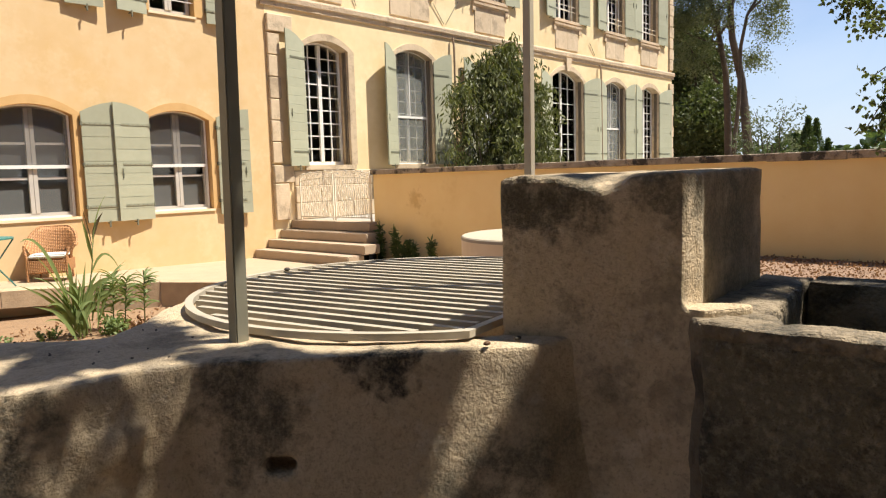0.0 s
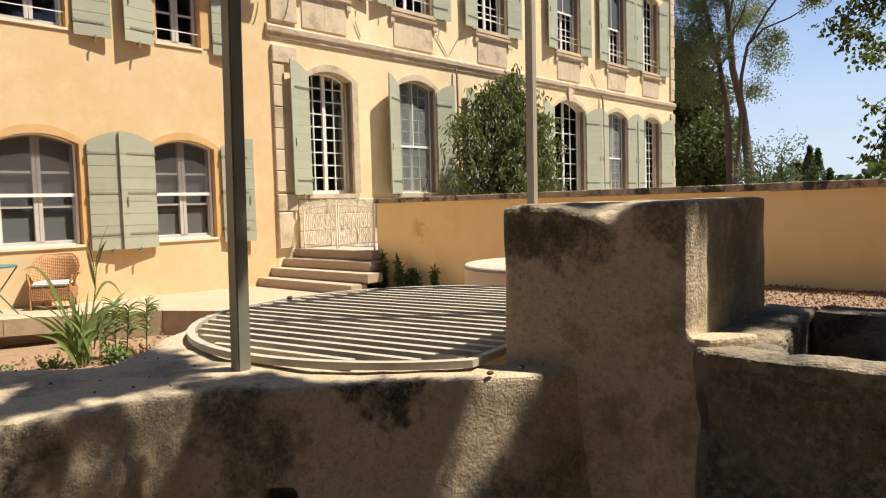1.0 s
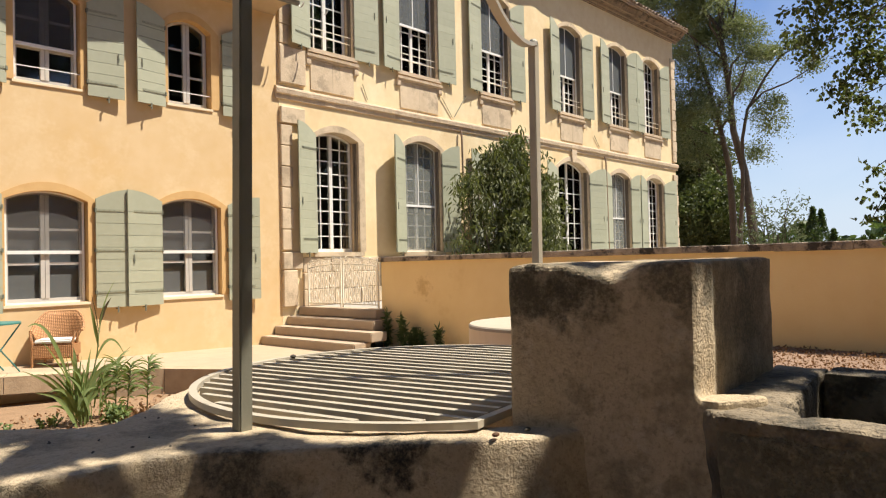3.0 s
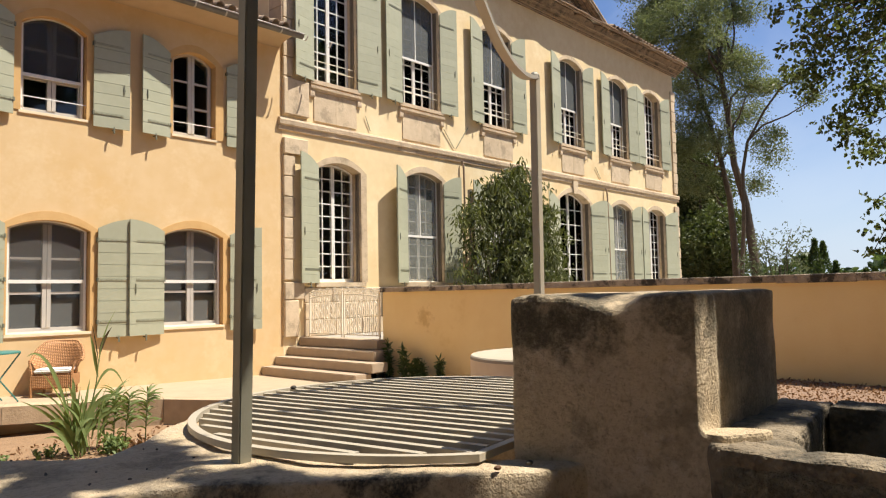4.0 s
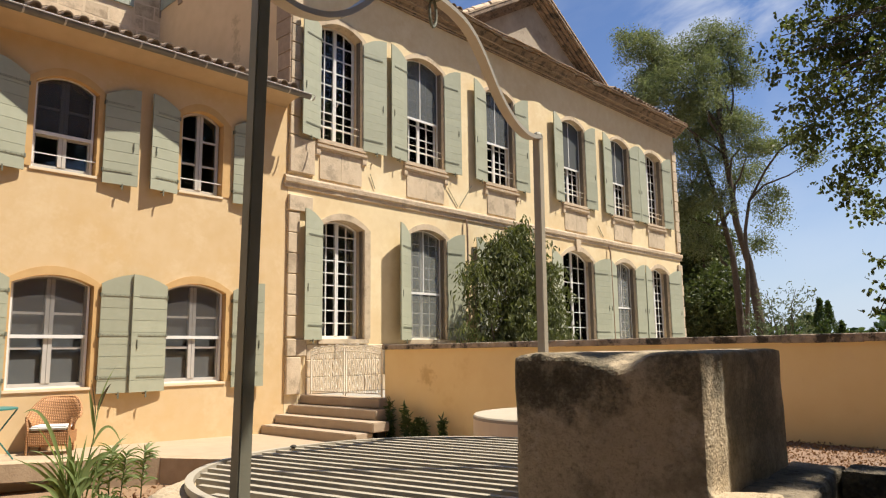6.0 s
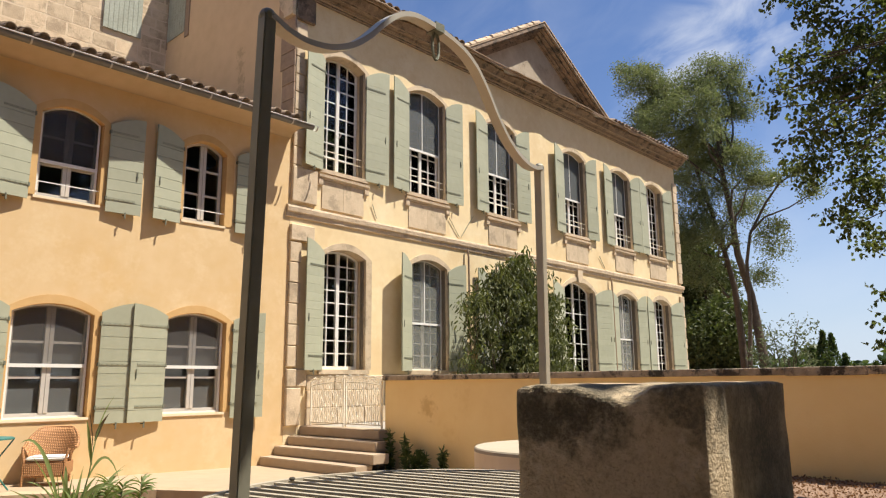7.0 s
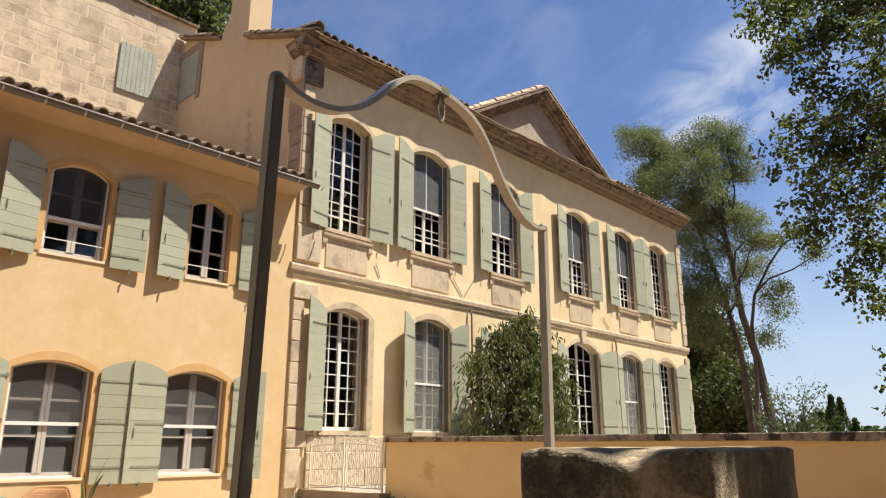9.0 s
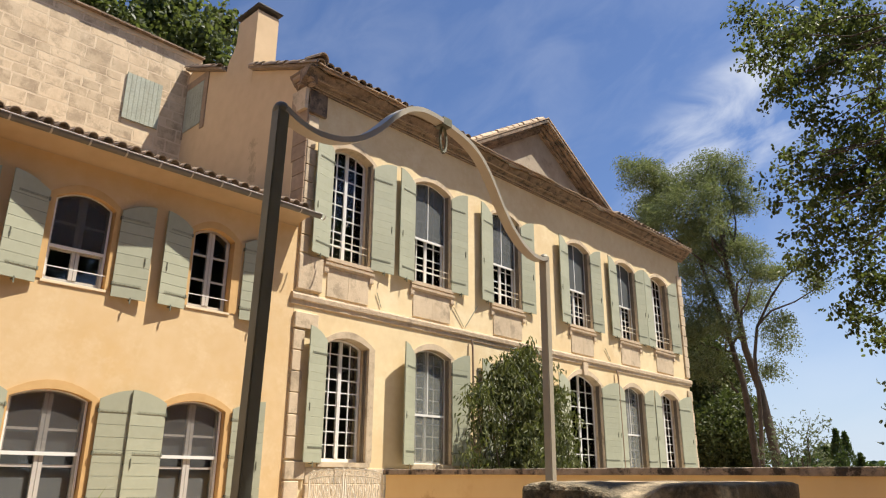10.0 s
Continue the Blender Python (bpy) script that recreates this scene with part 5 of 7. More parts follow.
top = [(0.0, -0.006), (0.09, 0.003), (0.14, -0.004), (0.19, 0.0), (0.225, -0.016), (0.245, -0.014), (0.27, -0.036), (0.295, -0.034), (0.32, -0.047), (0.345, -0.043), (0.365, -0.046), (0.385, -0.026), (0.40, -0.024), (0.42, -0.004), (0.49, 0.002), (0.571, 0.004)]
for k in range(5):      # the broken hollow in its front edge runs out backwards
    prism(bm, [(0.006 * k, -0.6), (0.571 + 0.0093 * k, -0.6)] + [(a + 0.0093 * k * (a > 0.5) + 0.006 * k * (a < 0.1), BLOCK_Z + b * (1 - k / 4.5)) for a, b in reversed(top)], "y", 0.03 * k, 0.03 * k + (0.032 if k < 4 else 0.085))
# the render runs out in a lip over the trough's end
prism(bm, [(0.56, -0.6), (0.66, -0.6), (0.66, 1.09), (0.62, 1.12), (0.56, 1.16)], "y", -0.012, 0.10)
bmesh.ops.transform(bm, matrix=PIER, verts=bm.verts)
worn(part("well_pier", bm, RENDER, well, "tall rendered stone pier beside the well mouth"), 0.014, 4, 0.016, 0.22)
trough = thing("stone_trough", "deep old stone trough with thick worn rim", "trough")
worn(part("end_wall", slab([(1.945, 0.80), (1.935, 0.60), (2.05, 0.594), (2.19, 0.672), (2.81, 0.758), (2.98, 0.76), (2.98, 0.96), (2.05, 0.90)], lambda x, y: TROUGH_Z, 1.7), LICHEN, trough), 0.018, 3, 0.03, 0.2)
worn(part("tongue", slab([(1.985, 0.885), (1.99, 0.80), (2.12, 0.715), (2.17, 0.725), (2.16, 0.80), (2.09, 0.885)], lambda x, y: TROUGH_Z + 0.022, 0.12), RENDER, trough, "tongue of pale render over the trough's end"), 0.012, 3, 0.01, 0.1)
for name, row, vox in (("front_wall", (1.915, 2.06, -3.0, 0.79, -0.6, TROUGH_Z - 0.036), 0.018), ("back_wall", (2.82, 2.99, -3.0, 0.77, -0.6, TROUGH_Z + 0.005), 0.025), ("end_wall", (2.07, 2.85, -3.0, -2.8, -0.6, TROUGH_Z), 0.03), ("trough_floor", (2.04, 2.87, -2.82, 0.62, -0.6, 0.4), 0.03)):
    worn(part(name, boxes(row), LICHEN if name == "back_wall" else MOSSY, trough), vox, 3, 0.035, 0.2)
worn(part("rim", boxes((1.918, 2.06, -3.0, 0.79, TROUGH_Z - 0.05, TROUGH_Z)), LICHEN, trough, "pale worn edge of the trough"), 0.012, 3, 0.03, 0.14)

# grating
grate = thing("well_grating", "round cream-painted steel grating over the well mouth", "grating")
GZ = RIM + 0.012
bm = bmesh.new()
CUT = -0.69
a0 = math.asin(CUT / CR)
loop = [(CR * math.cos(a0 + (math.pi - 2 * a0) * k / 64), CR * math.sin(a0 + (math.pi - 2 * a0) * k / 64)) for k in range(65)]
loop.append(loop[0])
inner = [(x * 0.97, max(y * 0.97, CUT + 0.03)) for x, y in loop]
prev = None
for (x, y), (p, q) in zip(loop, inner):
    rng = [bm.verts.new(v) for v in ((x, y, GZ), (x, y, GZ + 0.024), (p, q, GZ + 0.024), (p, q, GZ))]
    if prev:
        for k in range(4):
            bm.faces.new((prev[k], prev[(k + 1) % 4], rng[(k + 1) % 4], rng[k]))
    prev = rng
bmesh.ops.remove_doubles(bm, verts=bm.verts, dist=0.0005)
part("rim", bm, GRATE, grate)
NB = 21
for k in range(NB):
    x = CR * 0.94 * (2 * (k + 0.5) / NB - 1)
    h = math.sqrt(max(0.0, (CR * 0.95) ** 2 - x * x))
    part("bar", boxes((x - 0.014, x + 0.014, max(-h, CUT + 0.045), h, GZ - 0.016, GZ + 0.022)), GRATE, grate)
part("cross_bar", boxes((-CR * 0.93, CR * 0.93, -0.02, 0.02, GZ - 0.045, GZ - 0.018)), GRATE, grate)
grate.matrix_basis = pose(CX, CY, 0, 0, 0, 9.5)

# arch over the well
frame_arch = thing("well_arch", "painted steel well arch of two posts and a curved overthrow", "well arch")
P1, P2 = Vector((1.245, 2.05, RIM - 0.02)), Vector((3.44, 2.43, RIM - 0.02))
TOP = 2.838
u = (P2 - P1).normalized()
for p, lean in ((P1, 0.02), (P2, 0.012)):
    bm = boxes((-0.024, 0.024, -0.024, 0.024, 0.0, TOP - p.z))
    bmesh.ops.bevel(bm, geom=[e for e in bm.edges if abs(e.verts[0].co.z - e.verts[1].co.z) > 0.1], offset=0.004, segments=2, affect="EDGES")
    for v in bm.verts:
        v.co.x += lean * v.co.z
    # both posts share one paint; the near one is coloured for its shade
    post = part("post", bm, STEEL_SHADED if p is P1 else GRATE, frame_arch)
    post.matrix_basis = pose(*p, 0, 0, 2)
    bm = bmesh.new()
    bmesh.ops.create_uvsphere(bm, u_segments=12, v_segments=8, radius=0.03)
    cap = part("finial", bm, STEEL_SHADED, post)
    cap.matrix_basis = Matrix.Translation((lean * (TOP - p.z), 0, TOP - p.z))
CURVE = [(0.0, 0.0), (0.035, -0.025), (0.08, -0.03), (0.14, -0.002), (0.20, 0.065), (0.25, 0.155), (0.30, 0.272), (0.345, 0.352), (0.39, 0.395), (0.44, 0.413), (0.5, 0.418)]
CURVE = CURVE + [(1 - a, b) for a, b in CURVE[-2::-1]]
q1, q2 = P1 + Vector((0.02 * (TOP - P1.z), 0, 0)), P2 + Vector((0.012 * (TOP - P2.z), 0, 0))
bm = bmesh.new()
nrm = Vector((-u.y, u.x, 0))
prev = None
fine = []
for (a, b), (c, d) in zip(CURVE, CURVE[1:]):
    fine += [(a + (c - a) * k / 3, b + (d - b) * k / 3) for k in range(3)]
fine.append(CURVE[-1])
soft = fine[:1] + [((p[0] + 2 * q[0] + r[0]) / 4, (p[1] + 2 * q[1] + r[1]) / 4) for p, q, r in zip(fine, fine[1:], fine[2:])] + fine[-1:]
span = (q2 - q1).length
for i, (a, b) in enumerate(soft):
    p0, p1 = soft[max(i - 1, 0)], soft[min(i + 1, len(soft) - 1)]
    t = Vector(((p1[0] - p0[0]) * span, p1[1] - p0[1])).normalized()
    mid = Vector((q1.x + (q2.x - q1.x) * a, q1.y + (q2.y - q1.y) * a, TOP + b))
    side_v = u * -t.y + Vector((0, 0, t.x))
    ring4 = [bm.verts.new(mid + side_v * h + nrm * w) for h, w in ((-0.012, -0.027), (-0.012, 0.027), (0.012, 0.027), (0.012, -0.027))]
    if prev:
        for k in range(4):
            bm.faces.new((prev[k], prev[(k + 1) % 4], ring4[(k + 1) % 4], ring4[k]))
    prev = ring4
part("overthrow", bm, STEEL, frame_arch, "curved flat-bar overthrow")
hm = q1.lerp(q2, 0.487)
bm = bmesh.new()
tube(bm, [(hm.x + 0.028 * math.cos(k * math.pi / 8) * u.x, hm.y + 0.028 * math.cos(k * math.pi / 8) * u.y, TOP + 0.33 + 0.07 * math.sin(k * math.pi / 8)) for k in range(17)], 0.008, 6)
box(bm, hm.x - 0.03, hm.x + 0.03, hm.y - 0.033, hm.y + 0.033, TOP + 0.398, TOP + 0.44)
part("pulley_hook", bm, IRON, frame_arch, "iron ring and clasp for the bucket rope")


# ---- plants ----
def leaf_mesh(name, places, size, mat, parent, wide=0.45, droop=0.0, seed=1, spread=0.35):
    """Many small folded leaves about the given places, as one mesh."""
    r = np.random.default_rng(seed)
    n = len(places)
    d = r.normal(size=(n, 3))
    d[:, 2] -= droop * 2
    d /= np.linalg.norm(d, axis=1)[:, None]
    s = np.cross(d, r.normal(size=(n, 3)))
    s /= np.linalg.norm(s, axis=1)[:, None]
    up = np.cross(s, d)
    ln = size * (1 + spread * r.uniform(-1, 1, (n, 1)))
    base = np.asarray(places)
    a, tip = base, base + d * ln
    half, fold = s * ln * wide * 0.5, up * ln * 0.08
    low, high = base + d * ln * 0.28 + fold, base + d * ln * 0.68 + fold * 0.8 - up * ln * 0.05
    tip = tip - up * ln * 0.10
    verts = np.stack([a, low + half * 0.92, high + half * 0.80, tip, high - half * 0.80, low - half * 0.92], 1).reshape(-1, 3)
    faces = [(6 * i, 6 * i + 1, 6 * i + 2, 6 * i + 3) for i in range(n)] + [(6 * i, 6 * i + 3, 6 * i + 4, 6 * i + 5) for i in range(n)]
    me = bpy.data.meshes.new(name)
    me.from_pydata(verts.tolist(), [], faces)
    me.materials.append(mat)
    ob = new(name, me)
    ob.parent = parent
    ob["kind"] = "stuff"
    return ob


def clump_places(clumps, per, twig=0.16, bunch=9, seed=2):
    """Places in uneven bunches inside balls of (x, y, z, radius)."""
    r = np.random.default_rng(seed)
    out = []
    for x, y, z, rad in clumps:
        k = max(3, int(per * rad * rad / bunch))
        v = r.normal(size=(k, 3))
        v /= np.linalg.norm(v, axis=1)[:, None]
        c = np.array((x, y, z)) + v * rad * r.uniform(0.25, 1.12, (k, 1)) * (1, 1, 0.85)
        out.append((c[:, None] + r.normal(size=(k, bunch, 3)) * twig).reshape(-1, 3))
    return np.concatenate(out)


def sprays(clumps, per, length, leaves, seed, hang=0.4, jitter=0.025):
    """Places strung along short twigs that reach out of each ball of (x, y, z, radius)."""
    r = np.random.default_rng(seed)
    out = []
    for x, y, z, rad in clumps:
        k = max(3, int(per * rad * rad / leaves))
        v = r.normal(size=(k, 3))
        v /= np.linalg.norm(v, axis=1)[:, None]
        c = np.array((x, y, z)) + v * rad * r.uniform(0.1, 1.05, (k, 1)) * (1, 1, 0.85)
        d = v + r.normal(size=(k, 3)) * 0.6 - np.array((0, 0, hang))
        d /= np.linalg.norm(d, axis=1)[:, None]
        q = np.linspace(0, 1, leaves)[None, :, None] * length * r.uniform(0.6, 1.3, (k, 1, 1))
        p = c[:, None] + d[:, None] * q + r.normal(size=(k, leaves, 3)) * jitter
        p[..., 2] -= (q[..., 0] ** 2) * hang
        out.append(p.reshape(-1, 3))
    return np.concatenate(out)


def pads(clumps, per, leaves, seed, wide=0.30, thick=0.19):
    """Places in flat uneven pads that lie through each ball of (x, y, z, radius), as acacias carry their foliage."""
    r = np.random.default_rng(seed)
    out = []
    for x, y, z, rad in clumps:
        k = max(4, int(per * rad * rad + 3))
        v = r.normal(size=(k, 3))
        v /= np.linalg.norm(v, axis=1)[:, None]
        c = np.array((x, y, z)) + v * rad * r.uniform(0.35, 1.1, (k, 1)) * (1, 1, 0.9)
        size = r.uniform(0.6, 1.35, (k, 1, 1))
        p = np.clip(r.normal(size=(k, leaves, 3)), -1.7, 1.7) * (wide, wide, thick) * size
        p[..., 2] -= (p[..., 0] ** 2 + p[..., 1] ** 2) * 0.5
        out.append((c[:, None] + p).reshape(-1, 3))
    return np.concatenate(out)


def limb(name, parent, pts, r0, r1, mat=None):
    bm = bmesh.new()
    n = len(pts)
    tube(bm, pts, [r0 + (r1 - r0) * i / (n - 1) for i in range(n)], 8)
    return part(name, bm, mat or BARK, parent, smooth=True)


def wiggle(a, b, n, amount, rnd):
    a, b = Vector(a), Vector(b)
    return [a.lerp(b, i / n) + Vector([rnd.uniform(-1, 1) * amount * math.sin(math.pi * i / n) for _ in range(3)]) for i in range(n + 1)]


ACACIA = [(35.0, 17.4, 18.4, 1.21), (36.4, 17.0, 17.2, 1.59), (36.8, 14.6, 17.8, 1.33), (38.0, 13.7, 18.3, 0.95), (38.1, 13.6, 16.6, 1.11), (35.4, 14.9, 15.2, 1.75), (34.4, 16.7, 15.0, 1.43), (38.4, 15.0, 14.3, 1.43), (36.9, 13.0, 13.2, 0.95), (37.0, 12.4, 11.8, 0.7)]
SECOND = [(38.2, 17.0, 14.0, 1.59), (36.9, 15.2, 12.0, 1.43), (38.9, 13.7, 11.2, 0.95), (38.0, 12.3, 9.3, 0.64), (37.2, 15.9, 10.5, 1.27), (36.1, 14.0, 9.2, 0.89), (36.9, 16.7, 9.1, 1.11), (39.1, 13.4, 7.1, 0.51), (36.9, 15.6, 7.5, 1.08), (38.9, 12.4, 8.6, 0.38)]
rnd = random.Random(8)


def twigs(ob, clumps, rnd, n=4):
    for c in clumps:
        for _ in range(n):
            v = Vector([rnd.gauss(0, 1) for _ in range(3)]).normalized() * c[3]
            limb("twig", ob, wiggle(c[:3], Vector(c[:3]) + v, 3, 0.12, rnd), 0.03, 0.008)


acacia = thing("acacia_tree", "tall slender acacia with a leaning dark trunk and airy crown", "tree", "trees beyond the house")
limb("trunk", acacia, [(37.95, 12.8, -0.4), (37.82, 13.04, 2.33), (37.75, 13.2, 4.2), (37.7, 13.38, 5.94), (37.54, 13.82, 8.07), (37.48, 13.97, 10.28), (37.37, 14.25, 13.2), (37.35, 14.32, 15.81)], 0.27, 0.09)
for c in ACACIA:
    limb("branch", acacia, wiggle((37.45, 14.05, min(13.0, c[2] - 3.2)), c[:3], 5, 0.35, rnd), 0.085, 0.02)
twigs(acacia, ACACIA, rnd)
leaf_mesh("crown", pads(ACACIA, 13, 300, 31, 0.38, 0.27), 0.105, LEAF_TREE, acacia, 0.5, 0.1, 3)
acacia2 = thing("acacia_tree", "slender acacia with a forked dark trunk and thin leafy limbs", "tree", "trees beyond the house")
limb("trunk", acacia2, [(38.1, 14.05, -0.4), (38.06, 14.14, 2.35), (38.05, 14.2, 4.4), (38.0, 14.3, 6.38), (37.85, 14.69, 8.76), (37.63, 15.24, 11.3), (37.45, 15.69, 13.22)], 0.22, 0.08)
for c in SECOND:
    if c[3] > 0.85:
        limb("branch", acacia2, wiggle((37.9, 14.6, min(8.4, c[2] - 1.6)), c[:3], 5, 0.3, rnd), 0.07, 0.02)
twigs(acacia2, SECOND, rnd)
leaf_mesh("crown", pads(SECOND, 10, 250, 32, 0.38, 0.27), 0.105, LEAF_TREE, acacia2, 0.5, 0.1, 5)
THIRD = [(38.1, 10.9, 12.1, 0.4), (38.3, 10.2, 11.2, 0.35), (37.8, 11.8, 11.9, 0.35)]
acacia3 = thing("acacia_tree", "thin acacia with a bare limb stretched sideways", "tree", "trees beyond the house")
limb("trunk", acacia3, [(37.2, 13.6, -0.4), (37.21, 13.55, 2.33), (37.28, 13.36, 4.87), (37.3, 13.3, 7.58), (37.39, 13.04, 9.05), (37.67, 12.22, 10.61), (37.9, 11.49, 11.61), (38.07, 10.92, 11.93)], 0.13, 0.03)
limb("branch", acacia3, [(37.42, 12.95, 9.2), (37.64, 12.31, 9.87), (37.98, 11.21, 10.23), (38.3, 10.06, 10.89)], 0.07, 0.025)
twigs(acacia3, THIRD, rnd)
leaf_mesh("crown", pads(THIRD, 14, 170, 33), 0.13, LEAF_TREE, acacia3, 0.5, 0.1, 6)

UNDER = [(41.6, 18.0, 9.1, 1.78), (43.6, 19.2, 6.3, 2.25), (40.2, 16.4, 3.9, 1.88), (43.5, 19.3, 3.5, 2.00), (41.2, 16.1, 5.2, 1.38), (41.8, 16.1, 2.7, 1.41), (43.5, 17.8, 7.6, 1.66), (40.6, 18.9, 4.3, 1.76), (44.6, 20.6, 1.5, 2.13), (41.9, 17.3, 1.1, 2.00), (41.0, 15.4, 1.1, 1.20)]
grove = thing("evergreen_oak", "dense dark evergreen oak behind the house corner", "tree", "trees beyond the house")
limb("trunk", grove, wiggle((42.3, 17.8, -0.4), (42.3, 17.7, 7.5), 5, 0.2, rnd), 0.26, 0.06)
for c in UNDER:
    limb("branch", grove, wiggle((42.3, 17.8, max(0.6, c[2] - 2.0)), c[:3], 4, 0.2, rnd), 0.08, 0.02)
leaf_mesh("crown", clump_places(UNDER, 2100, 0.26, 12, seed=6), 0.2, LEAF_OAK, grove, 0.5, 0.0, 7)
SPARSE = [(23.0, 7.75, 2.85, 0.36), (22.95, 7.85, 2.3, 0.45), (23.2, 6.9, 3.0, 0.34), (23.2, 7.0, 2.4, 0.48), (23.1, 7.4, 1.9, 0.5), (23.0, 7.9, 1.7, 0.5), (23.2, 6.85, 1.7, 0.5)]
olive = thing("young_olive", "thin silvery young olive tree with loose leaves", "tree", "trees beyond the house")
limb("trunk", olive, wiggle((23.2, 7.3, -0.4), (23.2, 7.3, 2.2), 4, 0.1, rnd), 0.07, 0.03)
for c in SPARSE:
    limb("branch", olive, wiggle((23.2, 7.3, 1.0), (c[0], c[1], c[2] + c[3]), 4, 0.1, rnd), 0.03, 0.008)
leaf_mesh("crown", sprays(SPARSE, 1500, 0.34, 12, 8, -0.3, 0.04), 0.105, LEAF_OLIVE, olive, 0.34, 0.0, 9)

# far cypresses and hedge
rnd = random.Random(21)
for i in range(16):
    b = radians(74.2 + 0.62 * i + rnd.uniform(-0.1, 0.1))
    dist, tall = rnd.uniform(62, 78), (rnd.uniform(2.6, 3.4) if i > 3 else (4.4, 5.6, 5.6, 3.6)[i])
    x, y = dist * math.sin(b), dist * math.cos(b)
    tree = thing("cypress", "dark conical cypress far off", "tree", "far cypresses")
    limb("trunk", tree, [(x, y, -0.5), (x, y, tall * 0.6)], 0.12, 0.05)
    r = np.random.default_rng(i)
    h = r.uniform(0, 1, 1700) ** 0.8
    a = r.uniform(0, 2 * math.pi, 1700)
    w = (1 - h) * 0.27 * tall * r.uniform(0.4, 1.05, 1700) + 0.05
    leaf_mesh("crown", np.stack([x + w * np.cos(a), y + w * np.sin(a), h * tall], 1), 0.26, LEAF_DARK, tree, 0.4, -0.8, i)
hedge = thing("far_wood", "low dark green wood along the horizon", "wood", kind="stuff")
r = np.random.default_rng(4)
b = np.radians(r.uniform(40, 110, 9000))
dist = r.uniform(120, 150, 9000)
leaf_mesh("crown", np.stack([dist * np.sin(b), dist * np.cos(b), r.uniform(0, 1, 9000) ** 1.2 * (4.5 + 1.6 * np.sin(b * 60) + np.sin(b * 137))], 1), 1.5, LEAF_DARK, hedge, 0.7, 0.0, 3)

# tree behind the stone building
BACKTREE = [(9.2, 28.6, 20.3, 1.41), (11.3, 28.8, 20.9, 1.45), (12.2, 26.6, 20.0, 1.38), (13.9, 27.6, 21.8, 1.21), (13.1, 26.7, 19.2, 1.1), (8.1, 28.7, 20.8, 1.17), (11.5, 28.4, 22.4, 1.44), (10.4, 28.0, 18.6, 1.6), (13.4, 27.4, 17.2, 1.5)]
plane_tree = thing("plane_tree", "broad bright green plane tree behind the stone building", "tree")
limb("trunk", plane_tree, [(11.2, 28.2, -0.4), (11.2, 28.2, 9.0), (11.2, 28.3, 17.5)], 0.4, 0.2)
for c in BACKTREE:
    limb("branch", plane_tree, wiggle((11.2, 28.2, 15.0), c[:3], 4, 0.3, rnd), 0.1, 0.03)
leaf_mesh("crown", clump_places(BACKTREE, 620, 0.25, seed=12), 0.26, LEAF_SHADE, plane_tree, 0.7, 0.0, 13)

# shade tree whose boughs hang over the well
OVER = [(7.38, 2.32, 6.65, 0.15), (7.43, 2.13, 6.46, 0.21), (6.21, 1.85, 5.35, 0.14), (6.31, 1.64, 5.46, 0.22), (7.4, 1.6, 6.19, 0.32), (7.33, 1.23, 5.98, 0.37), (7.27, 1.01, 5.71, 0.3), (6.59, 1.81, 5.26, 0.16), (6.97, 2.0, 5.31, 0.11), (7.05, 1.7, 5.46, 0.21), (7.07, 1.44, 5.48, 0.23), (6.54, 1.03, 5.06, 0.19), (6.82, 1.6, 4.97, 0.17), (6.79, 1.47, 4.73, 0.14), (7.2, 1.78, 4.88, 0.09), (7.69, 1.23, 5.23, 0.22), (7.56, 1.63, 4.8, 0.18), (7.05, 1.27, 4.62, 0.19), (6.93, 1.13, 4.35, 0.22), (6.52, 1.83, 4.41, 0.07), (6.19, 1.82, 4.18, 0.06), (6.23, 1.61, 4.26, 0.1), (6.84, 1.69, 4.33, 0.16), (6.55, 2.0, 4.15, 0.08), (6.63, 2.01, 4.02, 0.07)]
OVER = OVER + [(7.37, 2.05, 4.46, 0.13), (6.97, 1.55, 4.21, 0.19), (7.06, 1.34, 4.18, 0.22), (6.64, 1.13, 3.83, 0.2), (6.23, 1.59, 3.78, 0.12), (6.63, 1.75, 3.81, 0.07), (6.33, 1.82, 3.59, 0.05), (6.87, 1.84, 3.7, 0.08), (7.5, 2.14, 3.74, 0.08), (7.13, 1.75, 3.86, 0.12), (6.5, 1.42, 3.66, 0.15), (7.51, 1.47, 3.77, 0.19), (7.28, 1.88, 3.64, 0.13), (7.18, 1.92, 3.48, 0.12), (7.51, 1.57, 3.45, 0.17), (7.34, 1.39, 3.28, 0.19), (7.31, 1.72, 3.11, 0.13), (6.75, 1.43, 2.87, 0.13), (7.63, 1.51, 2.86, 0.14), (6.86, 1.39, 2.25, 0.06), (6.88, 1.27, 2.2, 0.1), (6.87, 1.31, 2.0, 0.09), (6.89, 1.24, 1.85, 0.11), (6.89, 1.16, 2.1, 0.1), (6.86, 1.40, 1.85, 0.04)]
hackberry = thing("shade_tree", "large leafy shade tree with boughs over the well", "tree")
limb("trunk", hackberry, [(7.6, -4.6, -0.3), (7.5, -4.4, 2.5), (7.3, -4.0, 4.6), (7.0, -3.4, 6.5)], 0.38, 0.22)
for c in OVER:
    limb("branch", hackberry, wiggle((7.0, -1.4, max(4.6, c[2] + 0.3)), c[:3], 8, 0.3, rnd), 0.016, 0.004)
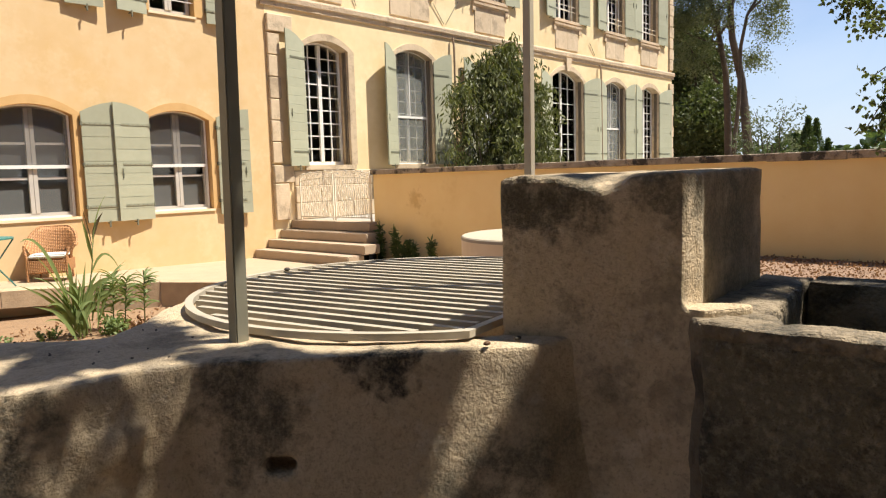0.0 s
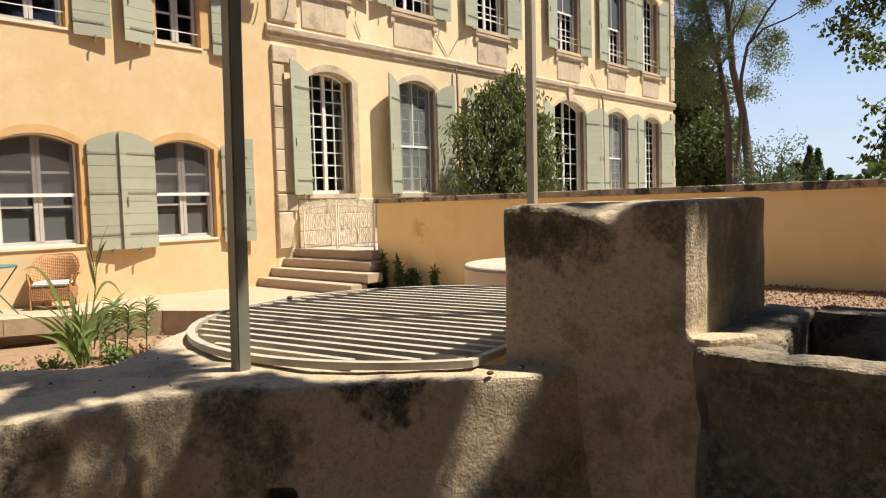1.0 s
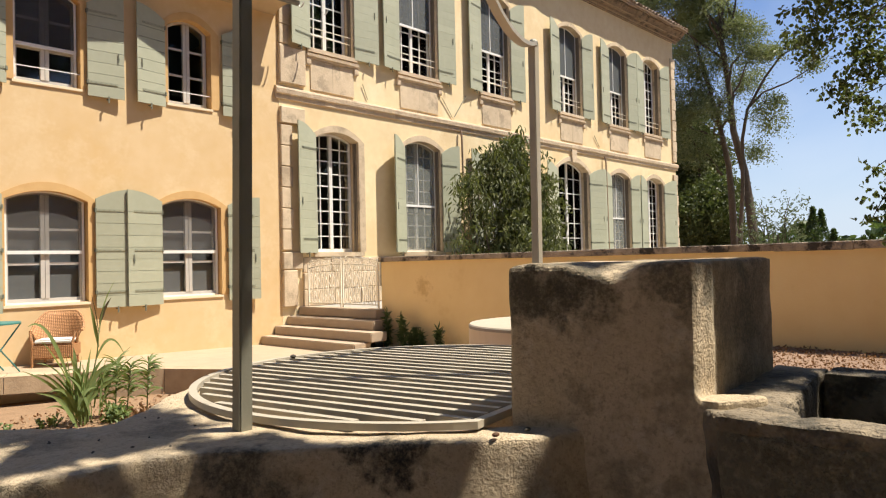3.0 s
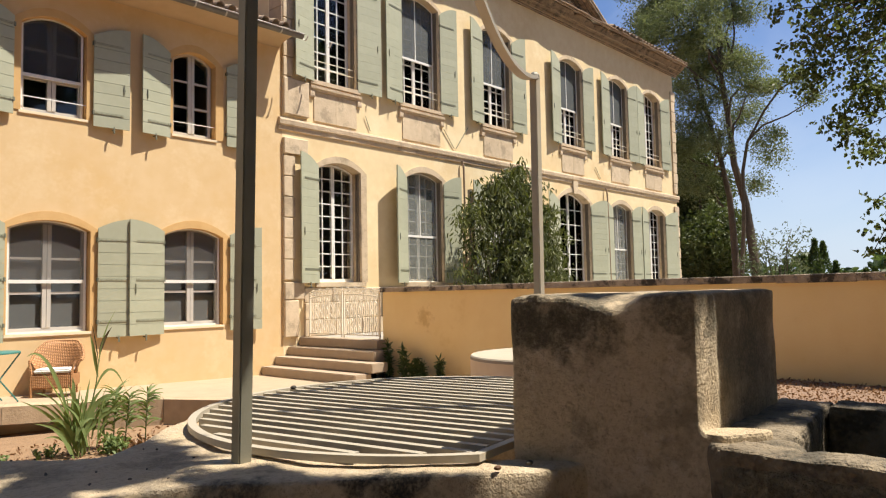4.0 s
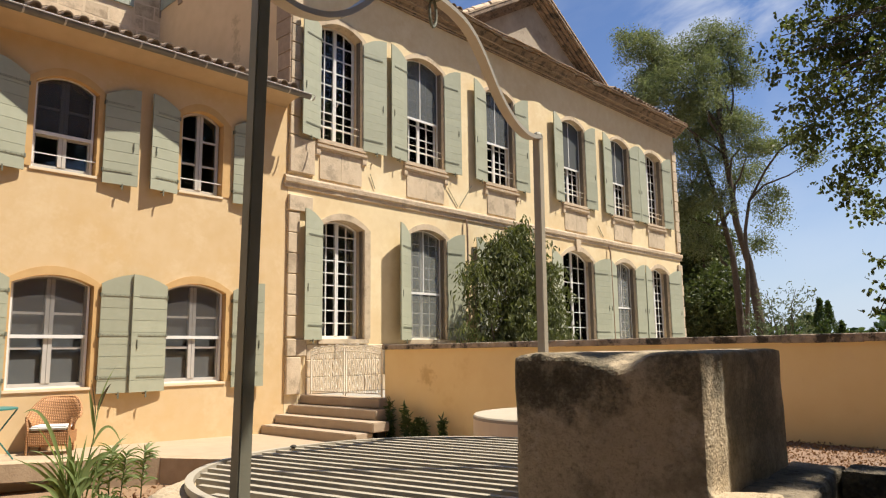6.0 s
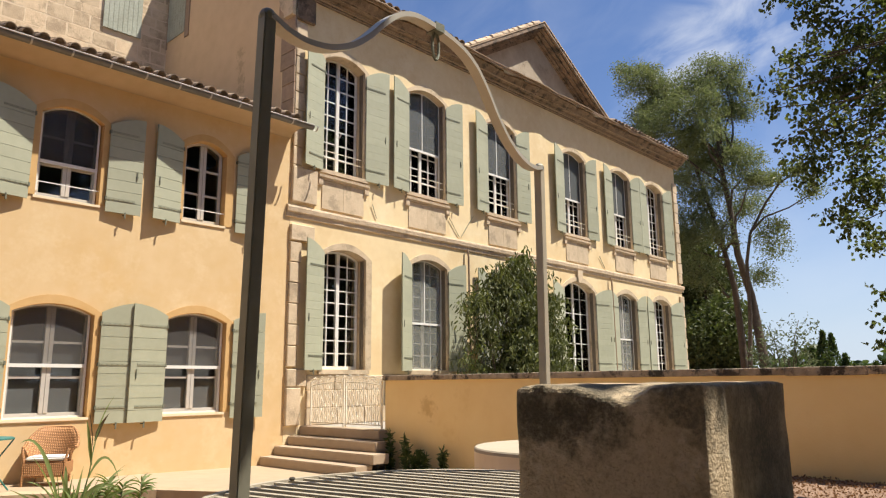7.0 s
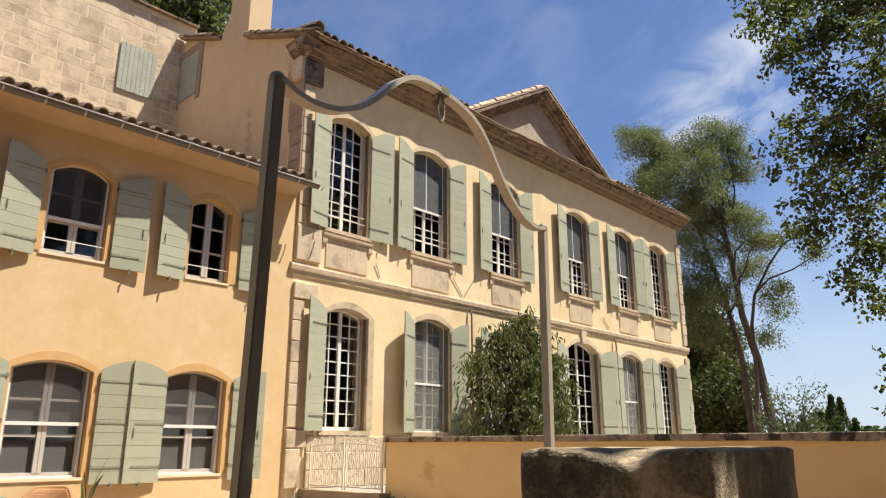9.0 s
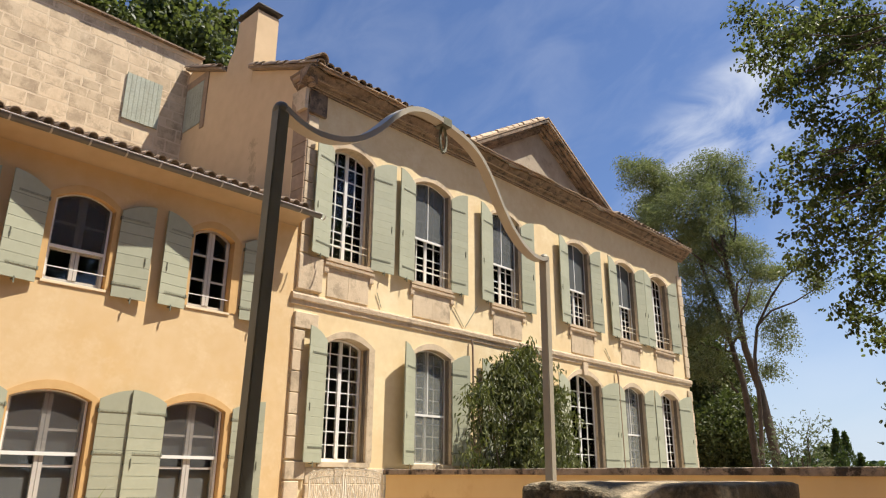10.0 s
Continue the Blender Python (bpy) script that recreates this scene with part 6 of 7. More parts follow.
for end in ((4.2, -0.6, 6.6), (5.4, 0.0, 7.2), (3.6, 0.6, 6.4), (7.0, -1.4, 5.4), (5.0, -2.4, 6.4), (0.5, -2.4, 6.6), (2.0, -2.9, 6.2), (3.0, -1.6, 6.9)):
    limb("branch", hackberry, wiggle((7.1, -3.6, 5.8), end, 6, 0.2, rnd), 0.11, 0.03)
leaf_mesh("crown", sprays(OVER, 12500, 0.15, 11, 14, 0.45, 0.02), 0.042, LEAF_SHADE, hackberry, 0.7, 0.4, 15)
# the rest of the crown, unseen: leaves kept where their shade should fall
SUN_GAPS = [(0.75, 2.05, 0.09), (0.95, 2.15, 0.07), (0.6, 2.4, 0.10), (1.05, 2.5, 0.08), (1.45, 1.48, 0.06), (1.53, 1.40, 0.06), (1.42, 1.51, 0.06), (1.38, 1.55, 0.05)]
SHADE_SPRAYS = [((1.9, 3.1), (0.86, 1.14), (1.3, 2.4), 9000), ((1.77, 2.06), (1.03, 1.22), (1.3, 2.4), 3600), ((1.79, 1.95), (1.2, 1.45), (1.3, 2.4), 1800), ((1.015, 1.27), (1.55, 1.95), (1.3, 2.4), 2900), ((0.66, 0.965), (1.76, 1.99), (1.3, 2.4), 210), ((1.62, 1.84), (1.06, 1.17), (1.3, 2.4), 1800), ((1.27, 1.62), (1.2, 1.75), (1.3, 2.4), 5200)]
r = np.random.default_rng(17)
n = 31000
gx, gy, gs = r.uniform(-2.4, 4.2, n), r.uniform(-2.2, 3.2, n), r.uniform(1.25, 2.5, n)
keep = np.array([noise.noise((x * 1.9, y * 1.9, 3.0)) for x, y in zip(gx, gy)]) > -0.26
keep &= ~((gx > 1.3) & (gy > 1.75 - 0.25 * (gx - 1.2))) & ~((gx > 0.6) & (gy > 2.8))
ragged = np.array([noise.noise((x * 0.8, y * 0.8, 9.0)) for x, y in zip(gx, gy)])
keep &= ((gx - 0.9) / 3.2) ** 2 + ((gy - 0.5) / 2.75) ** 2 < 0.95 + 0.9 * ragged
edge = gy + 0.932 * (gx - 1.0) - 1.93
keep |= (edge > -0.2) & (edge < 0.02) & (gx > 1.13) & (gx < 1.24)
keep &= ~((edge > 0.03) & (gx > 1.05) & (gx < 1.72) & (gy > 1.22))
keep &= ((gx - 2.335) ** 2 + (gy - 2.25) ** 2 > 1.2 ** 2) | (edge < 0.03)
for x, y, rad in SUN_GAPS:
    keep &= (gx - x) ** 2 + (gy - y) ** 2 > rad * rad
# the pier's side stays in shade behind one bright strip; its top, its lip and the trough's rim lie open
strip = gx - 2.10 + 0.893 * (gy - 0.889)
keep &= ~((strip > -0.42) & (strip < 0.2) & (gy > 0.70) & (gy < 1.14))
keep &= ~((gx > 1.80) & (gx < 2.10) & (gy > -0.5) & (gy < 0.92))
keep &= ~((gx > 1.95) & (gx < 2.26) & (gy > 0.68) & (gy < 0.93))
keep &= ~((gx > 1.60) & (gx < 1.88) & (gy > 1.10) & (gy < 1.66))
edge = gy + 0.932 * (gx - 1.0) - 1.93
streak = (edge > -0.25) & (edge < 0.2)
keep &= ~(streak & (gx > 1.58) & (gx < 1.83)) & ~(streak & (gx > 1.26) & (gx <= 1.60) & (r.uniform(0, 1, len(gx)) > 0.8))
# unseen boughs added to dapple the low ledge
ax, ay, ag = r.uniform(-1.6, 1.2, 6500), r.uniform(1.95, 2.95, 6500), r.uniform(1.25, 2.5, 6500)
ok = (np.array([noise.noise((x * 2.6, y * 2.6, 5.0)) for x, y in zip(ax, ay)]) > -0.16) & ~((ax > 0.3) & (ax < 0.95) & (ay < 2.14) & (r.uniform(0, 1, 6500) > 0.35))
gx, gy, gs, keep = np.append(gx, ax), np.append(gy, ay), np.append(gs, ag), np.append(keep, ok)
# thinner over the low left face
keep &= ~((gx > -0.3) & (gx < 1.12) & (gx < 1.05) & (gy > 1.55) & (gy < 2.12) & (r.uniform(0, 1, len(gx)) > 0.10))
# the upright rib beside the well stays in the sun
keep &= np.abs(gx - 0.985 - (1.93 - gy) * 0.875) + 9 * np.maximum(0, np.abs(gy - 1.87) - 0.08) > 0.06
pts = np.stack([gx + 0.94 * gs, gy - 1.05 * gs, 1.03 + 2.75 * gs], 1)
azim, slope = np.degrees(np.arctan2(pts[:, 0], pts[:, 1])), (pts[:, 2] - 1.55) / np.hypot(pts[:, 0], pts[:, 1])
keep &= (slope > 0.85) | (azim > 84)
leaf_mesh("crown", pts[keep], 0.11, LEAF_DARK, hackberry, 0.65, 0.1, 18)
# unseen close-leaved sprays added to shade pier's side, well's end, front and low wall
tip_x, tip_y, tip_s = (np.concatenate([r.uniform(*row[k], row[3]) for row in SHADE_SPRAYS]) for k in (0, 1, 2))
strip, edge = tip_x - 2.10 + 0.893 * (tip_y - 0.889), tip_y + 0.932 * (tip_x - 1.0) - 1.93
open_sky = ((strip > -0.3) & (strip < 0.10) & (tip_y < 1.08)) | ((tip_x > 1.6) & (tip_x < 1.795) & (tip_y > 1.172)) | ((tip_x >= 1.79) & (tip_y > 1.21) & (tip_y < 1.37))
open_sky |= (tip_x > 1.27) & (tip_x < 1.63) & ((edge > 0.0) | (edge < -0.3) | (np.abs(tip_x - 1.43) < 0.022))
open_sky |= (np.abs(tip_x - 0.988 - (1.93 - tip_y) * 0.875) < 0.017) & (np.abs(tip_y - 1.87) < 0.09)
leaf_mesh("crown", np.stack([tip_x + 0.94 * tip_s, tip_y - 1.05 * tip_s, 1.03 + 2.75 * tip_s], 1)[~open_sky], 0.05, LEAF_DARK, hackberry, 0.7, 0.1, 19)

# unseen trees behind the garden, added to dim sky light and window reflections
def unseen_tree(x, y, tall, spread, seed, low=0.3):
    ob = thing("unseen_tree", "unseen broad-leaved tree in full leaf, added to hold back sky light", "tree", "park trees")
    rnd = random.Random(seed)
    limb("trunk", ob, wiggle((x, y, -0.5), (x, y, tall * 0.7), 4, 0.15, rnd), 0.3, 0.12)
    clumps = []
    for k in range(16):
        a, q = rnd.uniform(0, 6.28), rnd.uniform(0.15, 1.0)
        h = low + (0.95 - low) * rnd.random()
        c = (x + spread * q * math.cos(a) * 0.8, y + spread * q * math.sin(a) * 0.8, tall * h, spread * rnd.uniform(0.35, 0.5))
        clumps.append(c)
        limb("branch", ob, wiggle((x, y, tall * min(0.65, h * 0.8)), c[:3], 3, 0.2, rnd), 0.08, 0.02)
    leaf_mesh("crown", clump_places(clumps, 190, 0.4, 8, seed=seed), 0.42, LEAF_DARK, ob, 0.7, 0.1, seed)


for k, (x, y, h, w, low) in enumerate(((-3.6, -4.4, 9.5, 3.8, 0.4), (-13, 0.5, 11, 4.2, 0.2), (1.5, -14, 10, 4.2, 0.2), (-10, 8.5, 11, 4, 0.2), (-11, -9, 13, 5, 0.15), (-5, -17, 13, 5, 0.15), (9, -16, 19, 5.5, 0.15), (18, -15, 20, 6, 0.15), (27, -18, 29, 8, 0.12), (38, -17, 30, 8, 0.12), (49, -18, 28, 8, 0.12), (-6.5, -7.5, 12, 4.4, 0.48), (1.5, -9.5, 13, 4.4, 0.48), (55, -12, 15, 6, 0.15), (66, -20, 16, 6, 0.15))):
    unseen_tree(x, y, h, w, 100 + k, low)

# evergreen bush before the front
bush = thing("bay_bush", "tall evergreen bush with drooping narrow leaves beside the wall", "bush")
BUSH = [(14.9, 11.3, 4.55, 0.42), (15.3, 11.3, 4.85, 0.26), (14.3, 11.3, 4.15, 0.5), (15.5, 11.3, 4.3, 0.55), (16.1, 11.3, 3.7, 0.5), (13.9, 11.3, 3.65, 0.42), (14.7, 11.1, 3.5, 0.7), (15.6, 11.1, 3.2, 0.7), (13.2, 11.2, 3.45, 0.3), (13.5, 11.2, 2.75, 0.36), (16.5, 11.2, 2.75, 0.45), (14.5, 11.0, 2.6, 0.7), (15.5, 11.0, 2.4, 0.8), (14.4, 11.0, 1.8, 0.8), (15.5, 11.0, 1.7, 0.85), (16.5, 11.2, 1.8, 0.5), (13.4, 11.2, 2.0, 0.26), (12.75, 11.2, 3.35, 0.24), (12.7, 11.2, 2.2, 0.22), (13.2, 11.2, 1.6, 0.25), (16.9, 11.2, 3.2, 0.25)]
for k in range(9):
    x = 14.6 + 0.18 * (k - 4)
    limb("stem", bush, wiggle((x, 11.3, 0.65), (14.8 + 0.42 * (k - 4), 11.25, 3.2 + 0.15 * (k % 4)), 5, 0.1, rnd), 0.03, 0.01)
leaf_mesh("foliage", sprays(BUSH, 2300, 0.40, 12, 22, 0.9, 0.05), 0.145, LEAF_BUSH, bush, 0.3, 0.9, 23)
leaf_mesh("foliage", clump_places([(x, y + 0.1, z, rad * 0.62) for x, y, z, rad in BUSH[:16]], 2600, 0.1, 10, seed=24), 0.15, LEAF_BUSH, bush, 0.36, 0.9, 25)


def blade(bm, base, heading, lean, length, width, droop, n=8, twist=0.9):
    """One arching ribbon leaf with a folded middle."""
    h = Vector((math.cos(heading), math.sin(heading), 0))
    s = Vector((-h.y, h.x, 0))
    p, a = Vector(base), lean
    prev = None
    for i in range(n + 1):
        w = width * math.sin(math.pi * min(1.0, 0.18 + 0.82 * i / n)) * 0.5 + 0.0015
        d = h * math.sin(a) + Vector((0, 0, math.cos(a)))
        nv = d.cross(s)
        e = s * math.cos(twist) + nv * math.sin(twist)
        row = [bm.verts.new(p - e * w), bm.verts.new(p + (nv * math.cos(twist) - s * math.sin(twist)) * w * 0.3), bm.verts.new(p + e * w)]
        if prev:
            bm.faces.new((prev[0], prev[1], row[1], row[0])), bm.faces.new((prev[1], prev[2], row[2], row[1]))
        prev = row
        p = p + (h * math.sin(a) + Vector((0, 0, math.cos(a)))) * (length / n)
        a += droop / n


def reed(name, label, base, stems, tall, width, seed, leaves=5):
    ob = thing(name, label, "plant")
    rnd = random.Random(seed)
    for k in range(stems):
        x, y = base[0] + rnd.uniform(-0.14, 0.14), base[1] + rnd.uniform(-0.12, 0.12)
        top = tall * rnd.uniform(0.55, 1.0) if k else tall
        tip = (x + rnd.uniform(-0.1, 0.14), y + rnd.uniform(-0.08, 0.08), base[2] + top)
        limb("stem", ob, wiggle((x, y, base[2] - 0.05), tip, 4, 0.02, rnd), 0.011, 0.005, LEAF_REED)
        for i in range(leaves):
            q = 0.12 + 0.85 * i / leaves
            bm = bmesh.new()
            p = Vector((x, y, base[2])).lerp(Vector(tip), q)
            blade(bm, p, rnd.uniform(0, 6.28), rnd.uniform(0.15, 0.5), top * rnd.uniform(0.35, 0.6), width * rnd.uniform(0.7, 1.2), rnd.uniform(0.8, 2.4))
            part("leaf", bm, LEAF_REED, ob, smooth=True)
    return ob


def arched(bm, base, bend, tip, width, n=10, turn=0.0):
    """A broad reed leaf that leaves its stem, bends over and hangs its point."""
    base, bend, tip = Vector(base), Vector(bend), Vector(tip)
    prev = None
    for i in range(n + 1):
        q = i / n
        p = base * (1 - q) ** 2 + bend * 2 * q * (1 - q) + tip * q * q
        d = ((bend - base) * (1 - q) + (tip - bend) * q).normalized()
        s = d.cross(Vector((math.sin(turn + 0.5 * q), -math.cos(turn + 0.5 * q), 0.25))).normalized()
        w = width * 0.5 * (0.35 + 0.65 * min(1.0, q * 3.5)) * (1 - q ** 2.6) + 0.001
        row = [bm.verts.new(p - s * w), bm.verts.new(p + d.cross(s) * w * 0.3), bm.verts.new(p + s * w)]
        if prev:
            bm.faces.new((prev[0], prev[1], row[1], row[0])), bm.faces.new((prev[1], prev[2], row[2], row[1]))
        prev = row


cane = thing("giant_reed", "green giant reed with long arching blades in the bed", "plant")
limb("stem", cane, [(3.40, 9.1, -0.36), (3.48, 9.1, 0.2), (3.55, 9.1, 0.55), (3.58, 9.1, 0.85)], 0.012, 0.005, LEAF_REED)
rnd = random.Random(31)
rows = [((3.575, 9.1, 0.78), (3.55, 9.1, 1.0), (3.49, 9.1, 1.27), 0.05, LEAF_BROWN), ((3.585, 9.1, 0.90), (3.62, 9.1, 1.08), (3.73, 9.1, 1.22), 0.055, LEAF_BROWN), ((3.565, 9.1, 0.62), (3.52, 9.1, 0.95), (3.47, 9.1, 1.15), 0.042, LEAF_REED), ((3.58, 9.1, 0.80), (3.60, 9.1, 1.15), (3.77, 9.1, 1.42), 0.018, LEAF_REED),
        ((3.54, 9.1, 0.48), (3.72, 9.1, 0.95), (3.91, 9.1, 0.42), 0.034, LEAF_REED), ((3.25, 9.1, 0.15), (2.98, 9.05, 1.12), (2.76, 9.05, 0.93), 0.05, LEAF_REED), ((3.32, 9.1, 0.0), (3.12, 9.05, 0.5), (2.88, 9.0, 0.78), 0.085, LEAF_REED), ((3.36, 9.1, -0.3), (3.18, 9.0, 0.30), (2.96, 9.0, 0.15), 0.05, LEAF_REED),
        ((3.34, 9.1, -0.3), (3.12, 9.0, 0.06), (2.93, 9.0, -0.02), 0.03, LEAF_REED), ((3.24, 9.1, 0.02), (3.02, 9.1, 0.42), (2.80, 9.1, 0.36), 0.02, LEAF_REED), ((3.50, 9.1, 0.2), (3.62, 9.05, 0.5), (3.86, 9.0, 0.33), 0.05, LEAF_REED), ((3.52, 9.1, 0.1), (3.66, 9.0, 0.36), (3.84, 9.0, 0.1), 0.05, LEAF_REED)]
for k in range(40):
    x, y = 3.38 + rnd.uniform(-0.12, 0.16), 9.1 + rnd.uniform(-0.14, 0.14)
    lean, tall = rnd.gauss(0, 0.13), rnd.uniform(0.35, 0.92)
    low = rnd.uniform(-0.35, 0.0)
    nod = rnd.choice((0.0, 0.0, 0.12, 0.25))
    rows.append(((x, y, low), (x + lean * 0.5, y + rnd.uniform(-0.05, 0.05), low + tall * 0.62), (x + lean * 1.9, y + rnd.uniform(-0.12, 0.12), min(0.62, low + tall) - nod), rnd.uniform(0.035, 0.068), LEAF_REED))
for row in rows:
    bm = bmesh.new()
    arched(bm, *row[:4], turn=rnd.uniform(-1.3, 1.3))
    part("leaf", bm, row[4], cane, smooth=True)
for x, y, lean, tall, sd in ((3.80, 9.2, 0.03, 0.70, 33), (4.16, 9.1, 0.03, 0.68, 34), (3.90, 9.1, 0.06, 0.64, 35), (3.72, 9.25, -0.04, 0.6, 38)):
    weed = thing("leafy_weed", "upright green weed with drooping narrow leaves in the bed", "plant", "weeds in the bed")
    rnd = random.Random(sd)
    limb("stem", weed, [(x, y, -0.33), (x + lean * 0.4, y, -0.3 + tall * 0.5), (x + lean, y, -0.3 + tall)], 0.009, 0.005, LEAF_REED)
    for k in range(46):
        q = 0.3 + 0.7 * (k / 45) ** 0.7
        bm = bmesh.new()
        blade(bm, (x + lean * q, y, -0.3 + tall * q), rnd.uniform(0, 6.28), rnd.uniform(0.5, 1.2), rnd.uniform(0.14, 0.24), 0.022, rnd.uniform(0.7, 1.5), 5)
        part("leaf", bm, LEAF_REED, weed, smooth=True)
for x, y, h, sd in ((3.66, 8.92, 0.22, 36), (3.76, 8.95, 0.16, 37)):
    weed = thing("weedy_shrub", "small bushy green weed beside the reeds", "plant")
    r = np.random.default_rng(sd)
    limb("stem", weed, [(x, y, -0.33), (x, y, -0.3 + h)], 0.006, 0.003, LEAF_REED)
    leaf_mesh("foliage", np.stack([x + r.normal(0, 0.06, 150), y + r.normal(0, 0.06, 150), -0.3 + h * r.uniform(0.1, 1, 150)], 1), 0.065, LEAF_REED, weed, 0.5, 0.1, sd)
for x, y, h, sd in ((3.0, 9.3, 0.14, 41), (2.62, 9.4, 0.13, 43)):
    reed("weed", "low green weed in the dry soil", (x, y, -0.31), 7, h, 0.03, sd, 5)


def fleabane(x, y, tall, seed):
    """An upright weed: a stem ringed with narrow leaves."""
    ob = thing("tall_weed", "upright green weed at the foot of the garden wall", "plant", "weeds at the wall")
    rnd = random.Random(seed)
    limb("stem", ob, wiggle((x, y, -0.05), (x + rnd.uniform(-0.04, 0.04), y, tall), 3, 0.02, rnd), 0.008, 0.004, LEAF_WEED)
    pts = [(x + rnd.uniform(-0.012, 0.012), y + rnd.uniform(-0.012, 0.012), tall * (0.05 + 0.95 * k / 150)) for k in range(150)]
    leaf_mesh("foliage", pts, 0.105, LEAF_WEED, ob, 0.2, -0.1, seed)


for x, y, h, sd in ((8.99, 9.74, 0.70, 51), (8.94, 9.68, 0.45, 52), (8.95, 9.32, 0.62, 53), (8.9, 9.2, 0.5, 54), (8.95, 8.95, 0.42, 55), (8.92, 8.8, 0.35, 56), (8.98, 8.43, 0.43, 57), (8.9, 9.05, 0.3, 58)):
    fleabane(x, y, h, sd)

# ---- loose furniture ----
chair = thing("wicker_armchair", "brown woven wicker armchair with a white seat cushion", "chair")
bm = bmesh.new()
prev = None
for i in range(25):
    a = math.pi * (-0.06 + 1.12 * i / 24)
    tall = 0.57 + 0.30 * min(1.0, max(0.0, math.sin(a)) * 1.25) ** 1.1
    rows = []
    for k in range(9):
        q = k / 8
        rr = 0.31 + 0.08 * q * q
        rows.append((rr * math.cos(a) * 1.02, rr * math.sin(a) * 0.92 + 0.02 + 0.05 * q * max(0.0, math.sin(a)), 0.36 + (tall - 0.36) * q))
    ring = [bm.verts.new(p) for p in rows] + [bm.verts.new((p[0] * 0.93, p[1] * 0.93, p[2])) for p in reversed(rows)]
    if prev:
        for k in range(len(ring)):
            bm.faces.new((prev[k], prev[(k + 1) % len(ring)], ring[(k + 1) % len(ring)], ring[k]))
    else:
        bm.faces.new(ring)
    prev = ring
bm.faces.new(prev[::-1])
part("backrest", bm, WICKER, chair, "rounded woven back and arms", smooth=True)
bm = bmesh.new()
tube(bm, [((0.39) * math.cos(math.pi * (-0.06 + 1.12 * i / 24)) * 1.02, 0.39 * math.sin(math.pi * (-0.06 + 1.12 * i / 24)) * 0.92 + 0.02 + 0.05 * max(0.0, math.sin(math.pi * (-0.06 + 1.12 * i / 24))), 0.575 + 0.30 * min(1.0, max(0.0, math.sin(math.pi * (-0.06 + 1.12 * i / 24))) * 1.25) ** 1.1) for i in range(25)], 0.024, 8)
part("arm_rail", bm, WICKER, chair, smooth=True)
bm = boxes((-0.31, 0.31, -0.28, 0.25, 0.13, 0.38))
bmesh.ops.bevel(bm, geom=bm.edges[:], offset=0.03, segments=2, affect="EDGES")
part("seat", bm, WICKER, chair)
bm = boxes((-0.285, 0.285, -0.275, 0.22, 0.385, 0.445))
bmesh.ops.bevel(bm, geom=bm.edges[:], offset=0.025, segments=3, affect="EDGES")
part("cushion", bm, CLOTH, chair, "flat white seat cushion")
for x, y in ((-0.305, -0.265), (0.305, -0.265), (-0.24, 0.24), (0.24, 0.24)):
    bm = bmesh.new()
    tube(bm, [(x, y, 0.0), (x * 0.98, y * 0.98, 0.38), (x * 1.12, y * 0.85, 0.57)] if y < 0 else [(x * 1.08, y * 1.1, 0.0), (x, y, 0.38)], 0.02, 8)
    part("leg", bm, WICKER, chair)
chair.matrix_basis = pose(4.09, 12.03, 0.105, 0, 0, -34) @ Matrix.Scale(0.93, 4)

table = thing("folding_table", "teal folding metal garden table with crossed legs", "table")
bm = turned([(0.36, 0.70), (0.37, 0.705), (0.37, 0.72), (0.36, 0.725)], 32)
part("tabletop", bm, TEAL, table)
for s in (-1, 1):
    for y in (-0.2, 0.2):
        bm = bmesh.new()
        tube(bm, [(-0.30 * s, y * (1 if s > 0 else 0.86), 0.0), (0.30 * s, y * (1 if s > 0 else 0.86), 0.70)], 0.011, 6)
        part("leg", bm, TEAL, table)
table.matrix_basis = pose(3.09, 11.64, 0.125, 0, 0, 20)

# thin downpipes beside the lower shutters
for x, lean in ((14.28, 0.05), (21.80, 0.12)):
    bm = bmesh.new()
    tube(bm, [(x, FY - 0.07, 5.1), (x + lean * 0.3, FY - 0.10, 4.9), (x + lean, FY - 0.10, 0.72)], 0.03, 8)
    part("downpipe", bm, BROWNSTONE, main_house, "thin old brown downpipe")

# iron ties in the front wall
for x0, z0, x1, z1 in ((13.61, 5.87, 14.02, 5.40), (14.58, 6.06, 14.09, 5.42), (21.22, 5.77, 21.56, 5.40), (10.9, 5.75, 11.05, 5.42)):
    bm = bmesh.new()
    tube(bm, [(x0, FY - 0.03, z0), (x1, FY - 0.02, z1)], 0.009, 6)
    part("iron_tie", bm, IRON, main_house, "thin iron wall tie")

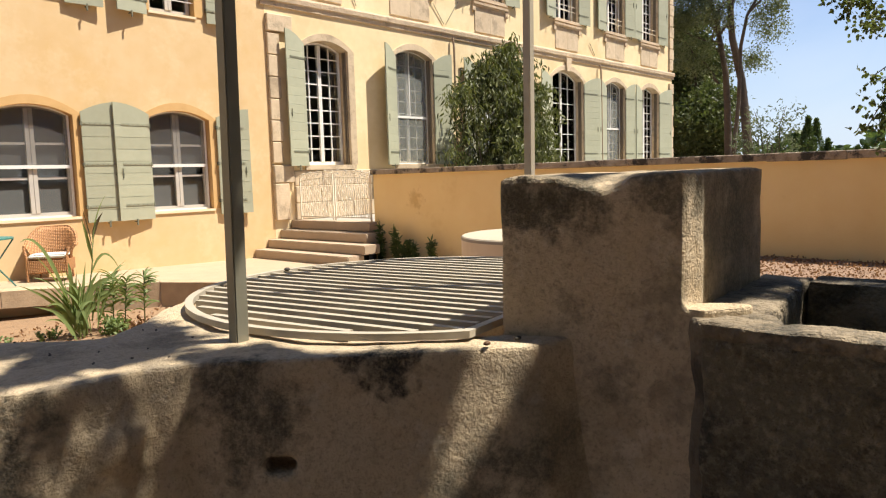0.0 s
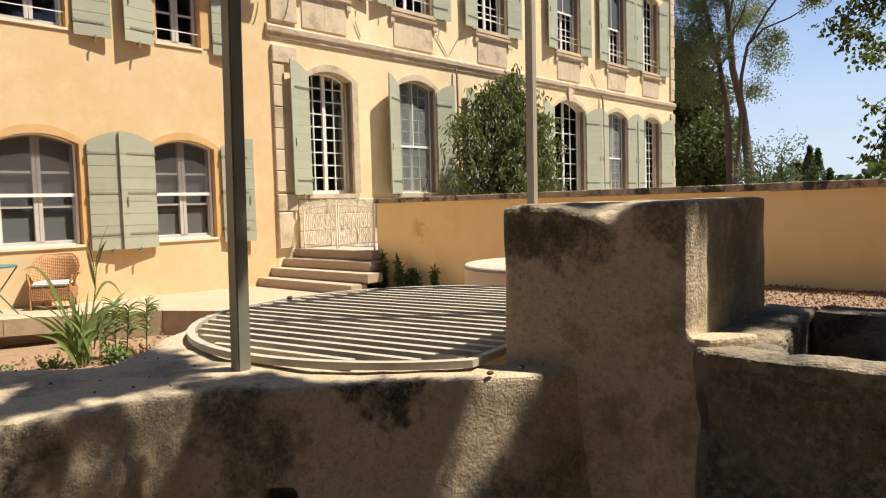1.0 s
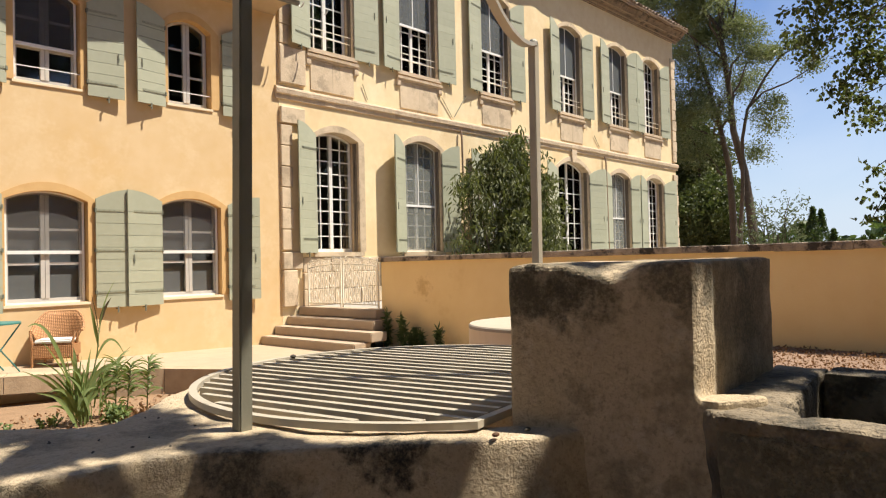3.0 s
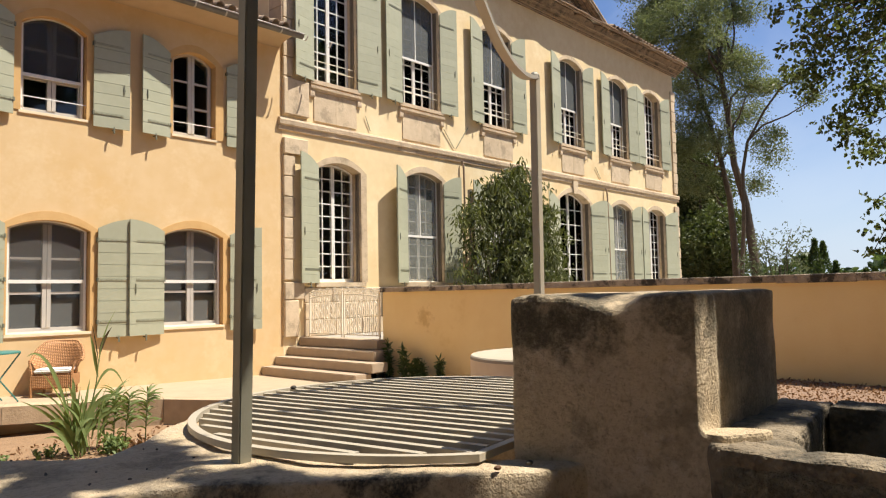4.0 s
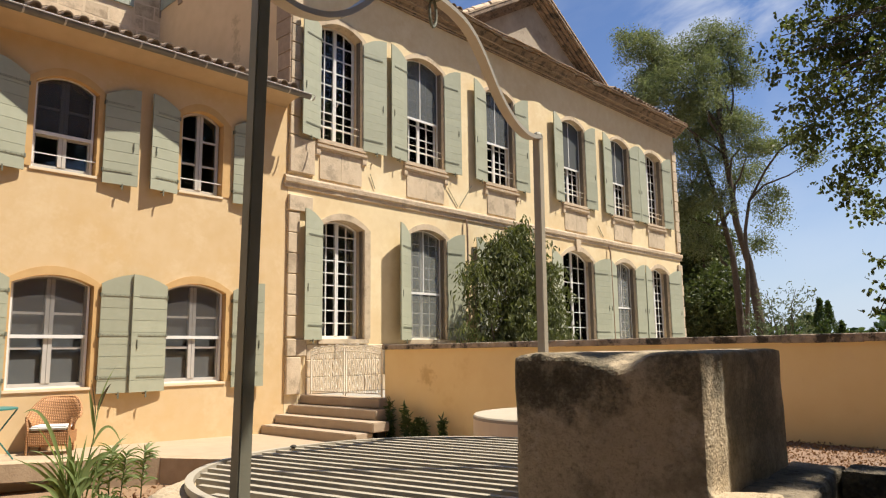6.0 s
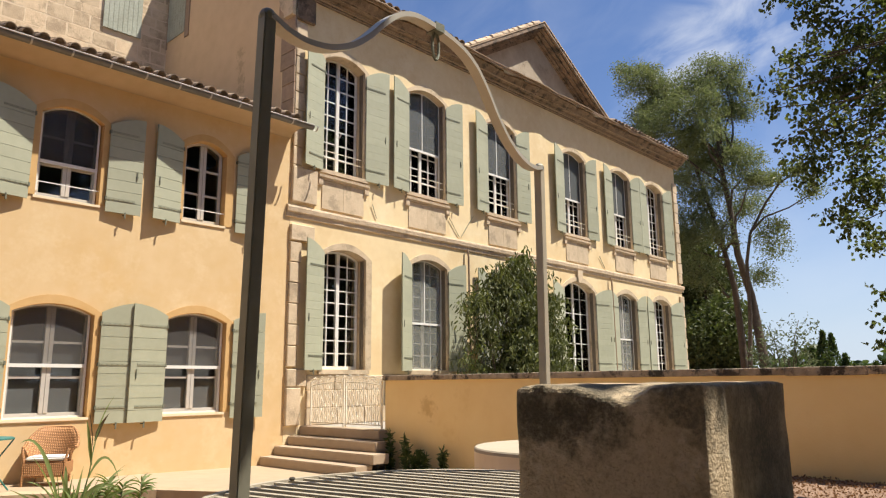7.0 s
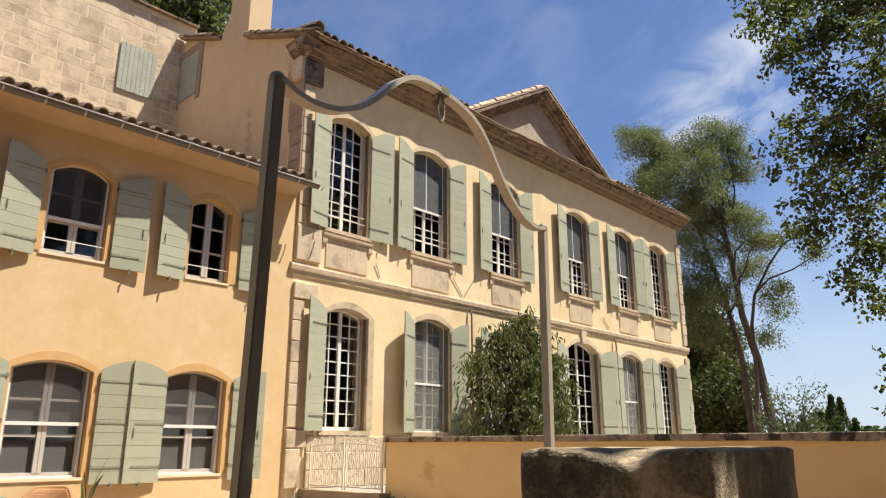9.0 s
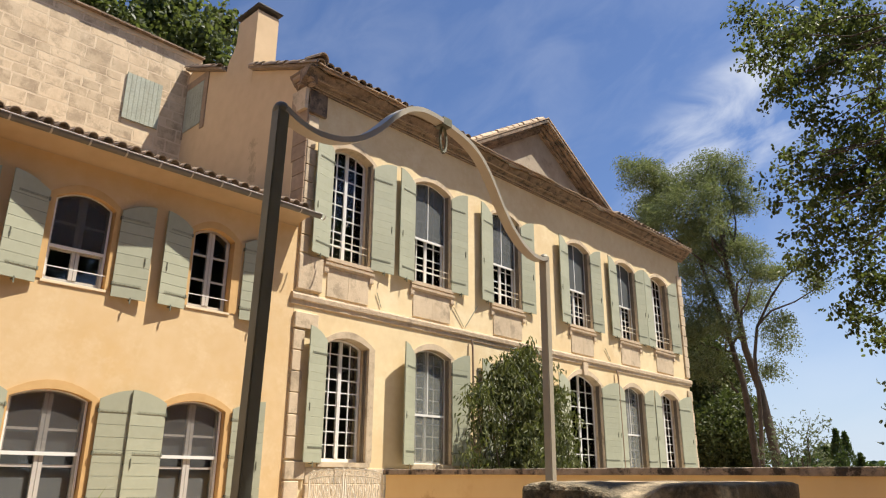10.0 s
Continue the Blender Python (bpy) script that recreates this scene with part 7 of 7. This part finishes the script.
# ---- small litter ----
rnd = random.Random(77)
pebble = None
for k in range(46):
    x, y = rnd.uniform(0.4, 1.35), rnd.uniform(1.85, 2.9)
    if y < 1.95 + 0.4 * abs(x - 0.9) or (x - CX) ** 2 + (y - CY) ** 2 < (CR + 0.04) ** 2 or y > 2.55 - 0.75 * (x - 0.9) + 0.1:
        continue
    m = Matrix.Translation((x, y, RIM + 0.012)) @ pose(0, 0, 0, rnd.uniform(-20, 20), rnd.uniform(-20, 20), rnd.uniform(0, 360)) @ Matrix.Diagonal((*[rnd.uniform(0.6, 1.6) for _ in range(2)], 0.7, 1))
    if pebble is None:
        bm = bmesh.new()
        bmesh.ops.create_icosphere(bm, subdivisions=1, radius=0.0045)
        pebble = tagged(part("fallen_berry", bm, BARK), "small dark dry berry fallen on the well rim", "berry", "berries on the rim")
        pebble.matrix_basis = m
    else:
        again(pebble, m)
bm = bmesh.new()
bmesh.ops.create_icosphere(bm, subdivisions=2, radius=0.014)
stone = tagged(part("pebble", bm, CAPSTONE, smooth=True), "small dark pebble lying on the steel grating", "pebble")
stone.matrix_basis = pose(2.256, 3.193, GZ + 0.032) @ Matrix.Diagonal((1.3, 1.0, 0.75, 1))
for x, y, tone in ((1.655, 1.335, LEAF_DRY), (1.765, 1.30, CAPSTONE)):
    bm = bmesh.new()
    bmesh.ops.create_icosphere(bm, subdivisions=2, radius=0.010)
    stone = tagged(part("pebble", bm, tone, smooth=True), "small dark pebble lying on the well's ledge", "pebble")
    stone.matrix_basis = pose(x, y, RIM + 0.012) @ Matrix.Diagonal((1.4, 1.0, 0.7, 1))
r = np.random.default_rng(6)
litter = thing("leaf_litter", "dry fallen leaves scattered on the gravel", "leaves", kind="stuff")
pts = np.stack([r.uniform(3.8, 9.15, 22000), r.uniform(-3, 5.0, 22000), np.zeros(22000)], 1)
pts[:, 2] = [ground_z(x, y) + 0.024 for x, y, _ in pts]
leaf_mesh("dry_leaf", pts, 0.03, LEAF_DRY, litter, 0.55, 0.0, 61)
pts = np.stack([r.uniform(2.2, 5.4, 500), r.uniform(8.2, 10.2, 500), np.zeros(500)], 1)
pts[:, 2] = [ground_z(x, y) + 0.012 for x, y, _ in pts]
leaf_mesh("dry_leaf", pts, 0.05, LEAF_DRY, litter, 0.55, 0.0, 62)
pts = np.stack([r.normal(3.98, 0.16, 260), r.normal(9.05, 0.14, 260), r.uniform(-0.29, -0.24, 260)], 1)
leaf_mesh("dry_leaf", pts, 0.075, LEAF_DRY, litter, 0.6, 0.0, 63)
